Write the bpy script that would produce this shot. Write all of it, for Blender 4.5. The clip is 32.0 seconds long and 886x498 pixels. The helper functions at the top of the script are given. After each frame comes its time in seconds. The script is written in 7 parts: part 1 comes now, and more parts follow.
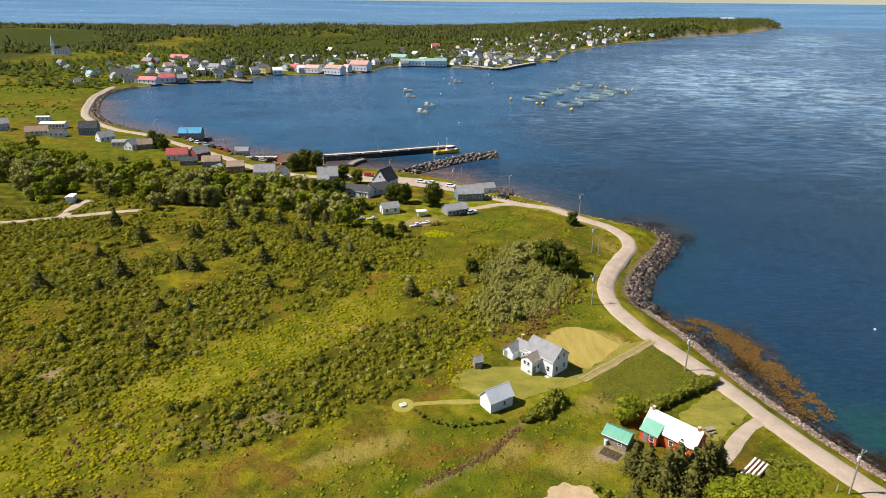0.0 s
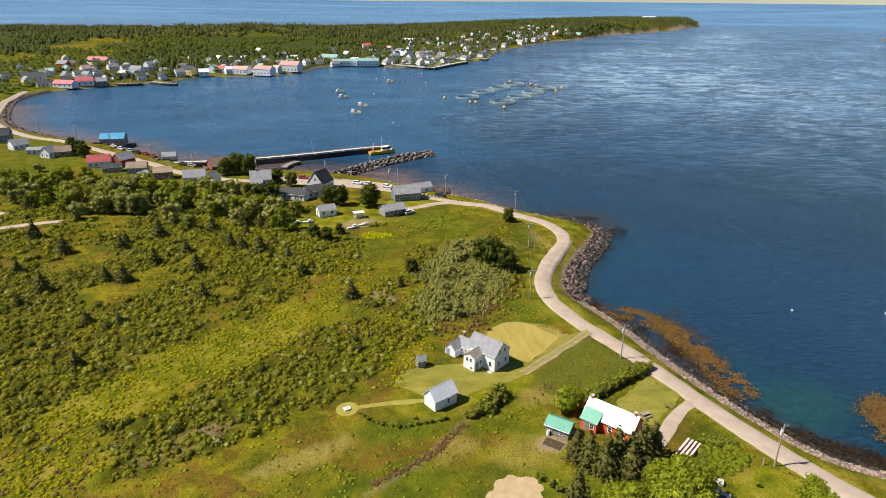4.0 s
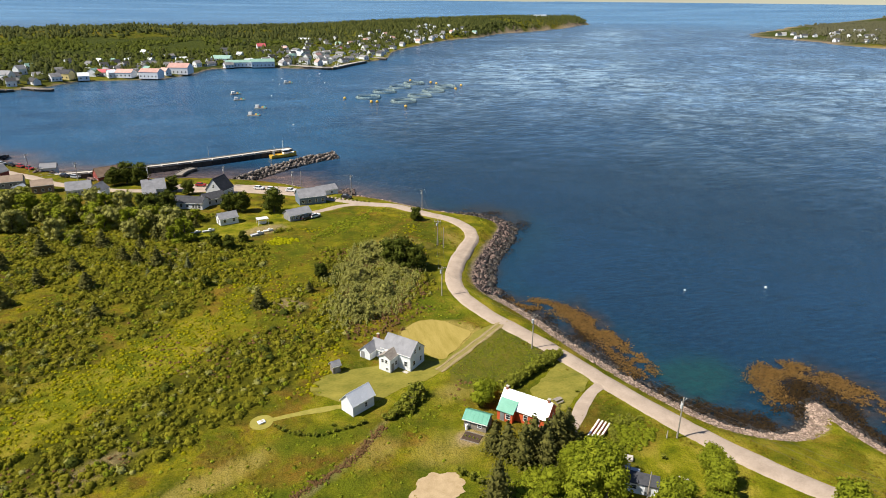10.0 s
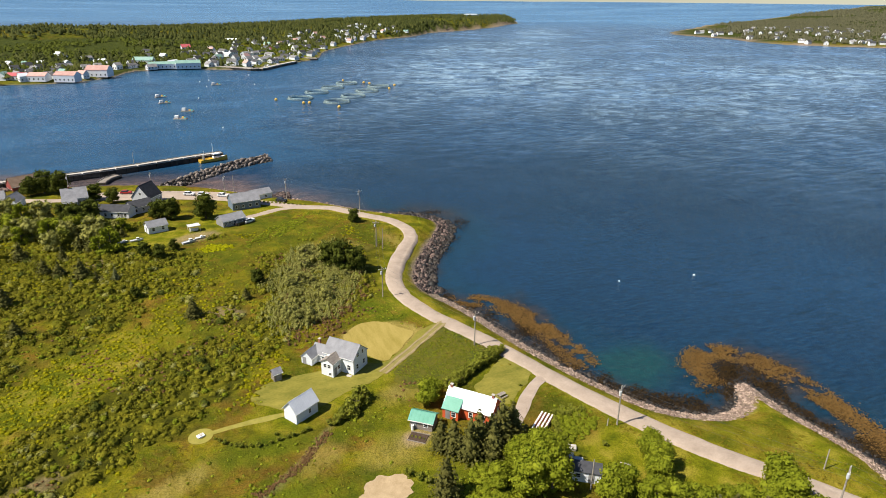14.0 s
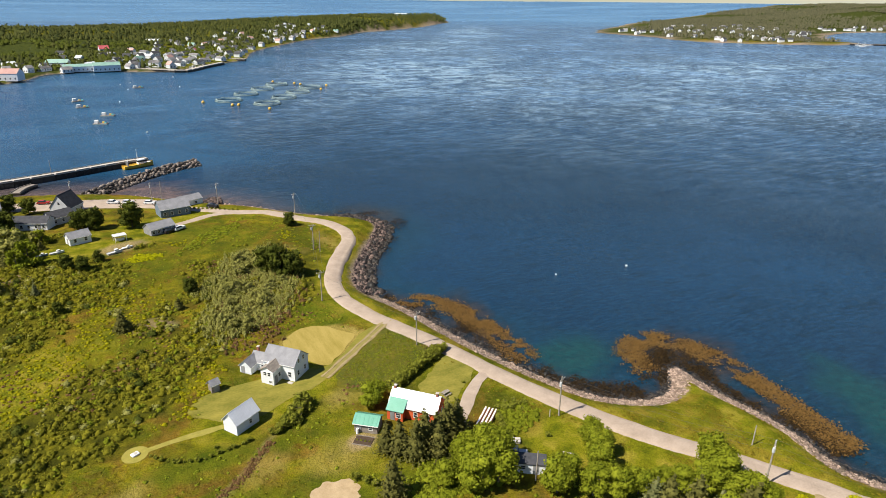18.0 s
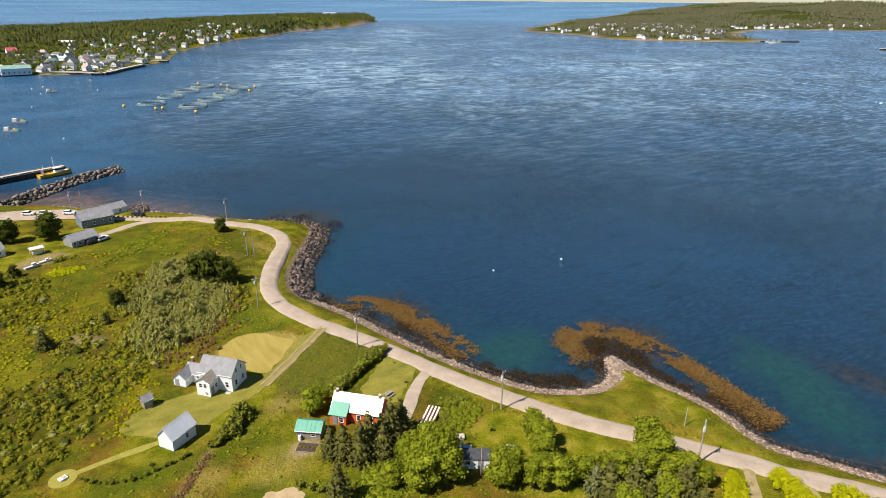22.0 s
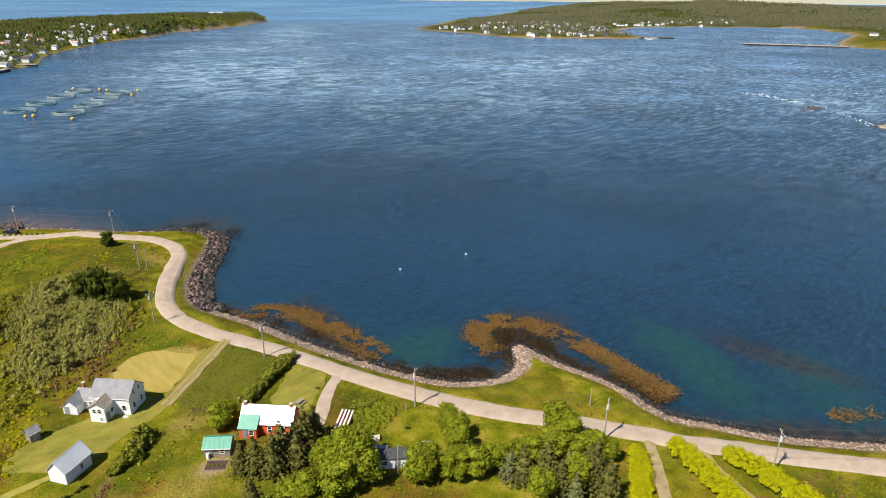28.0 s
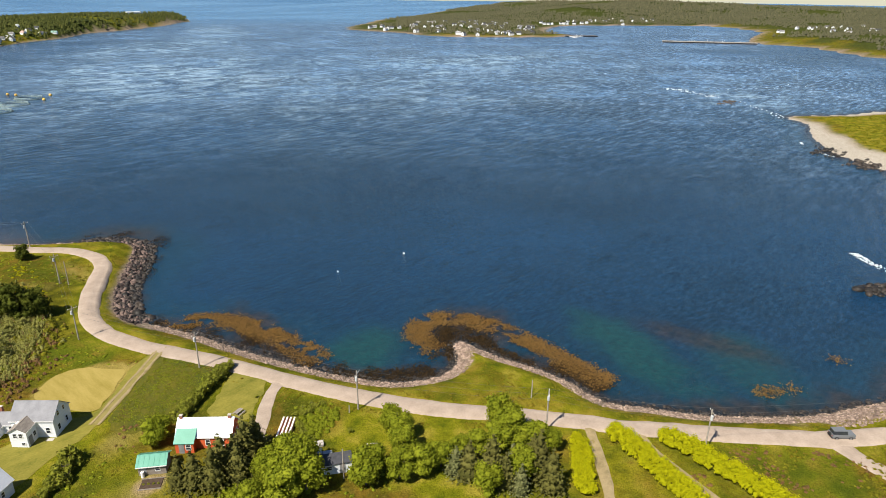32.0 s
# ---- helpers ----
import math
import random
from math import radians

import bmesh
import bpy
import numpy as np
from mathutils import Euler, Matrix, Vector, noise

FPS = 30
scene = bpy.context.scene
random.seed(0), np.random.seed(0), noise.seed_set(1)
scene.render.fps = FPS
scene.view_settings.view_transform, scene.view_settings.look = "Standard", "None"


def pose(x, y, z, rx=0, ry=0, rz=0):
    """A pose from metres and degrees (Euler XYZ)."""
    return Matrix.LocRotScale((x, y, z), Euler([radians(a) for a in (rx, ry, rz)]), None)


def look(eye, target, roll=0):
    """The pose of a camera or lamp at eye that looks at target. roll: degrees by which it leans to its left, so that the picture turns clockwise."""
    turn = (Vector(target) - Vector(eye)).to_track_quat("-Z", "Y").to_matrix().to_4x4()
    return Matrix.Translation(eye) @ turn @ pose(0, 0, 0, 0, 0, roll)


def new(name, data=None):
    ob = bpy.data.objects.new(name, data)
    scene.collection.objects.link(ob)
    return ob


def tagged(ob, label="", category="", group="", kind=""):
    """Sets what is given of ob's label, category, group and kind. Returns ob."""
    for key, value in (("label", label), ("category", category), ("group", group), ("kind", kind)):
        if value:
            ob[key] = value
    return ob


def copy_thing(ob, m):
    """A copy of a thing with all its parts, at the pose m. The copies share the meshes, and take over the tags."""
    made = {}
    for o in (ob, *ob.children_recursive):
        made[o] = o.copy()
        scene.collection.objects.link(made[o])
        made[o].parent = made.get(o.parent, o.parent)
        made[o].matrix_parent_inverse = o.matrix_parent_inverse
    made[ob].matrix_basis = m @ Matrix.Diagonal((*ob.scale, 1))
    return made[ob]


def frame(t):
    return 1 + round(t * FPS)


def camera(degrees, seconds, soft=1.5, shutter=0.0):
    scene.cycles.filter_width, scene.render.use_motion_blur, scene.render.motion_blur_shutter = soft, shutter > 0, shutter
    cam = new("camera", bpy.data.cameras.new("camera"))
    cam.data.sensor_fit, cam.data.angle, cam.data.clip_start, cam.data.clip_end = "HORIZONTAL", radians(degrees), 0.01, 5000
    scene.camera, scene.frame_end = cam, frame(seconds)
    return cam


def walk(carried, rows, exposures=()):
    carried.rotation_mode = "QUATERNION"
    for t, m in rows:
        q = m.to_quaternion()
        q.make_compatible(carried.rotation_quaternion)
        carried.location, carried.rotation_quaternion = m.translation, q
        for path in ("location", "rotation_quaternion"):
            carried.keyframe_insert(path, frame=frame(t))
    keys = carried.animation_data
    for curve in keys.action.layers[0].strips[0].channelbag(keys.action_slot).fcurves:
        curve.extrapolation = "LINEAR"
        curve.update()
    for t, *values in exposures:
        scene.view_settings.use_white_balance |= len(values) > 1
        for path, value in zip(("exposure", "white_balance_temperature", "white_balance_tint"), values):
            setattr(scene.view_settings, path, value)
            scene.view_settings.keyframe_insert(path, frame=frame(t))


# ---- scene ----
cam = camera(70.10, 32.0, 0.65)
# The drone hangs almost still and pans to its right: seconds, place, heading.
PITCH, BANK = -21.514, 0.636
ROWS = [
    (0.0, 0.000, 0.000, 78.000, 0.000),
    (2.0, 0.077, -0.252, 78.176, -2.959),
    (4.0, 0.130, -0.351, 78.303, -5.903),
    (6.0, 0.168, -0.348, 78.395, -8.838),
    (8.0, 0.201, -0.286, 78.463, -11.769),
    (10.0, 0.235, -0.201, 78.516, -14.701),
    (12.0, 0.276, -0.121, 78.561, -17.639),
    (14.0, 0.327, -0.067, 78.603, -20.585),
    (16.0, 0.391, -0.053, 78.646, -23.542),
    (18.0, 0.468, -0.085, 78.691, -26.511),
    (20.0, 0.556, -0.162, 78.738, -29.493),
    (22.0, 0.651, -0.276, 78.783, -32.489),
    (24.0, 0.750, -0.411, 78.823, -35.497),
    (26.0, 0.844, -0.544, 78.850, -38.517),
    (28.0, 0.927, -0.645, 78.856, -41.544),
    (30.0, 0.987, -0.676, 78.831, -44.578),
    (32.0, 1.012, -0.591, 78.762, -47.613),
]
walk(cam, [(t, pose(x, y, z, 90 + PITCH, 0, yaw) @ pose(0, 0, 0, 0, 0, BANK)) for t, x, y, z, yaw in ROWS], [(0, 0.67), (32, 0.67)])

# ---- daylight ----
SUN_FROM, SUN_HIGH = 183.0, 52.0      # where the sun stands: degrees counted from +x towards +y, and above the horizon
world = bpy.data.worlds.new("sky")
scene.world = world
world.use_nodes = True
sky = world.node_tree.nodes.new("ShaderNodeTexSky")
sky.sky_type, sky.sun_disc = "NISHITA", False
sky.sun_elevation, sky.sun_rotation = radians(SUN_HIGH), radians(90 - SUN_FROM)
sky.air_density, sky.dust_density, sky.ozone_density = 1.0, 0.08, 1.0
back = world.node_tree.nodes["Background"]
tone = world.node_tree.nodes.new("ShaderNodeMix")
tone.data_type, tone.blend_type = "RGBA", "MULTIPLY"
tone.inputs[0].default_value, tone.inputs[7].default_value = 1.0, (0.88, 0.97, 1.13, 1)
world.node_tree.links.new(sky.outputs[0], tone.inputs[6])
world.node_tree.links.new(tone.outputs[2], back.inputs[0])
back.inputs[1].default_value = 0.050
sun = new("sun", bpy.data.lights.new("sun", "SUN"))
sun.data.energy, sun.data.angle, sun.data.color = 5.0, radians(0.53), (1.0, 0.93, 0.81)
SUN_WAY = Vector((math.cos(radians(SUN_FROM)) * math.cos(radians(SUN_HIGH)), math.sin(radians(SUN_FROM)) * math.cos(radians(SUN_HIGH)), math.sin(radians(SUN_HIGH))))
sun.matrix_world = look(SUN_WAY * 300, (0, 0, 0))

# ---- the lie of the land ----
def spline(pts, step=6.0, closed=False):
    """A smooth line through control points, as an array of places about step apart."""
    p = np.array(pts, float)
    n = len(p)
    out = []
    for i in range(n if closed else n - 1):
        a, b, c, d = (p[(i + k) % n] if closed else p[min(max(i + k, 0), n - 1)] for k in (-1, 0, 1, 2))
        m = max(2, int(np.linalg.norm(c - b) / step))
        for s in np.arange(m) / m:
            out.append(0.5 * (2 * b + (c - a) * s + (2 * a - 5 * b + 4 * c - d) * s * s + (3 * b - a - 3 * c + d) * s ** 3))
    if not closed:
        out.append(p[-1])
    return np.array(out)


NEAR_SHORE = spline([(330, -900), (215, -130), (172, -14), (149, 6), (132, 17), (118, 32), (111.5, 43), (107.5, 50), (109, 60),
                     (108, 70), (106.3, 77), (105.5, 89), (101, 87), (97.5, 83), (93, 81.5), (88.3, 82.7), (83.3, 86), (79.4, 90.8), (73.2, 103.7),
                     (67.4, 120.3), (61.4, 141.5), (56.3, 154), (55, 162), (58.2, 171), (64.5, 183), (73, 196), (79.5, 210), (74, 221), (65.7, 226.8),
                     (54.9, 235.8), (40.7, 251.5), (23, 265), (-2.8, 288), (-30, 300), (-52, 305), (-74, 307), (-93, 318), (-106, 333), (-140, 362)], 4)
FAR_SHORE = spline([(-188, 391), (-222, 418), (-250, 457), (-281, 525), (-290, 565), (-284, 596), (-251, 629), (-203, 672), (-189, 710), (-153, 714),
                    (-122, 717), (-89, 750), (-69, 815), (-20, 824), (9, 815), (57, 806), (124, 887), (157, 930), (193, 1062), (269, 1204), (358, 1348),
                    (469, 1465), (567, 1622), (691, 1728), (864, 1921), (1166, 2318), (1120, 2420), (900, 2330), (300, 1950), (-300, 1760), (-900, 1700),
                    (-1800, 1500), (-4800, 1200)], 20)
MAINLAND = np.vstack([NEAR_SHORE, FAR_SHORE, [(-4800, -4800), (330, -4800)]])
PENINSULA = spline([(1206, 1460), (1176, 1245), (1156, 1032), (1246, 937), (1340, 868), (1420, 880), (1520, 1010), (1700, 1140), (2008, 1255), (2246, 1110),
                    (2430, 938), (2280, 760), (2069, 631), (1780, 560), (1500, 470), (1470, 368), (1315, 256), (1240, 187), (1210, 60), (1500, -300),
                    (2600, -700), (4700, -700), (4500, 2900), (3500, 2900), (2050, 2150), (1480, 1720)], 30, True)
ISLET = spline([(527, 133), (500, 111), (462, 99), (443, 91), (424, 82), (408, 73), (396, 57), (383, 44), (372, 20), (400, -50), (560, -60), (660, 20),
                (620, 80), (570, 103)], 8, True)


def inside_distance(x, y, ring):
    """Metres to the ring's line, positive inside it."""
    best, odd = np.full(x.shape, 1e18), np.zeros(x.shape, bool)
    for (ax, ay), (bx, by) in zip(ring, np.roll(ring, -1, 0)):
        ex, ey = bx - ax, by - ay
        s = np.clip(((x - ax) * ex + (y - ay) * ey) / (ex * ex + ey * ey + 1e-12), 0, 1)
        best = np.minimum(best, (x - ax - s * ex) ** 2 + (y - ay - s * ey) ** 2)
        if ay != by:
            odd ^= ((ay > y) != (by > y)) & (x < ax + (y - ay) / (by - ay) * ex)
    return np.sqrt(best) * np.where(odd, 1, -1)


def line_distance(x, y, line):
    best = np.full(x.shape, 1e18)
    for (ax, ay), (bx, by) in zip(line[:-1], line[1:]):
        ex, ey = bx - ax, by - ay
        s = np.clip(((x - ax) * ex + (y - ay) * ey) / (ex * ex + ey * ey + 1e-12), 0, 1)
        best = np.minimum(best, (x - ax - s * ex) ** 2 + (y - ay - s * ey) ** 2)
    return np.sqrt(best)


LATTICE = np.random.RandomState(7).rand(256, 256)


def value_noise(x, y):
    ix, iy = np.floor(x).astype(int), np.floor(y).astype(int)
    u, v = x - ix, y - iy
    u, v = u * u * (3 - 2 * u), v * v * (3 - 2 * v)
    a, b = LATTICE[ix % 256, iy % 256], LATTICE[(ix + 1) % 256, iy % 256]
    c, d = LATTICE[ix % 256, (iy + 1) % 256], LATTICE[(ix + 1) % 256, (iy + 1) % 256]
    return a + (b - a) * u + (c - a) * v + (a - b - c + d) * u * v


def fbm(x, y, size, octaves=4):
    total, amp = 0, 1.0
    for k in range(octaves):
        total = total + amp * (value_noise(x / size + 17.3 * k, y / size + 5.1 * k) - 0.5)
        size, amp = size / 2.03, amp / 2
    return total


def ramp(a, b, v):
    s = np.clip((v - a) / (b - a), 0, 1)
    return s * s * (3 - 2 * s)


def sea_level(r):
    """The sheet lifts towards its rim, so that its edge stands where the true horizon does."""
    return 54.5 * np.clip((r - 2200) / 2700, 0, 1.2) ** 2


def shore_parts(x, y):
    return inside_distance(x, y, MAINLAND), inside_distance(x, y, PENINSULA), inside_distance(x, y, ISLET)


def height(x, y, parts=None):
    x, y = np.asarray(x, float), np.asarray(y, float)
    a, b, c = parts if parts is not None else shore_parts(x, y)
    far = ramp(420, 760, y + 0.35 * np.abs(x))
    d = np.maximum(a, 0)
    near_h = 3.1 * (0.55 * np.clip((a + 0.5) / 8.5, 0, 1) + 0.45 * ramp(1.0, 8.5, a)) + 0.030 * np.clip(d - 16, 0, 200) + fbm(x, y, 38) * 1.0 * ramp(20, 60, d)
    far_h = 2.2 * ramp(-0.5, 6, a) + 0.030 * np.clip(d - 25, 0, 700) + fbm(x, y, 260, 3) * 16 * ramp(60, 350, d)
    far_h = far_h + (4 + 18 * ramp(-200, 700, x)) * ramp(1150, 1650, y) * ramp(-1, 28, a)
    ha = near_h * (1 - far) + np.maximum(far_h, 2.0 * ramp(-0.5, 6, a)) * far
    hb = 3 * ramp(-2, 12, b) + 10 * ramp(20, 260, b) + 76 * ramp(250, 1300, b) * (0.8 + 0.8 * fbm(x, y, 700, 3)) * np.interp(np.degrees(np.arctan2(y, x)), [0, 8, 14, 22, 30, 40, 50], [0.05, 0.12, 0.45, 0.85, 1.15, 1.2, 0.8])
    hc = 2.4 * ramp(-1, 26, c) + 2.2 * ramp(16, 60, c) + fbm(x, y, 30) * 0.8 * ramp(15, 40, c)
    under = -0.6 - 0.05 * np.clip(-np.maximum(np.maximum(a, b), c), 0, 60)
    h = np.where(a > -0.5, ha, np.where(b > -2, hb, np.where(c > -1, hc, under)))
    return h + sea_level(np.hypot(x, y))
# ---- end of the lie of the land ----
# ---- materials ----
def link(tree, a, b):
    tree.links.new(a, b)


class Nodes:
    """A short way to write node materials."""

    def __init__(self, name, rough=0.8, metal=0.0, spec=0.3):
        self.mat = bpy.data.materials.new(name)
        self.mat.use_nodes = True
        self.tree = self.mat.node_tree
        self.bsdf = self.tree.nodes["Principled BSDF"]
        self.bsdf.inputs["Roughness"].default_value = rough
        self.bsdf.inputs["Metallic"].default_value = metal
        self.bsdf.inputs["Specular IOR Level"].default_value = spec
        self.place = self.node("ShaderNodeNewGeometry")

    def node(self, kind, **values):
        n = self.tree.nodes.new(kind)
        for key, value in values.items():
            n.inputs[key].default_value = value
        return n

    def noise(self, size, detail=4.0, stretch=(1, 1, 1), rough=0.55, twist=0.0):
        m = self.node("ShaderNodeMapping")
        m.inputs["Scale"].default_value = [s / size for s in stretch]
        link(self.tree, self.place.outputs["Position"], m.inputs["Vector"])
        n = self.node("ShaderNodeTexNoise", Scale=1.0, Detail=detail, Roughness=rough, Distortion=twist)
        link(self.tree, m.outputs[0], n.inputs["Vector"])
        return n.outputs["Fac"]

    def ramp(self, fac, stops):
        n = self.node("ShaderNodeValToRGB")
        el = n.color_ramp.elements
        while len(el) < len(stops):
            el.new(0.5)
        for e, (at, colour) in zip(el, stops):
            e.position, e.color = at, (*colour, 1) if len(colour) == 3 else colour
        link(self.tree, fac, n.inputs[0])
        return n.outputs[0]

    def mix(self, fac, a, b, how="MIX"):
        n = self.node("ShaderNodeMix")
        n.data_type, n.blend_type = "RGBA", how
        for slot, value in (("Factor", fac), ("A", a), ("B", b)):
            socket = [s for s in n.inputs if s.name == slot and s.enabled][0]
            if isinstance(value, (int, float)):
                socket.default_value = value
            elif isinstance(value, tuple):
                socket.default_value = (*value, 1)
            else:
                link(self.tree, value, socket)
        return [s for s in n.outputs if s.enabled][0]

    def math(self, how, a, b=0.0):
        n = self.node("ShaderNodeMath")
        n.operation = how
        for socket, value in zip(n.inputs, (a, b)):
            if isinstance(value, (int, float)):
                socket.default_value = value
            else:
                link(self.tree, value, socket)
        return n.outputs[0]

    def bump(self, fac, strength, distance):
        n = self.node("ShaderNodeBump", Strength=strength, Distance=distance)
        link(self.tree, fac, n.inputs["Height"])
        link(self.tree, n.outputs[0], self.bsdf.inputs["Normal"])

    def colour(self, socket):
        link(self.tree, socket, self.bsdf.inputs["Base Color"])
        return self.mat


def plain(name, dark, light, size=1.0, rough=0.8, metal=0.0, spec=0.3, bump=0.0, random=0.0, stretch=(1, 1, 1)):
    """A surface that wanders between two colours at two scales, with fine relief."""
    n = Nodes(name, rough, metal, spec)
    a, b = n.noise(size, 3, stretch), n.noise(size / 9, 3, stretch)
    both = n.math("ADD", n.math("MULTIPLY", a, 0.6), n.math("MULTIPLY", b, 0.4))
    if random:
        info = n.node("ShaderNodeObjectInfo")
        both = n.math("ADD", both, n.math("MULTIPLY", n.math("SUBTRACT", info.outputs["Random"], 0.5), random))
        both = n.math("ADD", both, n.math("MULTIPLY", n.math("SUBTRACT", n.place.outputs["Random Per Island"], 0.5), random))
    if bump:
        n.bump(both, bump, size * 0.15)
    return n.colour(n.ramp(both, [(0.3, dark), (0.7, light)]))


def leafy(name, dark, light, tint, size=5.0, clump=1.3):
    """Leaves: each leaf differs a little, clumps and whole plants drift in colour, and light comes through."""
    n = Nodes(name, 0.75, 0, 0.05)
    each = n.math("ADD", n.math("MULTIPLY", n.place.outputs["Random Per Island"], 0.6), n.math("MULTIPLY", n.ramp(n.noise(clump, 3), [(0.3, (0, 0, 0)), (0.7, (1, 1, 1))]), 0.4))
    each = n.ramp(each, [(0.0, dark), (1.0, light)])
    info = n.node("ShaderNodeObjectInfo")
    drift = n.math("ADD", n.noise(size, 3), n.math("MULTIPLY", n.math("SUBTRACT", info.outputs["Random"], 0.5), 0.5))
    col = n.mix(n.math("MULTIPLY", n.ramp(drift, [(0.35, (0, 0, 0)), (0.7, (1, 1, 1))]), 0.7), each, tint)
    n.bump(n.noise(0.22, 3, (1, 1, 1), 0.7), 0.9, 0.25)
    shine = n.node("ShaderNodeBsdfTranslucent")
    link(n.tree, col, shine.inputs["Color"])
    both = n.node("ShaderNodeMixShader", Fac=0.18)
    link(n.tree, n.bsdf.outputs[0], both.inputs[1])
    link(n.tree, shine.outputs[0], both.inputs[2])
    link(n.tree, both.outputs[0], n.tree.nodes["Material Output"].inputs["Surface"])
    return n.colour(col)


def ground_material():
    n = Nodes("meadow", 0.95, 0, 0.03)
    at = n.node("ShaderNodeAttribute")
    at.attribute_name = "cover"
    part_ = n.node("ShaderNodeSeparateColor")
    link(n.tree, at.outputs["Color"], part_.inputs[0])
    big, mid, fine, tiny = n.noise(26, 4), n.noise(4.5, 5), n.noise(0.9, 5, (1, 1, 1), 0.7), n.noise(0.22, 3)
    wide, patchy = n.noise(55, 3), n.noise(9, 5, (1, 1, 1), 0.6, 0.6)
    grass = n.ramp(big, [(0.36, (0.062, 0.074, 0.003)), (0.46, (0.140, 0.132, 0.005)), (0.54, (0.240, 0.200, 0.008)), (0.64, (0.150, 0.118, 0.009))])
    grass = n.mix(n.math("MULTIPLY", n.ramp(patchy, [(0.51, (0, 0, 0)), (0.61, (1, 1, 1))]), 0.85), grass, (0.185, 0.100, 0.016))
    grass = n.mix(n.math("MULTIPLY", n.ramp(patchy, [(0.38, (1, 1, 1)), (0.48, (0, 0, 0))]), 0.75), grass, (0.068, 0.094, 0.004))
    rusty = n.noise(5.5, 5, (1, 1, 1), 0.65, 1.0)
    grass = n.mix(n.math("MULTIPLY", n.ramp(rusty, [(0.53, (0, 0, 0)), (0.62, (1, 1, 1))]), 0.8), grass, (0.125, 0.062, 0.012))
    grass = n.mix(n.math("MULTIPLY", n.ramp(mid, [(0.34, (1, 1, 1)), (0.58, (0, 0, 0))]), 0.7), grass, (0.050, 0.054, 0.006))
    grass = n.mix(n.math("MULTIPLY", n.ramp(fine, [(0.45, (0, 0, 0)), (0.75, (1, 1, 1))]), 0.5), grass, (0.22, 0.19, 0.034))
    # brown soil and litter, darkened to carry the shade between the shrubs
    heath = n.ramp(mid, [(0.32, (0.030, 0.032, 0.005)), (0.52, (0.095, 0.090, 0.007)), (0.70, (0.200, 0.172, 0.012))])
    heath = n.mix(n.math("MULTIPLY", n.ramp(wide, [(0.5, (0, 0, 0)), (0.66, (1, 1, 1))]), 0.5), heath, (0.085, 0.052, 0.018))
    more = n.node("ShaderNodeAttribute")
    more.attribute_name = "cover_more"
    other = n.node("ShaderNodeSeparateColor")
    link(n.tree, more.outputs["Color"], other.inputs[0])
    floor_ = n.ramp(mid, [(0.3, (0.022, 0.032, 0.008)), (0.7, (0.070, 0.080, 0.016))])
    field = n.ramp(mid, [(0.3, (0.050, 0.078, 0.005)), (0.55, (0.110, 0.128, 0.008)), (0.75, (0.21, 0.150, 0.020))])
    straw = n.ramp(n.noise(1.4, 4, (1, 0.25, 1)), [(0.3, (0.235, 0.180, 0.036)), (0.7, (0.37, 0.285, 0.080))])
    lawn = n.ramp(mid, [(0.34, (0.088, 0.106, 0.005)), (0.50, (0.185, 0.180, 0.009)), (0.64, (0.290, 0.240, 0.030))])
    bare = n.ramp(fine, [(0.3, (0.24, 0.17, 0.09)), (0.7, (0.42, 0.31, 0.18))])
    col = n.mix(part_.outputs[2], grass, heath)
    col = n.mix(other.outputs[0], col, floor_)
    col = n.mix(other.outputs[1], col, field)
    col = n.mix(part_.outputs[0], col, lawn)
    col = n.mix(other.outputs[2], col, straw)
    col = n.mix(part_.outputs[1], col, bare)
    shore = n.ramp(fine, [(0.3, (0.10, 0.075, 0.06)), (0.55, (0.33, 0.25, 0.19)), (0.75, (0.45, 0.36, 0.29))])
    col = n.mix(at.outputs["Alpha"], col, shore)
    col = n.mix(more.outputs["Alpha"], col, n.ramp(fine, [(0.3, (0.36, 0.31, 0.25)), (0.7, (0.56, 0.50, 0.42))]))
    col = n.mix(n.math("MULTIPLY", n.ramp(tiny, [(0.40, (1, 1, 1)), (0.54, (0, 0, 0))]), 0.50), col, (0.026, 0.032, 0.004))
    n.bump(n.math("ADD", n.math("MULTIPLY", fine, 0.7), n.math("MULTIPLY", tiny, 0.3)), 0.9, 0.6)
    return n.colour(col)


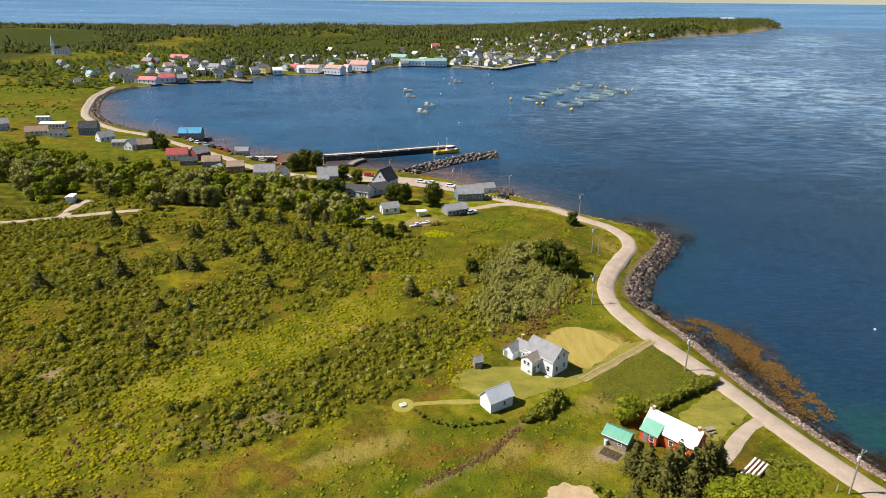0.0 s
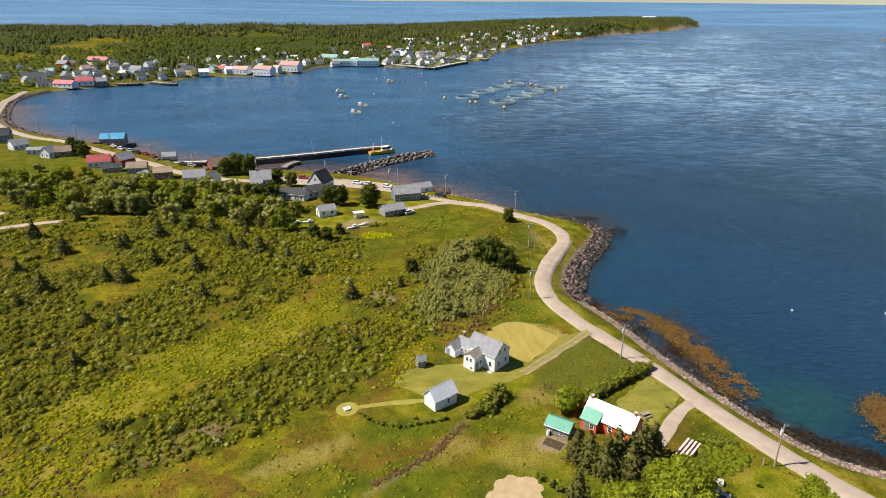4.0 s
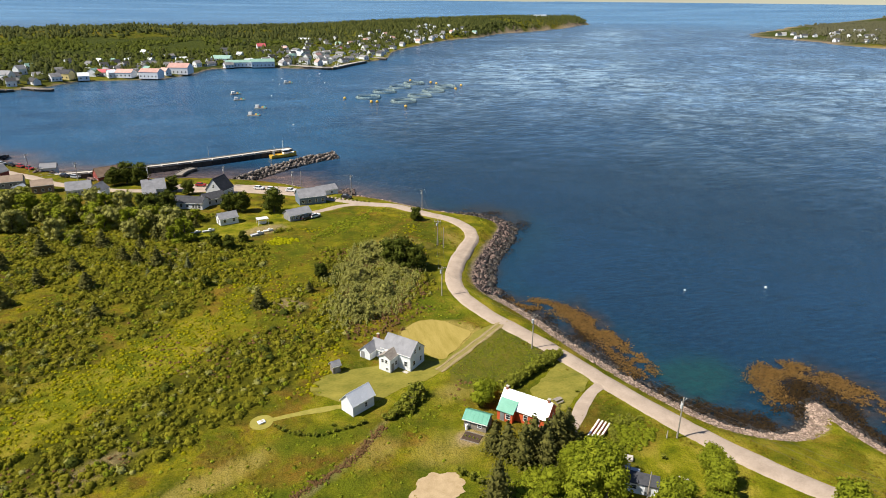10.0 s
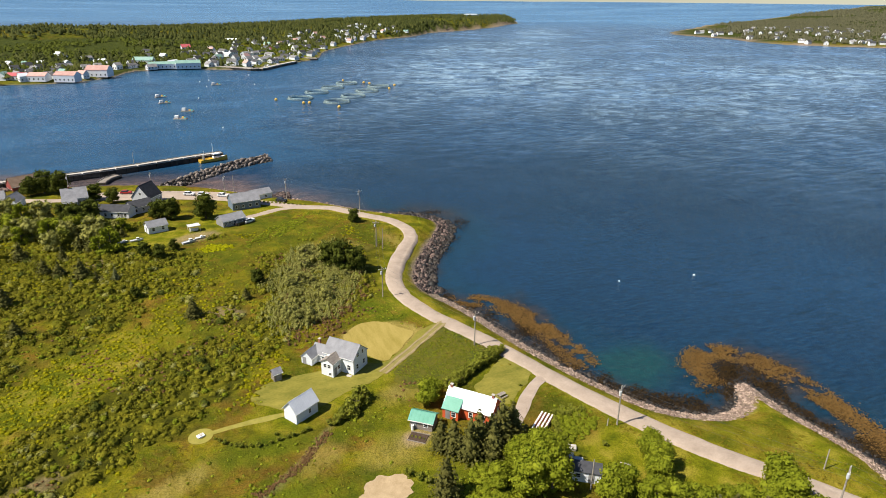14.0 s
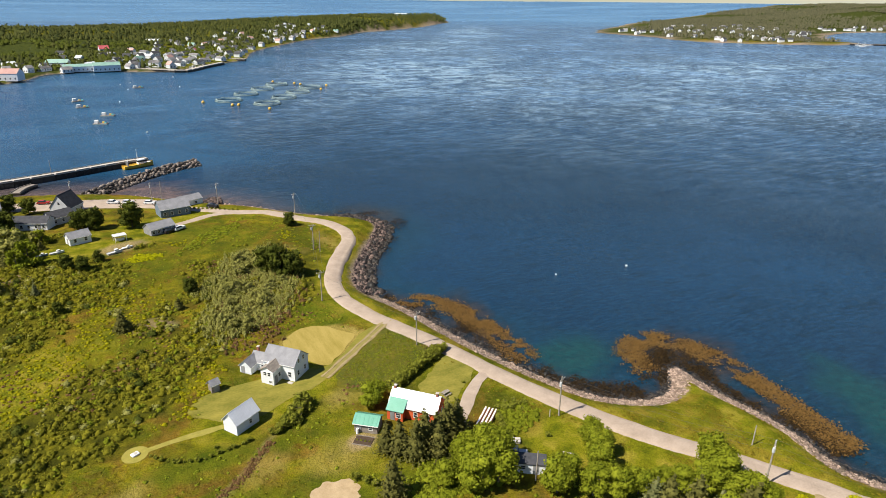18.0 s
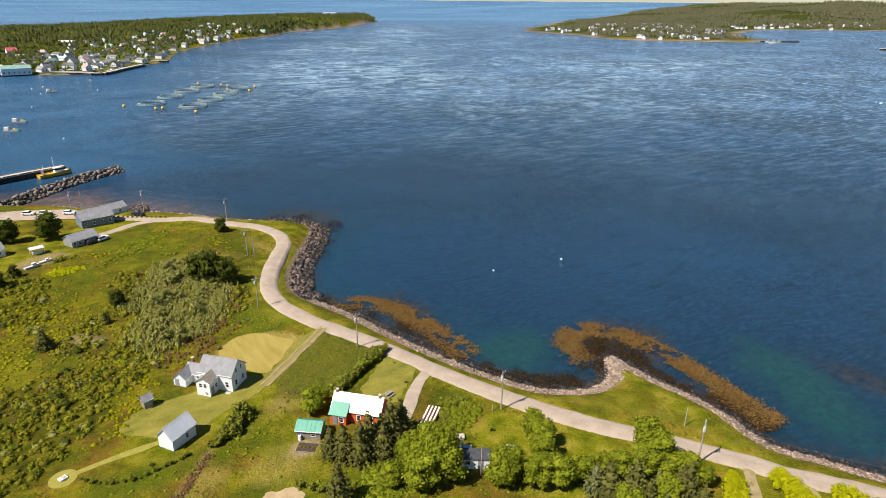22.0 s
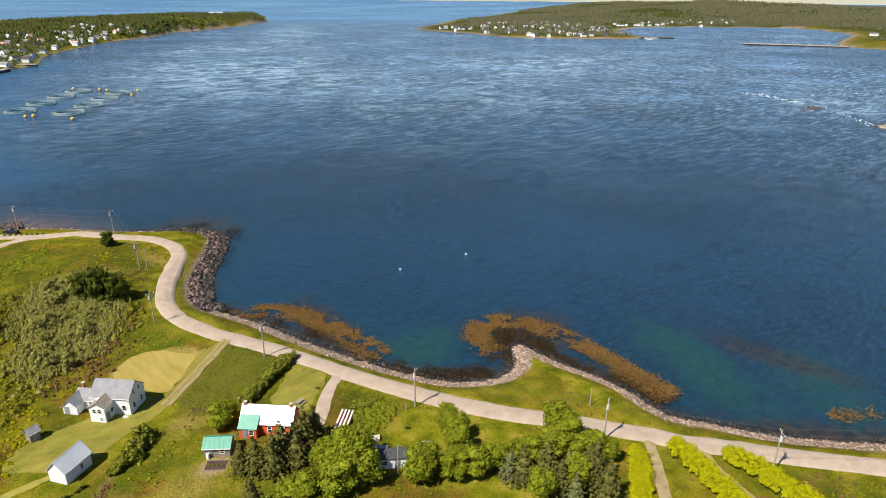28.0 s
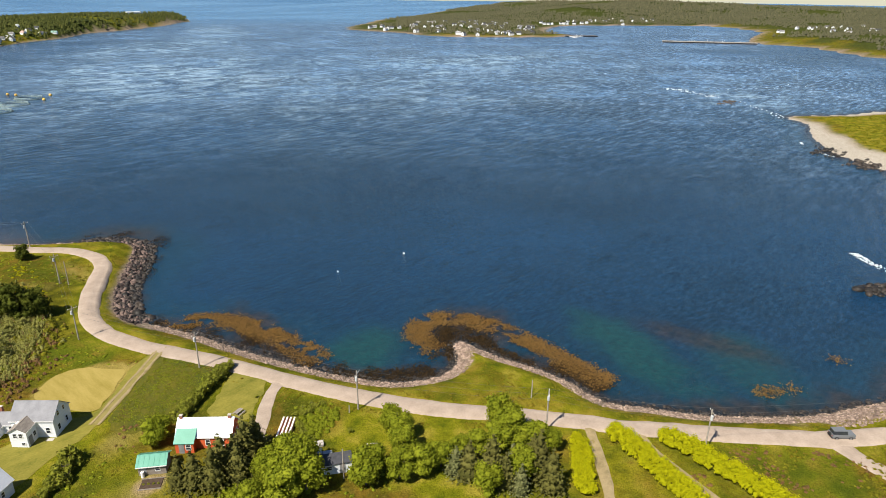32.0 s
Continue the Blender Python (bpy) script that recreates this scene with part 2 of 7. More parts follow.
def sea_material():
    n = Nodes("sea", 0.22, 0, 0.5)
    n.bsdf.inputs["IOR"].default_value = 1.33
    at = n.node("ShaderNodeAttribute")
    at.attribute_name = "cover"
    part_ = n.node("ShaderNodeSeparateColor")
    link(n.tree, at.outputs["Color"], part_.inputs[0])
    drift, swell, chop, ripple = n.noise(160, 5), n.math("ADD", n.math("MULTIPLY", n.noise(110, 5, (1, 1, 1), 0.6), 0.45), n.math("MULTIPLY", n.noise(20, 9, (0.7, 1.2, 1), 0.78), 0.55)), n.noise(2.0, 4), n.noise(0.45, 3, (1, 2, 1))
    col = n.ramp(drift, [(0.35, (0.0018, 0.015, 0.034)), (0.65, (0.0032, 0.029, 0.074))])
    # sky reflected off ruffled water, put into the base colour as pale patches
    rip_sheen = n.math("MULTIPLY", n.ramp(swell, [(0.36, (0.02, 0.02, 0.02)), (0.50, (0.14, 0.14, 0.14)), (0.66, (0.8, 0.8, 0.8))]), part_.outputs[2])
    col = n.mix(rip_sheen, col, (0.16, 0.31, 0.54))
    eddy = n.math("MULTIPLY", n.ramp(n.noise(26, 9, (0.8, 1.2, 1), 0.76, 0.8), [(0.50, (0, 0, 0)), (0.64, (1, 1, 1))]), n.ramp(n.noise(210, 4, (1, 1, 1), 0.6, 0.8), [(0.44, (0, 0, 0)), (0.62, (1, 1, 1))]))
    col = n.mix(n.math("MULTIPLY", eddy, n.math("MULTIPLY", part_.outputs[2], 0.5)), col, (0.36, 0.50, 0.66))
    zone = n.node("ShaderNodeAttribute")
    zone.attribute_name = "zones"
    zones = n.node("ShaderNodeSeparateColor")
    link(n.tree, zone.outputs["Color"], zones.inputs[0])
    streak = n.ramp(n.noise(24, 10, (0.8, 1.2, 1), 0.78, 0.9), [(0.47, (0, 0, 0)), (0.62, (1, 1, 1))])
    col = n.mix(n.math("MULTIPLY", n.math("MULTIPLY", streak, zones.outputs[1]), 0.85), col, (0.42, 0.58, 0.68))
    # sky glints and dark slopes of small waves, painted into the colour
    wave_sheen = n.noise(1.5, 6, (0.45, 1.5, 1), 0.72)
    col = n.mix(n.math("MULTIPLY", n.ramp(wave_sheen, [(0.44, (0, 0, 0)), (0.68, (1, 1, 1))]), 0.38), col, (0.026, 0.080, 0.145))
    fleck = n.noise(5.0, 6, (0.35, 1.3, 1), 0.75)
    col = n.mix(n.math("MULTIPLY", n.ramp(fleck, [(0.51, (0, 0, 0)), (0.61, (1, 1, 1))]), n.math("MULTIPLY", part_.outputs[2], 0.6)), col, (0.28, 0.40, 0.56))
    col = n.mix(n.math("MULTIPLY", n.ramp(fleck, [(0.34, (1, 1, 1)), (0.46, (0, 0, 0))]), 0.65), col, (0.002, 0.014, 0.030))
    col = n.mix(n.math("MULTIPLY", zones.outputs[0], 0.75), col, n.ramp(n.noise(45, 5, (0.7, 1.3, 1), 0.6, 0.8), [(0.35, (0.005, 0.044, 0.105)), (0.65, (0.018, 0.090, 0.185))]))
    col = n.mix(part_.outputs[0], col, n.ramp(chop, [(0.3, (0.004, 0.030, 0.038)), (0.7, (0.010, 0.054, 0.056))]))
    col = n.mix(part_.outputs[1], col, n.ramp(n.noise(2.2, 5), [(0.35, (0.006, 0.010, 0.012)), (0.62, (0.042, 0.030, 0.022))]))
    col = n.mix(n.math("MULTIPLY", at.outputs["Alpha"], n.ramp(n.noise(9, 5, (0.6, 1.4, 1)), [(0.34, (0.35, 0.35, 0.35)), (0.6, (1, 1, 1))])), col, n.ramp(n.noise(2.5, 5), [(0.3, (0.070, 0.050, 0.045)), (0.7, (0.200, 0.135, 0.115))]))
    # the bright horizon mirrored in the far sea, painted as paler blue
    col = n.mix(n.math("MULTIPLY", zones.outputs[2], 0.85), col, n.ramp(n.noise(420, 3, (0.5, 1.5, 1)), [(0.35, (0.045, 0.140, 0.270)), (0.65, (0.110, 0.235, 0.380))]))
    link(n.tree, n.math("ADD", n.math("MULTIPLY", n.noise(60, 4), 0.10), 0.20), n.bsdf.inputs["Roughness"])
    n.bump(n.math("ADD", n.math("MULTIPLY", chop, 0.6), n.math("MULTIPLY", ripple, 0.4)), 0.9, 0.6)
    return n.colour(col)


GRAVEL = plain("gravel_road", (0.275, 0.215, 0.165), (0.425, 0.340, 0.270), 3.0, 0.95, bump=0.4)
TRACK = plain("dirt_track", (0.185, 0.145, 0.065), (0.36, 0.275, 0.150), 1.6, 0.95, bump=0.5)


# ---- meshes ----
def mesh_of(name, verts, faces, mat=None, smooth=False):
    """A mesh from arrays: vertices n x 3, faces m x 3 or m x 4."""
    me = bpy.data.meshes.new(name)
    verts, faces = np.asarray(verts, np.float32), np.asarray(faces, np.int32)
    k = faces.shape[1]
    me.vertices.add(len(verts))
    me.vertices.foreach_set("co", verts.ravel())
    me.loops.add(faces.size)
    me.loops.foreach_set("vertex_index", faces.ravel())
    me.polygons.add(len(faces))
    me.polygons.foreach_set("loop_start", np.arange(0, faces.size, k, dtype=np.int32))
    me.polygons.foreach_set("loop_total", np.full(len(faces), k, np.int32))
    if smooth:
        me.polygons.foreach_set("use_smooth", np.ones(len(faces), bool))
    if mat:
        me.materials.append(mat)
    me.update(calc_edges=True)
    return me


def axis(spans):
    """Grid lines: (from, to, step) one after the other, with the far ends widening."""
    lines = []
    for a, b, s in spans:
        lines += list(np.arange(a, b - 1e-6, s))
    lo, hi, s = lines[0], spans[-1][1], spans[0][2]
    low, high = [], [hi]
    while lo > -4950:
        s *= 1.07
        lo -= s
        low.append(lo)
    s = spans[-1][2]
    while hi < 4950:
        s *= 1.07
        hi += s
        high.append(hi)
    return np.array(low[::-1] + lines + high)


def sheet(xs, ys):
    gx, gy = np.meshgrid(xs, ys)
    n, m = len(xs), len(ys)
    i = (np.arange(m - 1)[:, None] * n + np.arange(n - 1)[None]).ravel()
    return gx.ravel(), gy.ravel(), np.stack([i, i + 1, i + n + 1, i + n], 1)


def paint(me, rgba, name="cover"):
    layer = me.color_attributes.new(name, "FLOAT_COLOR", "POINT")
    layer.data.foreach_set("color", np.clip(rgba, 0, 1).astype(np.float32).ravel())


def blob(x, y, cx, cy, rx, ry, turn=0.0, soft=0.3, fray=0.5):
    """1 inside an ellipse with a frayed rim, 0 outside."""
    c, s = math.cos(radians(turn)), math.sin(radians(turn))
    u, v = ((x - cx) * c + (y - cy) * s) / rx, (-(x - cx) * s + (y - cy) * c) / ry
    return 1 - ramp(1 - soft, 1 + soft, np.hypot(u, v) + fray * fbm(x, y, 0.6 * min(rx, ry) + 1, 3))


ROAD = spline([(-299, 582), (-290, 540), (-281, 512), (-254, 450), (-234, 417), (-201, 383), (-174, 367), (-153, 349), (-130, 329), (-109, 311), (-92, 294), (-65, 278),
               (-36, 273), (-6, 264), (15, 251.5), (31, 239.2), (42, 234), (51.5, 222), (58.6, 213.6), (62.3, 203), (60.9, 193), (54.7, 182), (48.6, 170),
               (45.5, 160), (45.3, 150), (47.9, 139.6), (52.7, 128.6), (57.3, 118.7), (61.1, 109), (66.7, 94), (73.4, 79.5), (79.9, 68.5), (86.5, 59.5), (92.8, 50.5),
               (98.3, 41.4), (104.6, 33), (111, 24.7), (117.3, 16.6), (122.6, 10.2), (131, 3), (150, -18), (190, -120), (300, -900)], 2.5)


def strip(line, width, lift, wobble=0.25, crown=0.08, skirt=False):
    """A draped ribbon along a line, with an uneven verge and a crowned middle; a skirt brings its edges down into the ground."""
    d = np.gradient(line, axis=0)
    d /= np.linalg.norm(d, axis=1)[:, None]
    side = np.stack([-d[:, 1], d[:, 0]], 1)
    cols = np.linspace(-1, 1, 7)
    if skirt:
        cols = np.concatenate([[-1.35], cols, [1.35]])
    rows = []
    for c in cols:
        edge = np.sign(c) * wobble * fbm(line[:, 0] + 40 * np.sign(c), line[:, 1], 3.0, 2) if abs(c) >= 1 else np.zeros(len(line))
        rows.append(line + side * (c * width / 2 + edge)[:, None])
    q = np.stack(rows, 1)
    z = height(q[..., 0].ravel(), q[..., 1].ravel()).reshape(q.shape[:2])
    top = np.maximum(z, z[:, len(cols) // 2][:, None] - 0.25) + lift + crown * np.clip(1 - cols[None] ** 2, 0, 1)
    z = np.where(np.abs(cols)[None] > 1, z - 0.35, top)
    v = np.dstack([q, z]).reshape(-1, 3)
    n = len(cols)
    i = (np.arange(len(line) - 1)[:, None] * n + np.arange(n - 1)[None]).ravel()
    return v, np.stack([i, i + 1, i + n + 1, i + n], 1)


# ---- ground and sea ----
XS = axis([(-420, -132, 6), (-132, 160, 1.3), (160, 460, 6)])
YS = axis([(-60, 20, 5), (20, 250, 1.3), (250, 420, 2.5), (420, 1300, 8)])
gx, gy, gf = sheet(XS, YS)
parts = shore_parts(gx, gy)
gz = height(gx, gy, parts)
road_d = line_distance(gx, gy, ROAD)
gz = gz - 0.12 * (1 - ramp(2.6, 4.0, road_d))
LAWN = np.maximum.reduce([blob(gx, gy, 24, 113, 13, 7, 40), blob(gx, gy, 51, 101, 8, 4.5, 50), blob(gx, gy, 12, 108, 10, 7, 20), blob(gx, gy, 5, 234, 22, 8, 20),
                          blob(gx, gy, -18, 215, 20, 8, 10), blob(gx, gy, 63, 75, 9, 7, 40), blob(gx, gy, 72, 64, 12, 7, 30), blob(gx, gy, 68, 56, 15, 10, 40), 0.95 * blob(gx, gy, 104, 66, 9, 24, 0, 0.2), 0.45 * ramp(55, 70, gx) * (gx < 200) * (1 - ramp(0, 8, gx - 92) * (1 - ramp(26, 34, gy + 0.4 * (gx - 100)))), 0.7 * ramp(14, 24, parts[2]), 0.7 * (1 - ramp(3, 7, line_distance(gx, gy, ROAD[::2]))) * (gy < 260), blob(gx, gy, 30, 90, 8, 14, 20) * 0.5])

BARE = np.maximum.reduce([blob(gx, gy, 29.5, 90, 3, 2.2), blob(gx, gy, -8, 212, 8, 4, 30) * 0.7, blob(gx, gy, -78, 110, 5, 2.5) * 0.8,
                          blob(gx, gy, -2, 152, 5, 3) * 0.6, blob(gx, gy, -34.5, 94.5, 8, 2.2, 40, 0.5) * 0.5, 0.38 * (1 - ramp(0.25, 0.9, line_distance(gx, gy, np.array([(-3, 80), (3.6, 84.8), (11, 92.7), (14.5, 97.6)], float)) + 0.5 * fbm(gx, gy, 3, 2))), blob(gx, gy, -38, 193, 8, 3, 20) * 0.8])


def glade(x, y):
    """Where fern and bright grass stand instead of heath."""
    return np.maximum(blob(x, y, -38, 123, 36, 8.5, 46, 0.35), blob(x, y, -62, 84, 13, 8, 10, 0.4))


def meadow(x, y):
    """The smooth grass below the heath's edge."""
    return ramp(0, 4, 88 + 0.475 * (x + 40) - y) * ramp(-62, -50, x)


def heathness(x, y):
    return (0.9 * fbm(x, y, 45, 3) + 0.7 * fbm(x, y, 14, 3) + 0.24 - 0.42 * ramp(-32, 8, x + 0.15 * (y - 130)) - 0.95 * glade(x, y) + 0.8 * blob(x, y, -22, 112, 33, 10, 37, 0.25)
            + 0.5 * blob(x, y, -72, 108, 30, 13, 30, 0.4) + 0.3 * blob(x, y, -8, 130, 16, 8, 30, 0.4) - 0.9 * meadow(x, y) - 0.13 * ramp(140, 165, y))


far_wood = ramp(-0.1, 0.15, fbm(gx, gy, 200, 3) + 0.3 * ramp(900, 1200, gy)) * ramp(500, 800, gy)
HEATH = ramp(-0.06, 0.10, heathness(gx, gy)) * ramp(50, 62, gy) * (1 - ramp(230, 260, gy + 0.3 * gx))
SHORE = np.where(parts[0] > -40, 1 - ramp(2.8, 4.4, parts[0] + 1.2 * fbm(gx, gy, 7, 2)), 1.0)
SHORE = np.where((gy > 520) & (parts[0] > -40), 1 - ramp(0.3, 2.2, parts[0]), SHORE)
SHORE = np.where(parts[1] > -2, 1 - ramp(3, 14, parts[1] + 8 * fbm(gx, gy, 60, 3)), SHORE)
SHORE = np.where(parts[2] > -2, 1 - ramp(16, 24, parts[2] + 5 * fbm(gx, gy, 20, 2) + 0.25 * (gy - 60)), SHORE)
LAWN = np.maximum(LAWN, 0.85 * glade(gx, gy))
me = mesh_of("ground", np.stack([gx, gy, gz], 1), gf, ground_material(), True)
paint(me, np.stack([LAWN, BARE, HEATH, SHORE], 1))
FIELD = np.maximum.reduce([0.75 * ramp(260, 420, gy + 0.5 * np.abs(gx)) * ramp(-0.25, 0.1, fbm(gx, gy, 60, 3)) * (1 - far_wood) * (parts[0] > 0), blob(gx, gy, 2, 78, 26, 8, 0, 0.4) * 0.8, blob(gx, gy, 43, 116.5, 11, 5.5, 25, 0.25), blob(gx, gy, 38, 143, 8, 8, 0, 0.3), blob(gx, gy, 4, 96, 14, 4, 5, 0.3) * 0.8, blob(gx, gy, 20, 215, 22, 10, -10, 0.4) * 0.6, blob(gx, gy, 108, 9, 9, 15, -20, 0.3) * 0.8,
                           blob(gx, gy, 15, 200, 30, 12, 20, 0.5) * 0.4])
STRAW = np.maximum.reduce([blob(gx, gy, 33.0, 130.2, 10.0, 6.4, 8, 0.06, 0.10), blob(gx, gy, 38.5, 126.6, 7.0, 4.2, 38, 0.06, 0.10), blob(gx, gy, -14, 89, 9.5, 2.4, 30, 0.4) * 0.75, blob(gx, gy, 24, 88, 6, 4, 20, 0.5) * 0.5, blob(gx, gy, 32, 106, 5, 3, 30, 0.5) * 0.6, blob(gx, gy, 35, 193, 10, 4, -20, 0.5) * 0.6,
                           blob(gx, gy, 55, 190, 3, 14, 10, 0.4) * 0.5, blob(gx, gy, 12, 90, 5, 2.5, 40, 0.5) * 0.6])
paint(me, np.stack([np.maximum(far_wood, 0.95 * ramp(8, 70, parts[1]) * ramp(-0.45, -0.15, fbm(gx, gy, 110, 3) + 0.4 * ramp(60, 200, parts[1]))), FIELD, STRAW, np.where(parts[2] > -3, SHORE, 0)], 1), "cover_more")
tagged(new("ground", me), "rolling green meadow and heath with stony shores", "ground", kind="structure")

wx, wy, wf = sheet(axis([(-420, 60, 12), (60, 175, 2.5), (175, 700, 12)]), axis([(-60, 20, 8), (20, 250, 2.5), (250, 1000, 12)]))
wparts = shore_parts(wx, wy)
inland = np.maximum.reduce(wparts)
out = np.maximum(-inland, 0)
TEAL = np.maximum.reduce([blob(wx, wy, 88, 103, 11, 9, 0, 0.6), blob(wx, wy, 131, 55, 20, 8, 70, 0.6), blob(wx, wy, 140, 30, 16, 10, 40, 0.6) * 0.7, 0.25 * (1 - ramp(4, 26, out + 8 * fbm(wx, wy, 15, 2)))])
WEED = np.maximum.reduce([(1 - ramp(1.5, 6, out + 5 * fbm(wx, wy, 8, 3))) * 0.9, blob(wx, wy, 148, 45, 4, 16, 10, 0.5) * 0.6, blob(wx, wy, 78, 222, 13, 14, 0, 0.5) * 0.7, blob(wx, wy, 74, 128, 5, 20, -8, 0.4) * 0.8,
                          blob(wx, wy, 112, 92, 10, 12, 0, 0.5) * 0.8, blob(wx, wy, -75, 326, 60, 13, -14, 0.6) * 0.7, blob(wx, wy, 8, 283, 30, 8, -38, 0.6) * 0.6])
# where the painted sky sheen lies on the water; it grows with distance
RIP_SHEEN = ramp(200, 800, np.hypot(wx, wy)) * (0.35 + 0.65 * ramp(-0.22, 0.15, fbm(wx, wy, 420, 3) + 0.22 * ramp(100, 500, wx) - 0.1 + 0.30 * ramp(-60, 150, -wx)))
RIP_SHEEN = RIP_SHEEN * (1 + 1.4 * ramp(1200, 2600, np.hypot(wx, wy)))
MUD = np.where((wx < 62) & (wy > 230) & (wy < 520), 1 - ramp(3, 26, out + 12 * fbm(wx, wy, 22, 3)), 0) * ramp(62, 30, wx)
keep = ~(np.take(inland, wf) > 8).all(1)
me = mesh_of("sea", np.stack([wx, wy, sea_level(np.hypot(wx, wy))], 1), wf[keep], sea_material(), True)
paint(me, np.stack([TEAL, WEED, RIP_SHEEN, MUD], 1))
CALM = ramp(0, 90, 110 + 0.22 * (wy - 400) - wx + 60 * fbm(wx, wy, 80, 3)) * ramp(300, 350, wy) * (wy < 1000)
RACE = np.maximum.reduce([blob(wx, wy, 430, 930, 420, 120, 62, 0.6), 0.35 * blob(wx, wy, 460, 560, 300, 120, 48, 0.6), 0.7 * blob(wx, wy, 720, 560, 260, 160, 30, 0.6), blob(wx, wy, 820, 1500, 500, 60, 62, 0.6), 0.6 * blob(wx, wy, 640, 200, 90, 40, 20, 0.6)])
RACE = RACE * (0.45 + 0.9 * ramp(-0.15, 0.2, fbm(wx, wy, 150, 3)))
# far water that gets the painted horizon sheen
OPEN_SHEEN = ramp(2000, 2900, np.hypot(wx, wy))
paint(me, np.stack([CALM, RACE, OPEN_SHEEN, 0 * RACE], 1), "zones")
tagged(new("water", me), "deep blue sea with tide ripples and green shallows", "water", kind="structure")


def way(name, label, line, width, mat, lift=0.03, crown=0.05, category="road"):
    v, f = strip(line, width, lift, 0.5, crown, width > 3)
    return tagged(new(name, mesh_of(name, v, f, mat, True)), label, category, kind="structure")


way("road", "pale gravel road that follows the shore", ROAD, 4.25, GRAVEL, 0.06, 0.10)
MOWN = plain("mown_grass", (0.19, 0.175, 0.025), (0.32, 0.27, 0.060), 1.2, 0.95, bump=0.4)
DRIVE = [(51.8, 133.4), (46, 128.2), (40.5, 123.4), (35, 118.4), (29.5, 113.6)]
way("driveway", "mown grass lane to the farmhouse", spline(DRIVE, 1.5), 2.3, plain("dry_lane", (0.170, 0.145, 0.034), (0.270, 0.215, 0.075), 1.6, 0.95, bump=0.4), 0.10, 0.02)
for off in (-0.7, 0.7):
    way("driveway", "dry wheel track through the grass to the farmhouse", spline([(x - 0.7 * off, y + 0.7 * off) for x, y in DRIVE], 1.5), 0.5, TRACK, 0.13, 0.02)
way("driveway", "gravel driveway to the red house", spline([(64, 103), (59, 99.5), (54.5, 95.5), (51, 91), (48.5, 88.5)], 2), 2.5, GRAVEL)
way("path", "mown grass path to a well cover", spline([(11, 104.5), (5, 104.5), (-1, 103.8), (-6.0, 102.8)], 1.5), 1.3, MOWN, 0.03, 0.02)
way("path", "mown ring of grass round the well cover", spline([(-7.4 + 1.5 * math.cos(a), 102.7 + 1.5 * math.sin(a)) for a in np.linspace(0, 6.6, 14)], 0.6), 1.5, MOWN, 0.025, 0.0)
way("driveway", "dirt track between hedges", spline([(95.5, 47.2), (92.8, 44.9), (89.8, 42.2), (86.7, 39.5), (80, 34), (70, 27)], 2), 1.9, TRACK)
way("driveway", "dirt track beside a bright hedge", spline([(100.6, 39.5), (97.9, 37.1), (95.4, 32.7), (93.4, 27.1), (91.3, 21.5), (88, 11)], 2), 1.8, TRACK)
way("side_road", "gravel side road that joins the shore road", spline([(122, 10.5), (119, 5), (117, -2), (114, -15), (100, -60)], 2), 3.6, GRAVEL)
way("side_road", "gravel lane across the heath", spline([(-260, 190), (-200, 190), (-149, 200.5), (-140, 204), (-129.5, 211), (-110, 219)], 3), 3.2, GRAVEL)
way("side_road", "gravel pull-off beside the lane", spline([(-133, 209), (-136, 218), (-137, 229), (-134, 233)], 2), 3.6, GRAVEL)
way("side_road", "gravel lane to the village houses", spline([(31, 239), (22, 238), (14, 233), (6, 229), (0, 226)], 2), 3.4, GRAVEL)



def inside(x, y, ring):
    odd = np.zeros(x.shape, bool)
    for (ax, ay), (bx, by) in zip(ring, np.roll(ring, -1, 0)):
        if ay != by:
            odd ^= ((ay > y) != (by > y)) & (x < ax + (y - ay) / (by - ay) * (bx - ax))
    return odd


def patch(name, label, outline, mat, lift=0.06, cell=0.6, fray=0.35):
    """A mown or dug piece of ground with a clean edge, draped over the land."""
    ring = spline(outline, 0.35, True)
    out_ = ring - ring.mean(0)
    ring = ring + out_ / np.linalg.norm(out_, axis=1)[:, None] * (2 * fray * fbm(ring[:, 0], ring[:, 1], 2.2, 4))[:, None]
    xs, ys = (np.arange(ring[:, k].min() - cell, ring[:, k].max() + 2 * cell, cell) for k in (0, 1))
    px, py, f = sheet(xs, ys)
    within = inside(px, py, ring)
    f = f[np.take(within, f).any(1)]
    for i in np.unique(f[~np.take(within, f)]):
        q = ring[np.argmin((ring[:, 0] - px[i]) ** 2 + (ring[:, 1] - py[i]) ** 2)]
        px[i], py[i] = q
    ids, f = np.unique(f, return_inverse=True)
    px, py = px[ids], py[ids]
    v = np.stack([px, py, grid_at(GRID_Z, px, py) + lift], 1)
    return tagged(new(name, mesh_of(name, v, f.reshape(-1, 4), mat, True)), label, "lawn", kind="structure")


# ---- how things are put together ----
GRID_Z, GRID_IN, GRID_FAR = (v.reshape(len(YS), len(XS)) for v in (gz, parts[0], parts[1]))


def grid_at(field, x, y):
    """A value of the ground grid between its nodes; takes arrays too."""
    x, y = np.asarray(x, float), np.asarray(y, float)
    i, j = np.clip(np.searchsorted(XS, x) - 1, 0, len(XS) - 2), np.clip(np.searchsorted(YS, y) - 1, 0, len(YS) - 2)
    u, v = (x - XS[i]) / (XS[i + 1] - XS[i]), (y - YS[j]) / (YS[j + 1] - YS[j])
    return (field[j, i] * (1 - u) + field[j, i + 1] * u) * (1 - v) + (field[j + 1, i] * (1 - u) + field[j + 1, i + 1] * u) * v


def ground_z(x, y):
    return float(grid_at(GRID_Z, x, y))


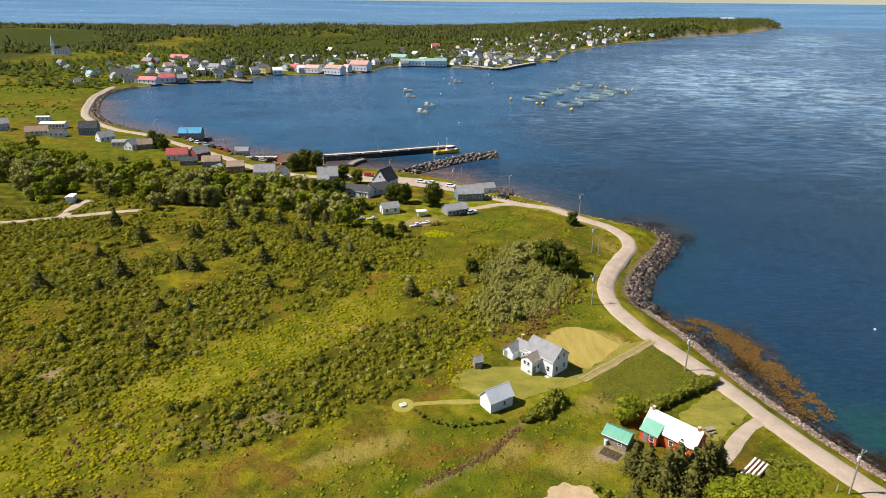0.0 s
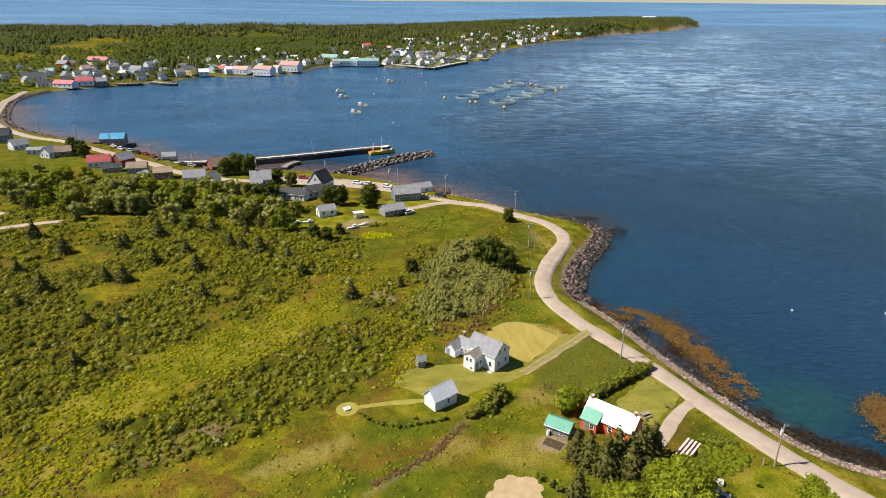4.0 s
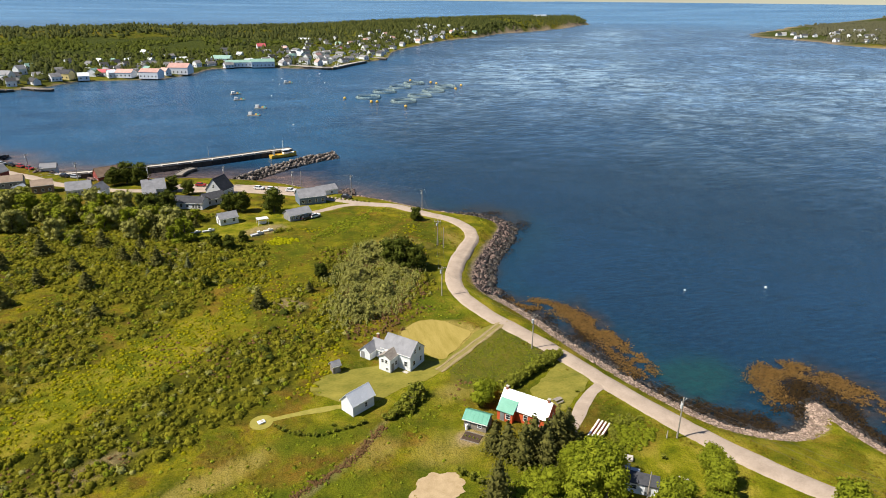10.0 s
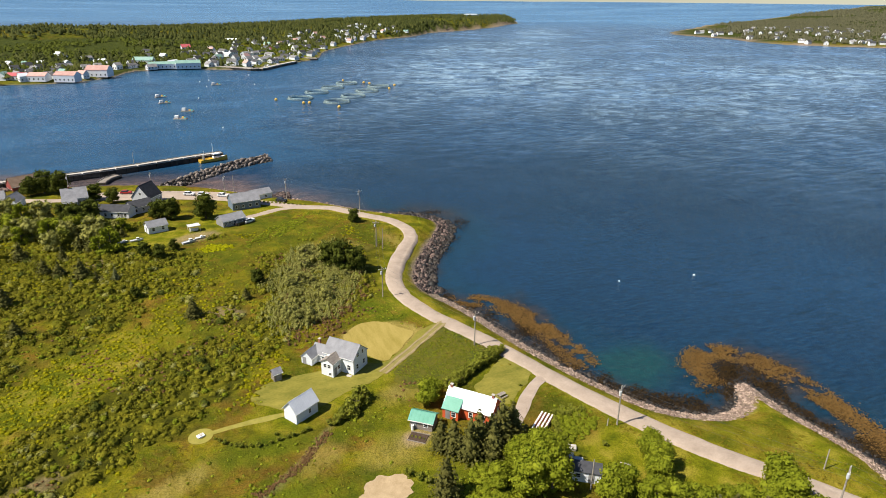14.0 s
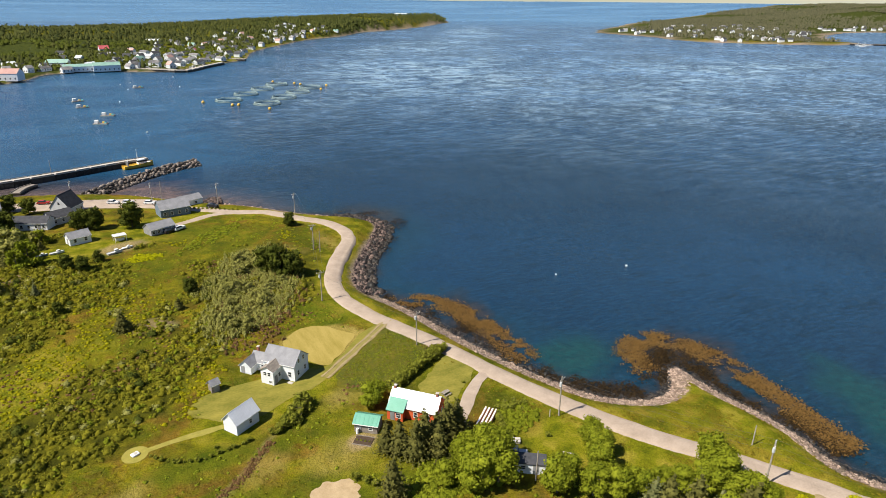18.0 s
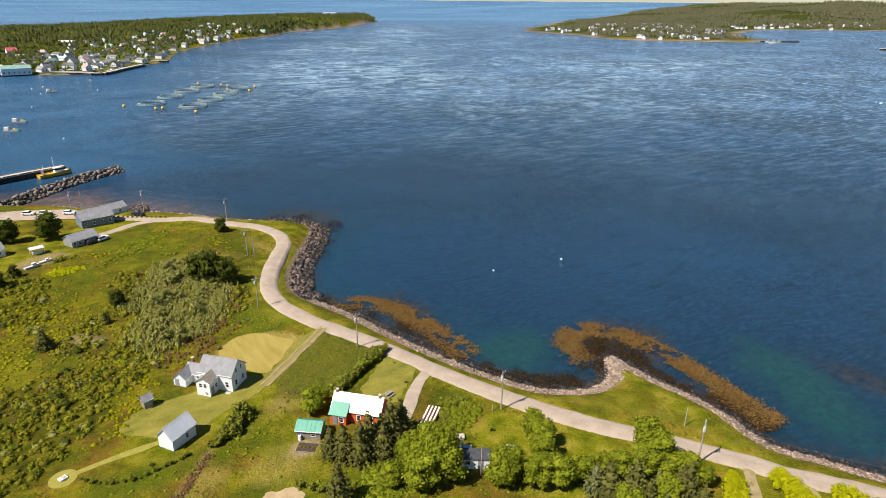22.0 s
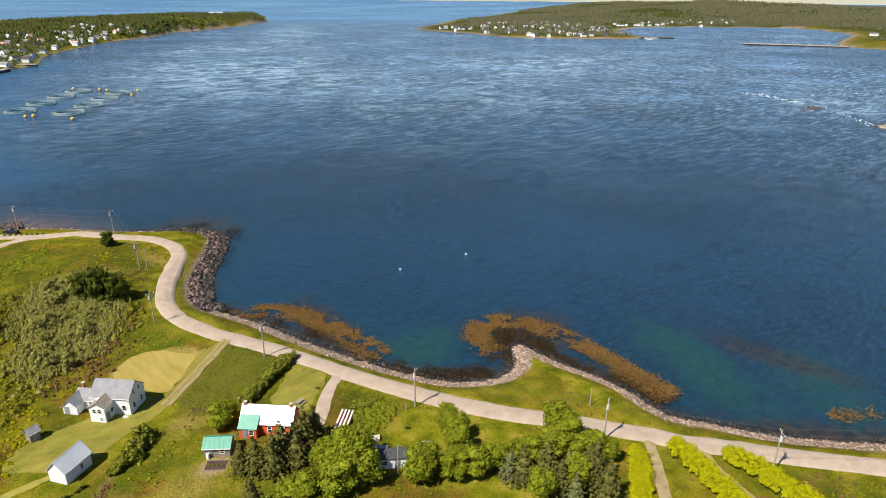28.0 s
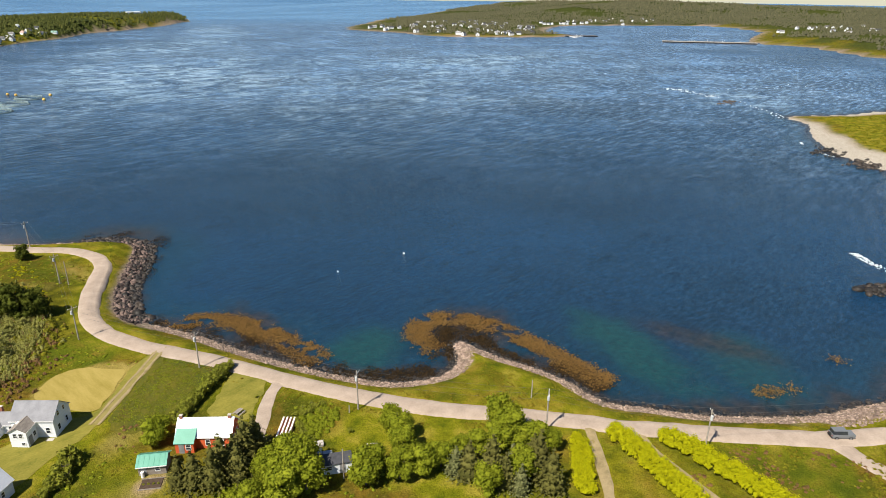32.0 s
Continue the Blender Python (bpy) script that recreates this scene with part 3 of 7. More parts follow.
MOWN_STRAW = plain("mown_straw", (0.230, 0.178, 0.030), (0.360, 0.275, 0.075), 1.3, 0.95, bump=0.5, stretch=(1, 0.18, 1))
MOWN_LAWN = plain("mown_lawn", (0.100, 0.104, 0.008), (0.255, 0.215, 0.036), 2.4, 0.95, bump=0.5, stretch=(0.5, 1, 1))
patch("lawn", "mown straw coloured lawn behind the farmhouse", [(24.4, 130), (26.4, 134.2), (30.2, 137), (34.6, 137.2), (37.8, 134.6), (39.6, 131.6), (41.6, 129.6), (39.6, 126.4), (35, 121.6), (31, 118.4), (27, 123)], MOWN_STRAW)
patch("lawn", "mown yard between the farmhouse and the garage", [(51, 134.4), (47.2, 132), (42.6, 129.2), (39.4, 125.4), (33, 119.2), (29.2, 117.6), (25.2, 121), (17.6, 118.4), (11, 117.6), (4.4, 115.6), (2.2, 110.6), (6, 107.8), (9, 105.4), (14.4, 105.2), (20.6, 109), (27, 111.4), (32.6, 115.6), (38.6, 121.2), (44.6, 127.4), (49.8, 132)], MOWN_LAWN, 0.05)
patch("parking", "pale gravel lot beside the shore road", [(-47, 283), (-30, 281.5), (-12, 276), (5, 267.5), (3, 260), (-8, 261.5), (-24, 266.5), (-42, 271)], GRAVEL, 0.05)
SAND = plain("bare_sandy_soil", (0.30, 0.215, 0.115), (0.47, 0.350, 0.210), 1.4, 0.95, bump=0.6)
patch("bare_ground", "bare sandy patch in the meadow", [(15.2, 78.0), (17.4, 80.2), (20.0, 82.4), (22.4, 82.6), (24.2, 81.2), (24.7, 79.2), (23.8, 76.4), (20, 75), (16, 75.8)], SAND, 0.04, 0.4, 0.9)
ROUGH_FIELD = plain("rough_field", (0.032, 0.054, 0.002), (0.135, 0.108, 0.005), 6.0, 0.95, bump=0.8)
patch("field", "rough dark green field between the lane and the hedge", [(31.4, 112.6), (34.4, 105.6), (38.4, 104.2), (43.4, 106.2), (49, 111), (56.2, 116.6), (52.4, 124.6), (49.4, 130), (44, 125), (37.6, 118.6)], ROUGH_FIELD, 0.05, 0.6, 0.9)
patch("lawn", "mown lawn beside the hedge of the red house", [(46.4, 102.6), (50, 105.6), (54.6, 110), (57.6, 111.4), (61.4, 106.2), (59, 102.4), (54, 98), (50.4, 94.6), (47.4, 98)], MOWN_LAWN)


def thing(name, label, category, x, y, rot=0.0, z=None, group="", sink=0.0):
    """An Empty at the base of a thing; its parts hang on it."""
    ob = new(name)
    ob.empty_display_size = 0.2
    ob.matrix_basis = pose(x, y, (max(ground_z(x, y), 0) if z is None else z) - sink, 0, 0, rot)
    return tagged(ob, label, category, group)


def part(name, data, mat, parent, label="", at=None):
    """One mesh object under a thing or a part; data is a bmesh or a mesh."""
    if isinstance(data, bmesh.types.BMesh):
        me = bpy.data.meshes.new(name)
        data.to_mesh(me)
        data.free()
    else:
        me = data
    if mat and not me.materials:
        me.materials.append(mat)
    ob = new(name, me)
    ob.parent = parent
    if at is not None:
        ob.matrix_basis = at
    return tagged(ob, label)


def box(sx, sy, sz, at=(0, 0, 0), bevel=0.0, bm=None):
    """A box that stands on its place, with its edges broken."""
    own = bmesh.new()
    bmesh.ops.create_cube(own, size=1, matrix=Matrix.Translation((at[0], at[1], at[2] + sz / 2)) @ Matrix.Diagonal((sx, sy, sz, 1)))
    if bevel:
        bmesh.ops.bevel(own, geom=own.edges[:], offset=bevel, segments=1, affect="EDGES")
    return join(bm, own)


def join(bm, own, m=None):
    if m is not None:
        bmesh.ops.transform(own, matrix=m, verts=own.verts)
    if bm is None:
        return own
    me = bpy.data.meshes.new("scrap")
    own.to_mesh(me)
    own.free()
    bm.from_mesh(me)
    bpy.data.meshes.remove(me)
    return bm


def rod(a, b, r1, r2=None, sides=8, bm=None):
    """A tapered round bar from a to b."""
    a, b = Vector(a), Vector(b)
    own = bmesh.new()
    bmesh.ops.create_cone(own, cap_ends=True, segments=sides, radius1=r1, radius2=r1 if r2 is None else r2, depth=(b - a).length,
                          matrix=Matrix.Translation((a + b) / 2) @ (b - a).to_track_quat("Z", "Y").to_matrix().to_4x4())
    return join(bm, own)


def solid(points, faces):
    bm = bmesh.new()
    vs = [bm.verts.new(p) for p in points]
    for f in faces:
        bm.faces.new([vs[i] for i in f])
    bmesh.ops.recalc_face_normals(bm, faces=bm.faces[:])
    return bm


def body(l, w, eave, rise, base=0.0):
    """Walls with two gables; the ridge runs along x."""
    a, b = l / 2, w / 2
    p = [(-a, -b, base), (a, -b, base), (a, b, base), (-a, b, base), (-a, -b, eave), (a, -b, eave), (a, b, eave), (-a, b, eave), (-a, 0, eave + rise), (a, 0, eave + rise)]
    return solid(p, [(0, 1, 5, 4), (2, 3, 7, 6), (1, 2, 6, 9, 5), (3, 0, 4, 8, 7), (0, 3, 2, 1), (4, 5, 9, 8), (6, 7, 8, 9)])


def slope(l, w, eave, rise, side, over=0.25, thick=0.12):
    """One half of a gabled roof, as a slab that overhangs."""
    a, k = l / 2 + over, rise / (w / 2)
    y0, y1 = side * (w / 2 + over), 0.0
    z0, z1 = eave - k * over + 0.01, eave + rise + 0.01
    p = [(x, y, z + t) for t in (0, thick) for x, y, z in ((-a, y0, z0), (a, y0, z0), (a, y1, z1), (-a, y1, z1))]
    return solid(p, [(0, 1, 2, 3), (4, 5, 6, 7), (0, 1, 5, 4), (1, 2, 6, 5), (2, 3, 7, 6), (3, 0, 4, 7)])


WHITE = plain("white_clapboard", (0.62, 0.64, 0.67), (0.78, 0.81, 0.84), 2.5, 0.6, bump=0.2, stretch=(0.3, 0.3, 9))
GREY_SHINGLE = plain("grey_shingle", (0.17, 0.17, 0.17), (0.30, 0.30, 0.30), 1.2, 0.9, bump=0.4, random=0.15)
GREY_ROOF = plain("grey_asphalt_roof", (0.175, 0.175, 0.188), (0.295, 0.295, 0.310), 1.4, 0.9, bump=0.4)
DARK_ROOF = plain("dark_asphalt_roof", (0.030, 0.031, 0.036), (0.075, 0.076, 0.085), 1.2, 0.9, bump=0.4, random=0.2)
TIN_ROOF = plain("white_metal_roof", (0.66, 0.69, 0.72), (0.80, 0.83, 0.86), 2.0, 0.35, 0.0, 0.5, bump=0.1)
BLUE_STEEL = plain("pale_steel_roof", (0.48, 0.50, 0.54), (0.62, 0.64, 0.68), 2.0, 0.4, 0.0, 0.5, bump=0.1)
GREEN_ROOF = plain("green_metal_roof", (0.06, 0.25, 0.17), (0.11, 0.34, 0.25), 1.6, 0.45, 0.0, 0.5, bump=0.1)
RED_PAINT = plain("red_paint", (0.46, 0.075, 0.025), (0.66, 0.13, 0.045), 1.5, 0.6, bump=0.2)
DARK_RED = plain("barn_red", (0.20, 0.045, 0.04), (0.32, 0.08, 0.065), 1.5, 0.7, bump=0.2)
RED_ROOF = plain("red_metal_roof", (0.42, 0.08, 0.09), (0.58, 0.16, 0.17), 4.0, 0.5, random=0.2)
PINK_ROOF = plain("faded_red_roof", (0.40, 0.23, 0.20), (0.56, 0.36, 0.31), 4.0, 0.7, random=0.2)
BLUE_PAINT = plain("slate_blue_paint", (0.10, 0.14, 0.19), (0.18, 0.23, 0.29), 1.5, 0.6, bump=0.2)
BLUE_ROOF = plain("bright_blue_roof", (0.03, 0.20, 0.36), (0.07, 0.33, 0.52), 3.0, 0.5)
TEAL_PAINT = plain("turquoise_paint", (0.12, 0.50, 0.48), (0.22, 0.66, 0.62), 2.0, 0.5)
YELLOW_PAINT = plain("cream_yellow_paint", (0.60, 0.48, 0.20), (0.72, 0.60, 0.30), 2.0, 0.6, random=0.2)
BROWN_PAINT = plain("brown_siding", (0.17, 0.11, 0.075), (0.28, 0.20, 0.14), 1.5, 0.8, random=0.3)
TAN_ROOF = plain("tan_roof", (0.20, 0.145, 0.105), (0.33, 0.25, 0.19), 2.0, 0.9, random=0.2)
OLD_WOOD = plain("weathered_wood", (0.14, 0.12, 0.10), (0.32, 0.28, 0.24), 0.8, 0.9, bump=0.4, stretch=(1, 1, 4))
POLE_WOOD = plain("pole_wood", (0.22, 0.19, 0.16), (0.40, 0.36, 0.31), 0.6, 0.9, bump=0.3)
CONCRETE = plain("concrete", (0.36, 0.33, 0.29), (0.52, 0.48, 0.43), 2.0, 0.9, bump=0.3)
BRICK = plain("chimney_brick", (0.22, 0.08, 0.05), (0.36, 0.15, 0.10), 0.4, 0.9, bump=0.4)
STEEL = plain("grey_steel", (0.22, 0.23, 0.24), (0.38, 0.39, 0.40), 0.6, 0.45, 0.6)
BLACK_RUBBER = plain("black_rubber", (0.012, 0.012, 0.013), (0.035, 0.035, 0.036), 0.4, 0.8)
TRIM = plain("white_trim", (0.72, 0.72, 0.70), (0.84, 0.84, 0.82), 1.0, 0.5)
GLASS = plain("window_glass", (0.018, 0.022, 0.028), (0.045, 0.052, 0.062), 3.0, 0.06, 0.0, 0.6)
PALE_GREY = plain("pale_grey_siding", (0.42, 0.43, 0.44), (0.56, 0.57, 0.58), 1.5, 0.7, random=0.2)
FAR_WALL = plain("village_siding", (0.58, 0.60, 0.61), (0.84, 0.86, 0.87), 6.0, 0.7, random=0.35)
FAR_ROOF = plain("village_roof", (0.055, 0.055, 0.06), (0.28, 0.27, 0.27), 6.0, 0.9, random=0.7)

WINDOW_MESHES = {}


def window(parent, w, h, at, plain_far=False):
    """A window that stands a little proud of the wall: frame with a cross bar, and a pane under it."""
    key = (w, h)
    if key not in WINDOW_MESHES:
        bar = 0.09
        fr = box(w + 2 * bar, 0.07, bar, (0, 0, -bar))
        box(w + 2 * bar, 0.07, bar, (0, 0, h), 0, fr)
        box(bar, 0.07, h, (-w / 2 - bar / 2, 0, 0), 0, fr)
        box(bar, 0.07, h, (w / 2 + bar / 2, 0, 0), 0, fr)
        box(w, 0.05, 0.05, (0, 0, h / 2 - 0.025), 0, fr)
        pane = box(w, 0.03, h, (0, 0.0, 0))
        f, p = bpy.data.meshes.new("window_frame"), bpy.data.meshes.new("pane")
        fr.to_mesh(f), pane.to_mesh(p)
        f.materials.append(TRIM), p.materials.append(GLASS)
        WINDOW_MESHES[key] = f, p
    f, p = WINDOW_MESHES[key]
    if plain_far:
        return part("window", p, None, parent, at=at)
    ob = part("window", f, None, parent, at=at)
    part("pane", p, None, ob)
    return ob


def wall_at(side, l, w, u, z):
    """The pose of a fitting on a wall: sides n and s are under the eaves, e and w are gables."""
    if side == "s":
        return pose(u, -w / 2 - 0.02, z)
    if side == "n":
        return pose(u, w / 2 + 0.02, z)
    return pose(l / 2 + 0.02, u, z, 0, 0, 90) if side == "e" else pose(-l / 2 - 0.02, u, z, 0, 0, 90)


DOOR = box(0.95, 0.07, 2.05, (0, 0, 0), 0.015)
DOOR_MESH = bpy.data.meshes.new("door")
DOOR.to_mesh(DOOR_MESH)


def block(parent, l, w, eave, rise, wall, roof, windows=(), doors=(), over=0.25, far=False, at=None, base=-0.5, ribs=0):
    """A gabled block under a thing: wall, two roof slopes, ridge cap, windows and doors."""
    holder = part("wall", body(l, w, eave, rise, base), wall, parent, at=at)
    frame_ = at if at is not None else Matrix()
    for side in (-1, 1):
        slab = part("roof", slope(l, w, eave, rise, side, over), roof, parent, at=at)
        for k in range(ribs):
            x = -l / 2 - over + (k + 0.5) * (l + 2 * over) / ribs
            q = rise / (w / 2)
            part("roof_rib", rod((x, side * (w / 2 + over), eave - q * over + 0.14), (x, side * 0.02, eave + rise + 0.14), 0.022, sides=4), roof, slab)
    if not far:
        part("ridge_cap", rod((-l / 2 - over, 0, eave + rise + 0.10), (l / 2 + over, 0, eave + rise + 0.10), 0.07, sides=6), roof, parent, at=at)
        for side in (-1, 1):
            part("fascia", box(l + 2 * over, 0.05, 0.16, (0, side * (w / 2 + over + 0.02), eave - rise / (w / 2) * over - 0.06)), TRIM, parent, at=at)
    for side, u, z, ww, hh in windows:
        window(parent, ww, hh, frame_ @ wall_at(side, l, w, u, z), far)
    for side, u, z in doors:
        part("door", DOOR_MESH, TRIM if wall is not WHITE else GREY_SHINGLE, parent, at=frame_ @ wall_at(side, l, w, u, z))
    return holder


def chimney(parent, x, y, z, h=1.3, s=0.55, mat=None):
    stack = part("chimney", box(s, s, h, (x, y, z), 0.02), mat or BRICK, parent)
    part("chimney_cap", box(s + 0.12, s + 0.12, 0.1, (x, y, z + h), 0.02), CONCRETE, stack)


def house(name, label, x, y, rot, l, w, eave, rise, wall, roof, windows=(), doors=(), stack=None, far=False, category="house", over=0.25, group="", ribs=0, z=None):
    t = thing(name, label, category, x, y, rot, group=group, z=z)
    block(t, l, w, eave, rise, wall, roof, windows, doors, over, far, ribs=ribs)
    if stack is not None:
        chimney(t, stack, 0.0, eave + rise - 0.4)
    return t


def rows_of(sides, l, w, z, ww=0.8, hh=1.1, gap=2.2):
    """Even rows of windows along the named walls."""
    out = []
    for s in sides:
        run = l if s in "ns" else w
        n = max(1, int(run / gap))
        out += [(s, (k + 0.5) * run / n - run / 2, z, ww, hh) for k in range(n)]
    return out


# ---- the farmyard ----
farm = thing("farmhouse", "white clapboard farmhouse with grey roofs and a low annex", "house", 22.7, 119.2, -46)
block(farm, 7.6, 5.4, 3.7, 2.3, WHITE, GREY_ROOF, [("e", -1.3, 0.9, 0.7, 1.1), ("e", 1.2, 0.9, 0.7, 1.1), ("e", 0.9, 1.0, 0.05, 1.0), ("e", -0.9, 3.6, 0.55, 0.9), ("e", 0.9, 3.6, 0.55, 0.9), ("s", 2.6, 1.0, 0.7, 1.1),
                                                 ("n", -2, 1.0, 0.7, 1.1), ("n", 1, 1.0, 0.7, 1.1)], (), 0.2)
block(farm, 3.2, 3.0, 3.4, 0.85, WHITE, OLD_WOOD, [("w", -0.5, 2.2, 0.6, 0.8), ("w", 0.5, 2.2, 0.6, 0.8), ("w", -0.7, 0.6, 0.6, 0.5), ("s", 0.5, 1.2, 0.7, 0.9)], [("s", -0.7, 0.0)], 0.22, at=pose(-0.9, -4.0, 0, 0, 0, 90))
part("skylight", box(0.9, 0.8, 0.06, (-1.6, -3.6, 3.9), 0.01), TRIM, farm, "pale roof patch")
part("doorstep", box(1.3, 0.8, 0.4, (3.0, -3.4, -0.3), 0.03), CONCRETE, farm)
block(farm, 4.4, 3.2, 2.3, 1.5, WHITE, GREY_ROOF, [("s", 0.8, 0.9, 0.6, 0.9)], (), 0.2, at=pose(-5.4, -0.3, 0))
block(farm, 4.4, 2.8, 2.2, 1.3, WHITE, GREY_ROOF, [("e", 0.3, 0.9, 0.6, 0.9)], [("w", 0.6, 0.0)], 0.2, at=pose(-7.4, -1.9, 0, 0, 0, 90))
chimney(farm, -6.8, 0.1, 3.3, 1.5, 0.5)

house("garage", "white board garage with a pale steel roof", 10.75, 103.8, 34, 5.4, 3.4, 2.5, 1.8, WHITE, BLUE_STEEL, [("s", 0.6, 0.8, 0.55, 0.9)], [("e", 0.0, 0.0)], category="garage", ribs=7)
house("outhouse", "small weathered grey shed with a pitched roof", 7.7, 117.6, 20, 1.7, 1.5, 1.9, 0.7, OLD_WOOD, GREY_ROOF, (), [("s", 0.1, 0.0)], category="shed")
well = thing("well_cover", "pale concrete well cover in a mown ring", "well", -7.4, 102.7, 25)
part("slab", box(1.3, 1.0, 0.35, (0, 0, -0.1), 0.05), TRIM, well)
part("lid", box(0.6, 0.6, 0.08, (0.1, 0, 0.25), 0.02), CONCRETE, well)

red = thing("red_house", "red cottage with a white metal roof and green lean-to", "house", 42.2, 94.2, -45)
block(red, 9.6, 4.8, 2.7, 2.2, RED_PAINT, TIN_ROOF, [("s", 0.6, 0.8, 0.7, 1.1), ("s", 2.9, 0.7, 0.9, 1.2), ("e", -1.0, 0.8, 0.7, 1.1), ("e", 1.0, 0.8, 0.7, 1.1), ("n", 0, 0.8, 0.8, 1.1)], [("n", 1.5, 0.0)], 0.25, ribs=12)
lean = solid([(x, y, z + t) for t in (0, 0.1) for x, y, z in ((-4.9, -3.9, 2.2), (-1.3, -3.9, 2.2), (-1.3, -1.5, 3.7), (-4.9, -1.5, 3.7))], [(0, 1, 2, 3), (4, 5, 6, 7), (0, 1, 5, 4), (1, 2, 6, 5), (2, 3, 7, 6), (3, 0, 4, 7)])
part("lean_to_roof", lean, GREEN_ROOF, red, "green metal roof")
part("lean_to_wall", box(3.2, 1.4, 2.7, (-3.1, -3.0, -0.4)), RED_PAINT, red)
window(red, 0.8, 1.0, pose(-2.4, -3.72, 0.9))
part("porch_door", DOOR_MESH, None, red, at=pose(-3.6, -3.73, 0.0))
for cx in (-4.4, 4.2):
    chimney(red, cx, 0.0, 4.4, 1.1, 0.5)

shed = thing("shed", "weathered grey shed with a green metal roof", "shed", 32.0, 93.6, -38)
block(shed, 4.4, 3.2, 2.0, 0.9, OLD_WOOD, GREEN_ROOF, [("s", 0.9, 0.8, 0.7, 0.7)], [("s", -1.3, 0.0)], 0.3, ribs=6)
tank = thing("gas_cylinder", "white gas cylinder beside the shed", "cylinder", 29.6, 92.9, 0)
part("tank", rod((0, 0, 0), (0, 0, 1.05), 0.3, 0.28, 12), TRIM, tank)
part("valve", rod((0, 0, 1.05), (0, 0, 1.2), 0.08, 0.06), STEEL, tank)

shack = thing("caravan_shed", "pale boxy shed with a grey flat roof", "shed", 53.2, 71.3, -33)
part("wall", box(5.2, 2.6, 2.3, (0, 0, -0.2), 0.03), WHITE, shack)
part("roof", box(5.6, 3.0, 0.16, (0, 0, 2.1), 0.03), DARK_ROOF, shack)
window(shack, 0.8, 0.7, pose(-1.2, -1.32, 1.0))
part("door", DOOR_MESH, None, shack, at=pose(1.0, -1.32, 0))

# ---- plants ----
LEAF_SHRUB = leafy("shrub_leaves", (0.068, 0.075, 0.006), (0.270, 0.245, 0.020), (0.180, 0.164, 0.010), 14.0)
LEAF_BRIGHT = leafy("fern_leaves", (0.150, 0.154, 0.003), (0.380, 0.340, 0.007), (0.290, 0.254, 0.005), 8.0)
LEAF_GRASS = leafy("meadow_grass", (0.090, 0.088, 0.005), (0.265, 0.218, 0.018), (0.185, 0.138, 0.014), 9.0)
LEAF_TREE = leafy("tree_leaves", (0.098, 0.120, 0.014), (0.330, 0.328, 0.040), (0.195, 0.204, 0.025), 7.0)
LEAF_DEEP = leafy("deep_green_leaves", (0.036, 0.050, 0.008), (0.125, 0.138, 0.018), (0.066, 0.080, 0.011), 7.0)
LEAF_GREY = leafy("grey_alder_leaves", (0.165, 0.170, 0.042), (0.370, 0.352, 0.098), (0.280, 0.268, 0.066), 6.0)
LEAF_YELLOW = leafy("yellow_green_hedge", (0.270, 0.285, 0.004), (0.510, 0.485, 0.008), (0.410, 0.402, 0.006), 2.5)
LEAF_MID = leafy("mid_green_leaves", (0.100, 0.132, 0.007), (0.315, 0.338, 0.024), (0.185, 0.210, 0.013), 6.0)
NEEDLES = leafy("spruce_needles", (0.050, 0.053, 0.012), (0.190, 0.178, 0.046), (0.105, 0.100, 0.026), 5.0)
BLUE_NEEDLES = leafy("blue_spruce_needles", (0.080, 0.090, 0.032), (0.240, 0.242, 0.098), (0.150, 0.156, 0.060), 5.0)
FAR_LEAVES = leafy("distant_woods", (0.022, 0.032, 0.010), (0.100, 0.106, 0.026), (0.052, 0.062, 0.016), 60.0, 8.0)
# distant haze is put into this leaf colour: paler and greyer than FAR_LEAVES
HAZY_LEAVES = leafy("haze_tinted_woods", (0.044, 0.048, 0.028), (0.150, 0.142, 0.076), (0.092, 0.090, 0.050), 90.0, 12.0)
DRY_TWIGS = leafy("dry_brush", (0.110, 0.062, 0.026), (0.26, 0.145, 0.060), (0.175, 0.105, 0.045), 4.0)
BARK = plain("bark", (0.055, 0.042, 0.032), (0.15, 0.12, 0.095), 0.4, 0.95, bump=0.6)


def cards(rng, centre, out_way, size, tilt=0.48):
    """Leaf sprays: one bent quad for each centre, turned roughly along out_way."""
    n = len(centre)
    nrm = out_way + rng.normal(0, tilt, (n, 3))
    nrm /= np.linalg.norm(nrm, axis=1)[:, None] + 1e-9
    u = np.cross(nrm, rng.normal(0, 1, (n, 3)))
    u /= np.linalg.norm(u, axis=1)[:, None] + 1e-9
    v = np.cross(nrm, u)
    s = np.broadcast_to(np.asarray(size, float), (n,))[:, None] * rng.uniform(0.6, 1.25, (n, 1))
    a = rng.uniform(0.55, 1.0, (n, 1))
    q = np.stack([centre - u * s * 0.5 - v * s * a * 0.28, centre + v * s * a * -0.5 + u * s * 0.12 - nrm * s * 0.12, centre + u * s * 0.55 + v * s * a * 0.2, centre - u * s * 0.1 + v * s * a * 0.55 + nrm * s * 0.1], 1)
    return q.reshape(-1, 3)


def quads(v):
    return np.arange(len(v)).reshape(-1, 4)


def ball(rng, n, low=-0.3):
    d = rng.normal(0, 1, (int(n * 2.2) + 8, 3))
    d /= np.linalg.norm(d, axis=1)[:, None]
    d = d[d[:, 2] > low]
    return d[:n] if len(d) >= n else np.resize(d, (n, 3))


CORE = bmesh.new()
bmesh.ops.create_icosphere(CORE, subdivisions=1, radius=1)
CORE_V = np.array([v.co[:] for v in CORE.verts])
CORE_F = np.array([[v.index for v in f.verts] for f in CORE.faces if sum(v.co.z for v in f.verts) > -2.0])
CORE.free()


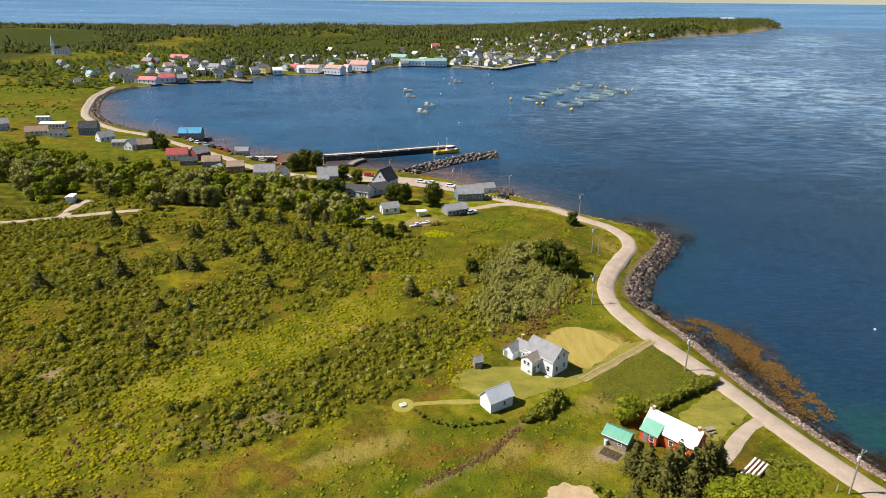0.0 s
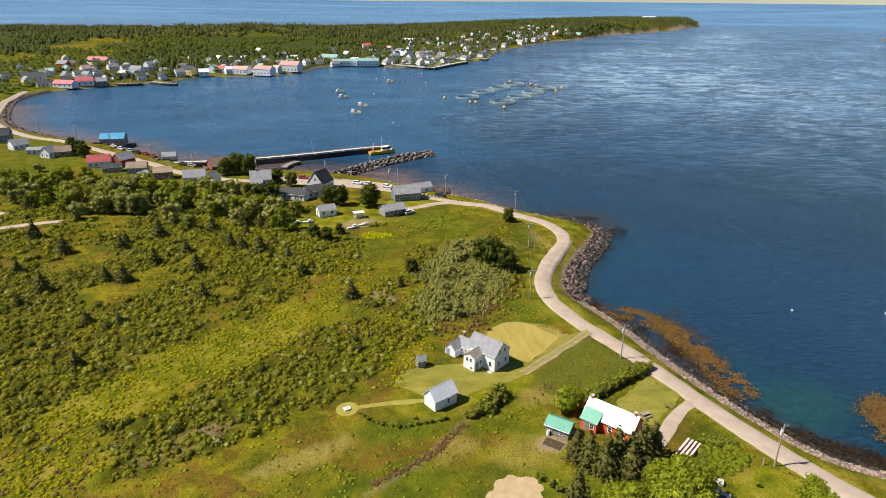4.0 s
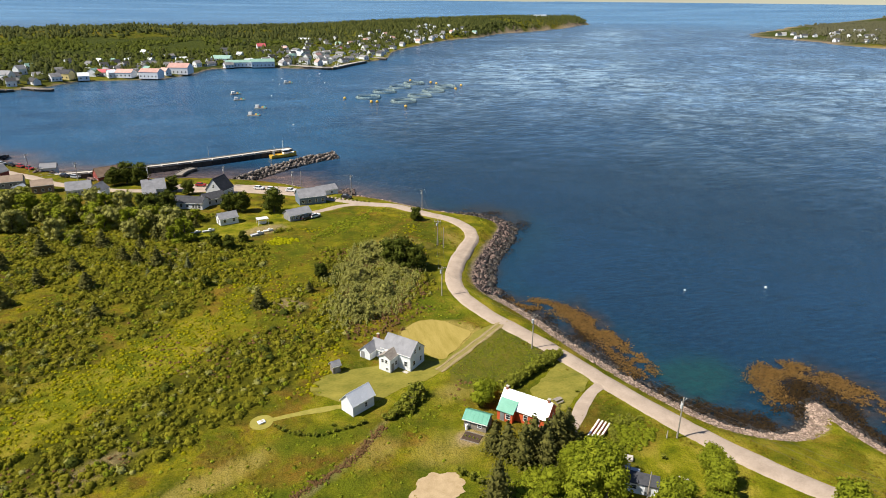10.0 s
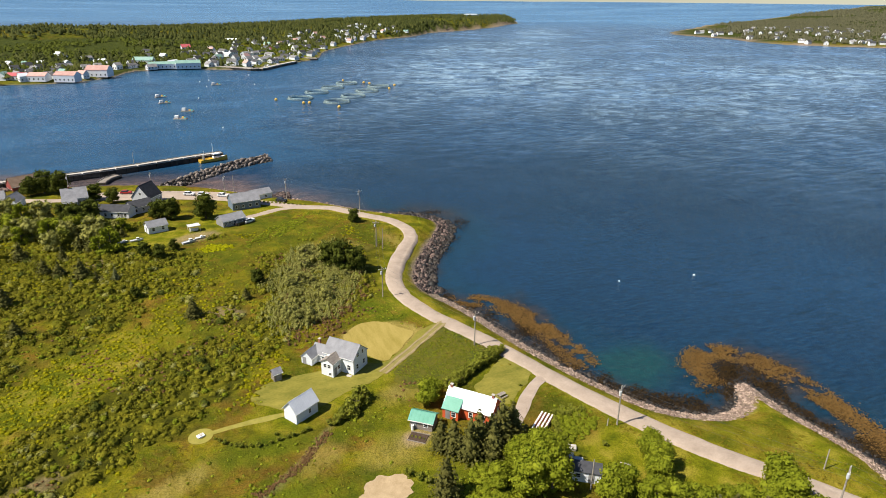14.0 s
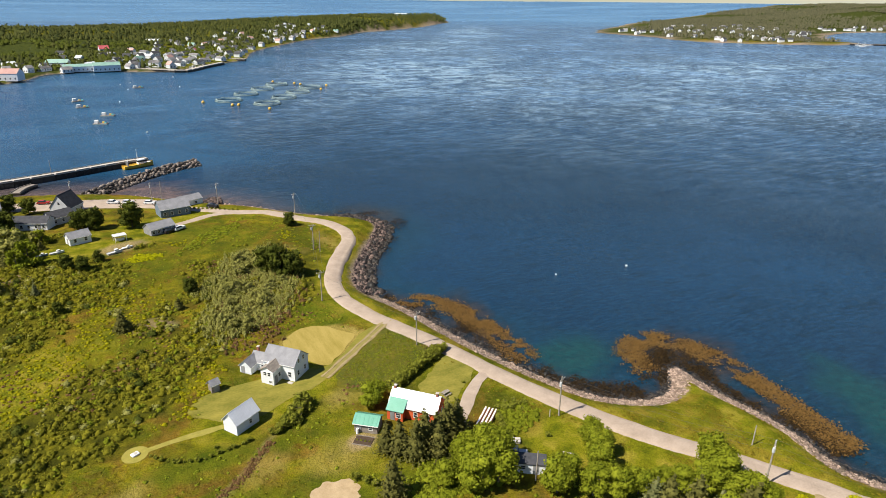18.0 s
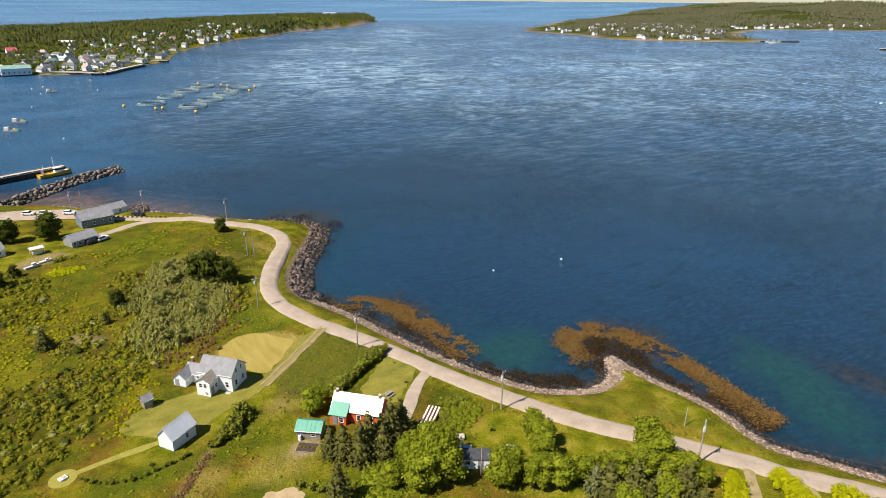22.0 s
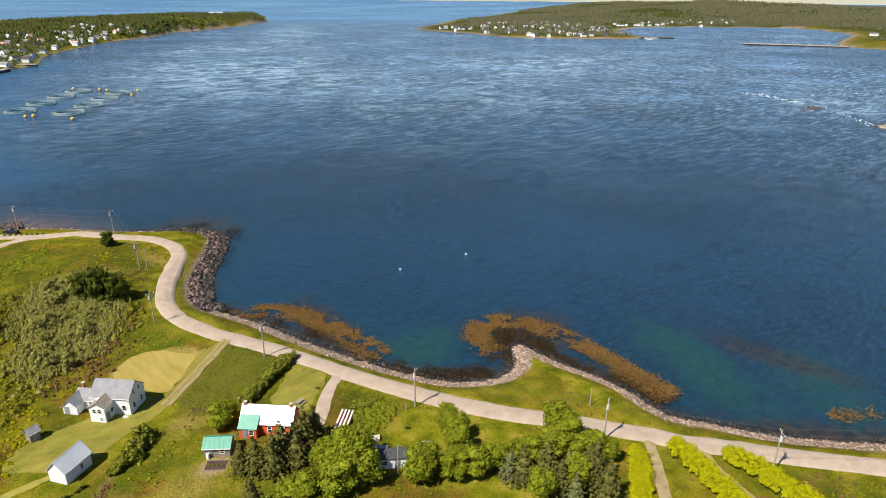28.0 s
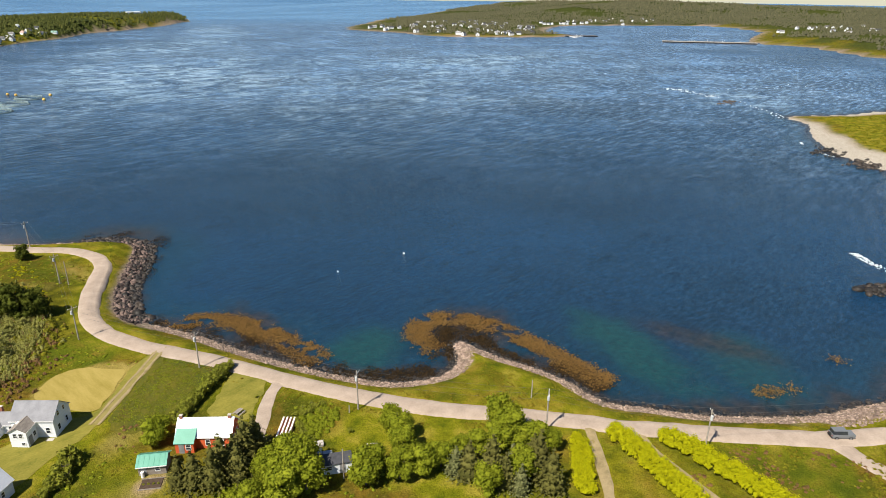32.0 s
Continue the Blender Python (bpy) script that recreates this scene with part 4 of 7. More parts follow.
def cores(rng, centre, radius):
    """A dense lump of foliage inside each bush: places n x 3 and radii n x 3."""
    n = len(centre)
    v = CORE_V[None] * rng.uniform(0.75, 1.15, (n, len(CORE_V), 1)) * np.asarray(radius)[:, None] + np.asarray(centre)[:, None]
    return v.reshape(-1, 3), (CORE_F[None] + (np.arange(n) * len(CORE_V))[:, None, None]).reshape(-1, 3)


def leafy_mesh(name, v, lump, mat):
    """Leaf sprays and the lumps below them as one mesh."""
    cv, cf = lump
    me = bpy.data.meshes.new(name)
    co = np.vstack([v, cv]).astype(np.float32)
    nq, nt = len(v) // 4, len(cf)
    me.vertices.add(len(co))
    me.vertices.foreach_set("co", co.ravel())
    me.loops.add(4 * nq + 3 * nt)
    me.loops.foreach_set("vertex_index", np.concatenate([np.arange(4 * nq), (cf + len(v)).ravel()]).astype(np.int32))
    me.polygons.add(nq + nt)
    me.polygons.foreach_set("loop_start", np.concatenate([np.arange(nq) * 4, 4 * nq + np.arange(nt) * 3]).astype(np.int32))
    me.polygons.foreach_set("loop_total", np.concatenate([np.full(nq, 4), np.full(nt, 3)]).astype(np.int32))
    me.polygons.foreach_set("use_smooth", np.concatenate([np.zeros(nq, bool), np.ones(nt, bool)]))
    me.materials.append(mat)
    me.update(calc_edges=True)
    return me


def crown_mesh(name, rng, h, spread, base, lobes, per, leaf, mat, dense=0.72):
    """A broad crown: lobes set round limbs, each a shell of leaf sprays, with gaps between."""
    vs, at, rr_ = [], [], []
    for k in range(lobes):
        a, e = 2.399 * k + rng.uniform(-0.4, 0.4), rng.uniform(0, 1)
        rr = spread * (0.75 * math.sqrt(1 - (e - 0.35) ** 2 / 0.75) if e > 0.02 else 0.4) * rng.uniform(0.35, 0.85)
        c = np.array([rr * math.cos(a), rr * math.sin(a), base + (h - base) * (0.12 + 0.72 * e)])
        r = spread * rng.uniform(0.26, 0.44)
        d = ball(rng, per, -0.45)
        rad = r * rng.uniform(0.7, 1.12, (per, 1)) * np.array([[1, 1, 0.82]])
        vs.append(cards(rng, c + d * rad, d, leaf))
        at.append(c)
        rr_.append((r * dense, r * dense, r * dense * 0.82))
    return leafy_mesh(name, np.vstack(vs), cores(rng, np.array(at), np.array(rr_)), mat)


def spruce_mesh(name, rng, h, spread, tiers, leaf, mat):
    """A conifer: whorls of drooping boughs that shorten towards the tip, ragged at the rim."""
    vs = []
    for k in range(tiers):
        s = k / (tiers - 1)
        z, r = h * (0.08 + 0.92 * s), spread * (1 - s) ** 0.68 + 0.10
        arms = max(5, int(15 * (1 - s)) + 3)
        for a in np.arange(arms) * 2 * math.pi / arms + rng.uniform(0, 6):
            reach = r * rng.uniform(0.7, 1.15)
            m = max(2, int(reach / (leaf * 0.42)))
            t = (np.arange(m) + rng.rand(m) * 0.6) / m
            c = np.stack([np.cos(a) * reach * t, np.sin(a) * reach * t, z - reach * 0.30 * t ** 1.5 + rng.uniform(-0.1, 0.1, m)], 1) + rng.normal(0, leaf * 0.16, (m, 3))
            vs.append(cards(rng, c, np.array([[0.35 * math.cos(a), 0.35 * math.sin(a), 0.9]]), leaf * (1.05 - 0.3 * t), 0.45))
    at = np.array([(0, 0, h * k) for k in (0.20, 0.40, 0.60, 0.78)])
    size = np.array([(spread * k, spread * k, h * 0.16) for k in (0.66, 0.52, 0.36, 0.20)])
    return leafy_mesh(name, np.vstack(vs), cores(rng, at, size), mat)


def trunk_bm(rng, h, r, limbs, spread):
    bm = rod((0, 0, -0.3), (0.06 * h * rng.uniform(-1, 1) * 0.4, 0, h * 0.75), r, r * 0.35, 7)
    for k in range(limbs):
        a, z = 2.4 * k, h * rng.uniform(0.25, 0.6)
        rod((0, 0, z), (spread * 0.6 * math.cos(a), spread * 0.6 * math.sin(a), z + h * 0.22), r * 0.4, r * 0.12, 5, bm)
    return bm


def tree_kind(name, label, seed, h, spread, mat, conifer=False, lobes=22, per=60, leaf=0.5, base=None, far=False):
    rng = np.random.RandomState(seed)
    t = thing(name, label, "tree", 0, 0, 0, z=0)
    part("trunk", trunk_bm(rng, h, 0.022 * h + 0.05, 0 if conifer else 5, spread), BARK, t)
    part("crown", spruce_mesh("crown", rng, h, spread, max(8, int(h * 1.9)), leaf, mat) if conifer else
         crown_mesh("crown", rng, h, spread, h * 0.25 if base is None else base, lobes, per, leaf, mat), None, t)
    return t


KINDS = {
    "spruce": [tree_kind("spruce_tree", "dark green spruce with drooping ragged boughs", 31 + k, 5.4 + 0.6 * k, 2.6, NEEDLES, True, leaf=0.46) for k in range(3)],
    "pale_spruce": [tree_kind("spruce_tree", "grey green spruce with pale young needles", 36 + k, 5.4, 2.3, BLUE_NEEDLES, True, leaf=0.46) for k in range(2)],
    "small_spruce": [tree_kind("spruce_tree", "small dark spruce standing in the heath", 41 + k, 2.8, 1.75, NEEDLES, True, leaf=0.40) for k in range(2)],
    "broad": [tree_kind("broadleaf_tree", "round crowned leafy tree in full summer green", 51 + k, 5.4, 2.7, LEAF_DEEP, lobes=32, per=60, leaf=0.32, base=0.1) for k in range(3)],
    "bright": [tree_kind("broadleaf_tree", "yellow green leafy tree with an uneven crown", 61 + k, 5.2, 2.7, LEAF_MID, lobes=36, per=80, leaf=0.28, base=0.5) for k in range(2)],
    "grove": [tree_kind("broadleaf_tree", "leafy green tree in the village thicket", 55 + k, 5.0, 2.5, (LEAF_MID, LEAF_MID, LEAF_GREY, LEAF_TREE)[k], lobes=18, per=34, leaf=0.42, base=-0.2) for k in range(4)],
    "alder": [tree_kind("alder_bush", "grey green alder thicket with thin twigs", 71 + k, 3.4, 2.0, LEAF_GREY, lobes=14, per=44, leaf=0.26, base=0.2) for k in range(3)],
    "shrub": [tree_kind("shrub", "low rounded green shrub", 81 + k, 1.7, 1.25, LEAF_TREE, lobes=12, per=34, leaf=0.24, base=0.1) for k in range(3)],
}
USED = set()


def plant(kind, x, y, scale=1.0, seed=0, z=None, flat=1.0, group=""):
    """Sets a plant of a kind at a place; the first of each pattern is the pattern itself."""
    pats = KINDS[kind]
    src = pats[seed % len(pats)]
    m = Matrix.LocRotScale((x, y, (ground_z(x, y) if z is None else z) - 0.05), Euler((0, 0, 2.4 * seed)), (scale, scale, scale * flat))
    if src.name not in USED:
        USED.add(src.name)
        src.matrix_basis = m
        ob = src
    else:
        ob = copy_thing(src, Matrix())
        ob.matrix_basis = m
    if group:
        ob["group"] = group
    return ob


# trees and bushes that stand singly
k = 0
for kind, group, places in (
        ("spruce", "spruces before the red house", ((34.6, 84.6, 1.28), (36.8, 82.2, 1.36), (39.0, 83.6, 1.30), (41.6, 84.2, 1.24), (44.2, 85.0, 1.42), (40.4, 80.8, 1.12), (46.6, 86.0, 1.30), (32.8, 86.2, 1.04))),
        ("spruce", "", ((29.4, 74.6, 1.19), (67.4, 53.4, 1.33), (70.6, 51.0, 1.33), (75.6, 45.0, 1.40), (77.0, 47.0, 1.26), (69.6, 47.6, 1.12), (74.0, 41.4, 1.26))),
        ("small_spruce", "spruces in the heath", ((-8.3, 152.0, 1.75), (4.7, 159.3, 1.1), (-46.3, 152.6, 1.5), (-70.0, 164.0, 1.8), (-65.6, 176.0, 1.7), (-79.6, 193.0, 1.6), (-41.0, 209.0, 1.9), (-37.5, 206.0, 1.7), (-59.0, 184.6, 1.5), (-37.0, 184.0, 2.0), (-43.0, 187.0, 1.5), (-47.0, 189.5, 1.6), (-33.2, 181.6, 0.9), 
                                                  (-52.6, 171.0, 1.9), (-88.0, 158.0, 2.0), (-95.0, 186.0, 2.1), (-72.0, 201.0, 2.2), (-56.0, 205.0, 2.0), (-110.0, 200.0, 2.2), (-104.0, 148.0, 1.8), (-64.5, 121, 1.2), (-70, 140, 1.2), (-84, 122, 1.0), (-90, 150, 1.3), (-75, 165, 1.4), (-80, 190, 1.5), (-100, 170, 1.4))),
        ("pale_spruce", "", ((-62.6, 139.8, 0.62), (-28.4, 181.2, 0.66), (-38.4, 176.6, 0.5), (72.6, 48.4, 1.15), (66.2, 55.4, 1.1), (70.2, 44.8, 1.05))),
        ("broad", "", ((33.9, 173.0, 1.85), (36.8, 170.8, 1.55), (30.6, 176.5, 1.60), (8.6, 168.6, 0.90), (-4.0, 233.5, 1.86), (-15.5, 236.5, 1.56), (-20.0, 238.0, 1.44), (-65.3, 290.0, 1.92), (-58.8, 287.0, 1.92), (-70.0, 288.0, 1.56), (-44.5, 272.4, 1.32),
                       (-37.6, 266.1, 1.20), (-41.5, 228.0, 1.44), (-46.0, 236.0, 1.68), (-42.5, 243.0, 1.56), (-50.0, 240.0, 1.56), 
                       (-21.8, 196.4, 0.96), (-17.6, 194.0, 0.90), (-13.8, 200.5, 0.72), (8.9, 170.0, 0.7), (-22.4, 168.2, 0.6), (-156, 337, 1.6), (-150, 331, 1.5), (-146, 325, 1.4), (46.4, 214.6, 1.02))),
        ("bright", "", ((35.0, 99.4, 1.12), (36.8, 101.0, 0.95), (67.2, 72.3, 1.09), (66.4, 69.2, 1.16), (64.0, 66.0, 1.09), (81.2, 57.2, 1.45), (79.2, 54.2, 1.45), (59.0, 61.5, 1.16), (62.5, 59.5, 1.16), (66.0, 58.6, 1.01), (47.0, 75.0, 1.47), (48.8, 74.6, 1.40), (44.4, 73.6, 1.40), (46.4, 70.4, 1.54), (42.2, 70.8, 1.40), (47.6, 77.4, 1.26), (38.5, 73.6, 0.98), (56.5, 66.0, 1.19), (54.0, 64.4, 1.26), (46.4, 74.8, 1.1), (43.7, 77.0, 1.2), (81.9, 56.0, 1.2), (80.6, 49.5, 1.2), (78.0, 51.0, 1.12), (72.6, 56.0, 1.05), (70.4, 58.2, 0.84), (83.0, 47.5, 0.91),
                        (76, 53.5, 1.26), (72.8, 46.6, 1.26), (66.4, 48.6, 1.12))),
        ("shrub", "bushes by the garage", ((19.0, 101.0, 1.5), (17.6, 100.0, 1.2), (20.8, 102.8, 1.8), (22.2, 104.6, 1.9), (16.4, 98.9, 0.9), (20.4, 100.6, 1.3), (23.2, 106.0, 1.5), (15.2, 99.2, 0.7))),
        ("shrub", "", ((53.6, 86.4, 0.6), (51.2, 94.8, 0.5), (61.4, 77.6, 0.6), (55.6, 100.2, 0.4), (26.6, 79.6, 0.9), (25.2, 81.0, 0.9), (27.6, 78.4, 0.8), (5.5, 99.0, 0.4)))):
    for x, y, s in places:
        plant(kind, x, y, s, k, group=group)
        k += 1
ARC = spline([(-5.0, 101.0), (-3.4, 99.2), (-1.5, 97.9), (0.9, 97.0), (3.4, 96.6), (5.7, 97.3), (9.1, 97.9), (11.6, 98.7)], 0.85)
for j, (x, y) in enumerate(ARC):          # a bed of low plants below the path
    plant("shrub", x, y, 0.30 + 0.12 * (j % 3), j, group="border below the path")
rng = np.random.RandomState(3)
for j in range(64):                       # the alder thicket above the bend
    u, v = rng.uniform(-1, 1, 2)
    if u * u + v * v < 1:
        plant("alder", 24.5 + 10.5 * u + 8.5 * v, 167 - 3 * u + 27 * v, rng.uniform(0.75, 1.25), j, group="alder thicket")
for j in range(34):                       # the hedge towards the shore road
    s = j / 33
    plant("shrub", 41.5 + 15.6 * s + rng.uniform(-0.3, 0.3), 104.2 + 10 * s + rng.uniform(-0.3, 0.3), rng.uniform(1.15, 1.5), j, group="hedge")
for j in range(26):                       # scrub bank behind the log stack
    s = j / 25
    plant("shrub", 53.5 + 8.5 * s + rng.uniform(-1.4, 1.4), 80.5 + 9.0 * math.sin(s * 2.2) + rng.uniform(-1.4, 1.4), rng.uniform(0.5, 0.95), j, flat=0.7, group="scrub bank")
for j in range(360):                      # thicket between the heath and the village
    x = rng.uniform(-250, -30)
    y = 240 + 0.34 * (-30 - x) + rng.normal(0, 13) - 20
    if any(math.hypot(x - a, y - b) < 9 for a, b in ((-34, 247), (-53, 270), (-78, 274), (-95, 283), (-110, 293), (-131, 305), (-122, 300), (-141, 229), (-103, 279))) or line_distance(np.array([x]), np.array([y]), ROAD)[0] < 14 or y > 262 + 0.42 * (-60 - x):
        continue
    plant(("grove", "alder", "grove", "grove", "grove", "small_spruce")[j % 6], x, y, rng.uniform(0.9, 1.75), j, group="village thicket")


def stuff(name, label, category, v, mat):
    """Leaf sprays, with or without lumps below them, as one body."""
    me = leafy_mesh(name, v[0], v[1], mat) if isinstance(v, tuple) else mesh_of(name, v, quads(v), mat)
    return tagged(new(name, me), label, category, kind="stuff")


def bushes(seed, x, y, radius, per, leaf, tall=0.75, lift=0.0, core=0.80):
    """Many low bushes: a lump of foliage for each, under leaf sprays; large bushes carry more of them."""
    r_ = np.random.RandomState(seed)
    z = grid_at(GRID_Z, x, y)
    many = np.clip((per * (radius / radius.mean()) ** 2).astype(int), 3, 4 * per)
    c = np.repeat(np.stack([x, y, z + lift], 1), many, 0)
    r = np.repeat(radius, many)[:, None]
    n = len(c)
    d = ball(r_, n, 0.0)
    v = cards(r_, c + d * r * r_.uniform(0.78, 1.12, (n, 1)) * np.array([[1, 1, tall]]), d + np.array([[0, 0, 0.2]]), leaf * np.sqrt(r[:, 0]), 0.35)
    return (v, cores(r_, np.stack([x, y, z + lift], 1), np.stack([radius, radius, radius * tall], 1) * core)) if core else v


def scatter(seed, n, x0, x1, y0, y1, ok):
    r_ = np.random.RandomState(seed)
    x, y = r_.uniform(x0, x1, n), r_.uniform(y0, y1, n)
    m = ok(x, y, r_.rand(n)) & (grid_at(GRID_IN, x, y) > 8)
    return x[m], y[m], r_


LANE = np.array([(-260, 190), (-200, 190), (-149, 200.5), (-140, 204), (-129.5, 211), (-110, 219), (-129.5, 211), (-133, 209), (-136, 218), (-137, 229)], float)


def clear(x, y):
    """True away from roads, tracks, lawns and buildings."""
    ok = (line_distance(x, y, ROAD[::3]) > 6) & (line_distance(x, y, LANE) > 3.2)
    for cx, cy, r in ((22, 117, 13), (30, 127, 12), (11, 104, 9), (41, 94, 9), (32, 93, 6), (51, 101, 9), (0, 104, 5), (-7, 103, 4), (63, 75, 9), (20.5, 79.5, 4), (5, 234, 22), (-18, 217, 15), (53, 71, 5), (38, 118, 9), (12, 111, 8), (29, 90, 5), (15, 243, 16), (44, 126, 5)):
        ok &= np.hypot(x - cx, y - cy) > r
    return ok


x, y, r_ = scatter(11, 19000, -150, 40, 58, 235, lambda x, y, s: (heathness(x, y) > -0.04 + 0.15 * s) & clear(x, y))
rad = r_.uniform(0.45, 0.85, len(x)) * (0.8 + 1.3 * r_.rand(len(x)) ** 3)
stuff("heath_shrubs", "dense low green heath shrubs", "shrubs", bushes(12, x, y, rad, 11, 0.34, 1.0), LEAF_SHRUB)
x, y, r_ = scatter(52, 2600, -150, 40, 58, 235, lambda x, y, s: (heathness(x, y) > -0.10 + 0.15 * s) & clear(x, y))
stuff("heath_shrubs", "fresh green shrubs among the darker heath", "shrubs", bushes(53, x, y, r_.uniform(0.4, 1.0, len(x)), 16, 0.32, 1.0), LEAF_MID)
x, y, r_ = scatter(54, 1300, -150, 40, 58, 235, lambda x, y, s: (heathness(x, y) > 0.0 + 0.15 * s) & clear(x, y))
stuff("heath_shrubs", "grey green bayberry bushes in the heath", "shrubs", bushes(55, x, y, r_.uniform(0.5, 1.3, len(x)), 24, 0.32, 0.9), LEAF_GREY)
x, y, r_ = scatter(46, 15000, -130, 70, 60, 232, lambda x, y, s: (heathness(x, y) < 0.03) & clear(x, y) & (s < 0.35 + fbm(x, y, 9, 2)))
stuff("meadow_herbs", "knee high meadow herbs and fern", "plants", bushes(47, x, y, r_.uniform(0.2, 0.55, len(x)), 7, 0.32, 0.6), LEAF_MID)
x, y, r_ = scatter(13, 26000, -150, 45, 58, 235, lambda x, y, s: (fbm(x + 300, y, 22, 3) - 0.25 * ramp(-5, 30, x) + 0.55 * glade(x, y) - 0.35 * blob(x, y, -22, 112, 33, 10, 37, 0.3) - 0.45 * meadow(x, y) > -0.02 + 0.30 * s) & clear(x, y))
stuff("bright_shrubs", "yellow green fern and bramble patches", "shrubs", bushes(14, x, y, r_.uniform(0.3, 0.75, len(x)), 9, 0.30, 0.5), LEAF_BRIGHT)
x, y, r_ = scatter(15, 7000, -120, 36, 62, 200, lambda x, y, s: ((fbm(x, y + 500, 18, 3) > 0.20 + 0.10 * s) | (blob(x, y, -38.3, 92.3, 4, 2.6, 40, 0.5) > s) | (blob(x, y, -29.7, 98.1, 5, 2.6, 40, 0.5) > s) | (blob(x, y, -50.4, 85.4, 2.5, 2, 0, 0.5) > s) | (blob(x, y, -81.8, 110.4, 4, 2.5, 20, 0.5) > s) | (blob(x, y, 20, 138, 9, 4, 10, 0.5) > s) | (blob(x, y, 37, 152, 5, 9, 10, 0.5) > s)) & clear(x, y))
stuff("dry_brush", "brown dead brush among the heath", "shrubs", bushes(16, x, y, r_.uniform(0.3, 0.6, len(x)), 10, 0.26, 0.6), DRY_TWIGS)
r_ = np.random.RandomState(66)
p_ = np.stack([r_.uniform(29, 58, 5200), r_.uniform(102, 132, 5200)], 1)
m = (np.abs((p_[:, 0] - 43.5) * 0.55 + (p_[:, 1] - 116.5) * -0.83) < 8) & (np.abs((p_[:, 0] - 43.5) * 0.83 + (p_[:, 1] - 116.5) * 0.55) < 11.5) & (line_distance(p_[:, 0], p_[:, 1], np.array(DRIVE)) > 2.2)
p_ = p_[m]
stuff("field_grass", "knee high grass and sorrel in the rough field", "grass", bushes(67, p_[:, 0], p_[:, 1], r_.uniform(0.15, 0.42, len(p_)), 6, 0.32, 0.5, core=0), LEAF_MID)
q_ = p_[fbm(p_[:, 0], p_[:, 1], 5, 3) > 0.22]
stuff("dry_brush", "rusty sorrel stems in the rough field", "plants", bushes(68, q_[:, 0] + 0.2, q_[:, 1], r_.uniform(0.12, 0.35, len(q_)), 6, 0.28, 0.6, core=0), DRY_TWIGS)
TRAIL = spline([(-1.8, 82.0), (1.2, 84.2), (4.4, 86.2), (7.7, 89.0), (9.7, 90.7), (11.5, 93.7), (14.6, 96.6)], 0.5)
r_ = np.random.RandomState(64)
p_ = np.repeat(TRAIL, 7, 0) + r_.normal(0, 0.45, (7 * len(TRAIL), 2))
stuff("dry_brush", "line of brown dead stems across the meadow", "shrubs", bushes(65, p_[:, 0], p_[:, 1], r_.uniform(0.15, 0.40, len(p_)), 8, 0.26, 0.7), DRY_TWIGS)
x, y, r_ = scatter(17, 42000, -70, 120, 55, 235, lambda x, y, s: (grid_at(GRID_IN, x, y) > 9) & (heathness(x, y) < 0.1) & (s < 0.30 + 1.6 * np.clip(fbm(x, y, 12, 3), -0.1, 1)) & clear(x, y))
stuff("grass_tufts", "rough meadow grass tufts", "grass", bushes(18, x, y, r_.uniform(0.15, 0.38, len(x)), 5, 0.36, 0.5, core=0), LEAF_GRASS)
x, y, r_ = scatter(48, 6400, 2, 46, 134, 202, lambda x, y, s: blob(x, y, 24.5, 167, 29, 11, 72, 0.3) > s)
stuff("alder_scrub", "pale grey green alder scrub", "shrubs", bushes(49, x, y, r_.uniform(0.35, 0.7, len(x)), 16, 0.26, 2.2, 0.4, 0.55), LEAF_GREY)
x, y, r_ = scatter(56, 1500, 2, 46, 130, 202, lambda x, y, s: blob(x, y, 27, 158, 26, 10, 72, 0.3) > s)
stuff("dry_brush", "bare brown stems at the foot of the alders", "shrubs", bushes(57, x, y, r_.uniform(0.35, 0.7, len(x)), 14, 0.26, 1.8, 0.1, 0.6), DRY_TWIGS)
x, y, r_ = scatter(29, 900, 46, 66, 76, 94, lambda x, y, s: blob(x, y, 59.5, 85.0, 5.2, 3.2, 35, 0.3) > s)
stuff("scrub", "dense green scrub bank behind the wood stacks", "shrubs", bushes(30, x, y, r_.uniform(0.4, 0.8, len(x)), 26, 0.28, 0.9), LEAF_MID)
x, y, r_ = scatter(39, 2400, 30, 60, 60, 84, lambda x, y, s: (blob(x, y, 42, 75, 9, 5, 0, 0.4) > s) & (np.hypot(x - 53, y - 72) > 4))
stuff("undergrowth", "leafy undergrowth below the trees", "shrubs", bushes(40, x, y, r_.uniform(0.4, 0.9, len(x)), 18, 0.30, 0.7), LEAF_MID)
x, y, r_ = scatter(44, 420, -150, 36, 62, 235, lambda x, y, s: (heathness(x, y) > 0.0) & clear(x, y) & (s < 0.75))
stuff("tall_bushes", "taller dark bushes scattered over the heath", "shrubs", bushes(45, x, y, r_.uniform(0.8, 1.7, len(x)), 60, 0.28, 1.0), LEAF_DEEP)
# scattered larger bushes and the country beyond
x, y, r_ = scatter(19, 6500, -360, -20, 150, 420, lambda x, y, s: (fbm(x, y, 40, 3) > -0.08 + 0.22 * s) & clear(x, y) & (y < 250 + 0.45 * np.abs(x + 40)))
stuff("scrub", "dark green scrub beyond the heath", "shrubs", bushes(20, x, y, r_.uniform(0.8, 2.0, len(x)), 16, 0.46, 0.9), LEAF_SHRUB)


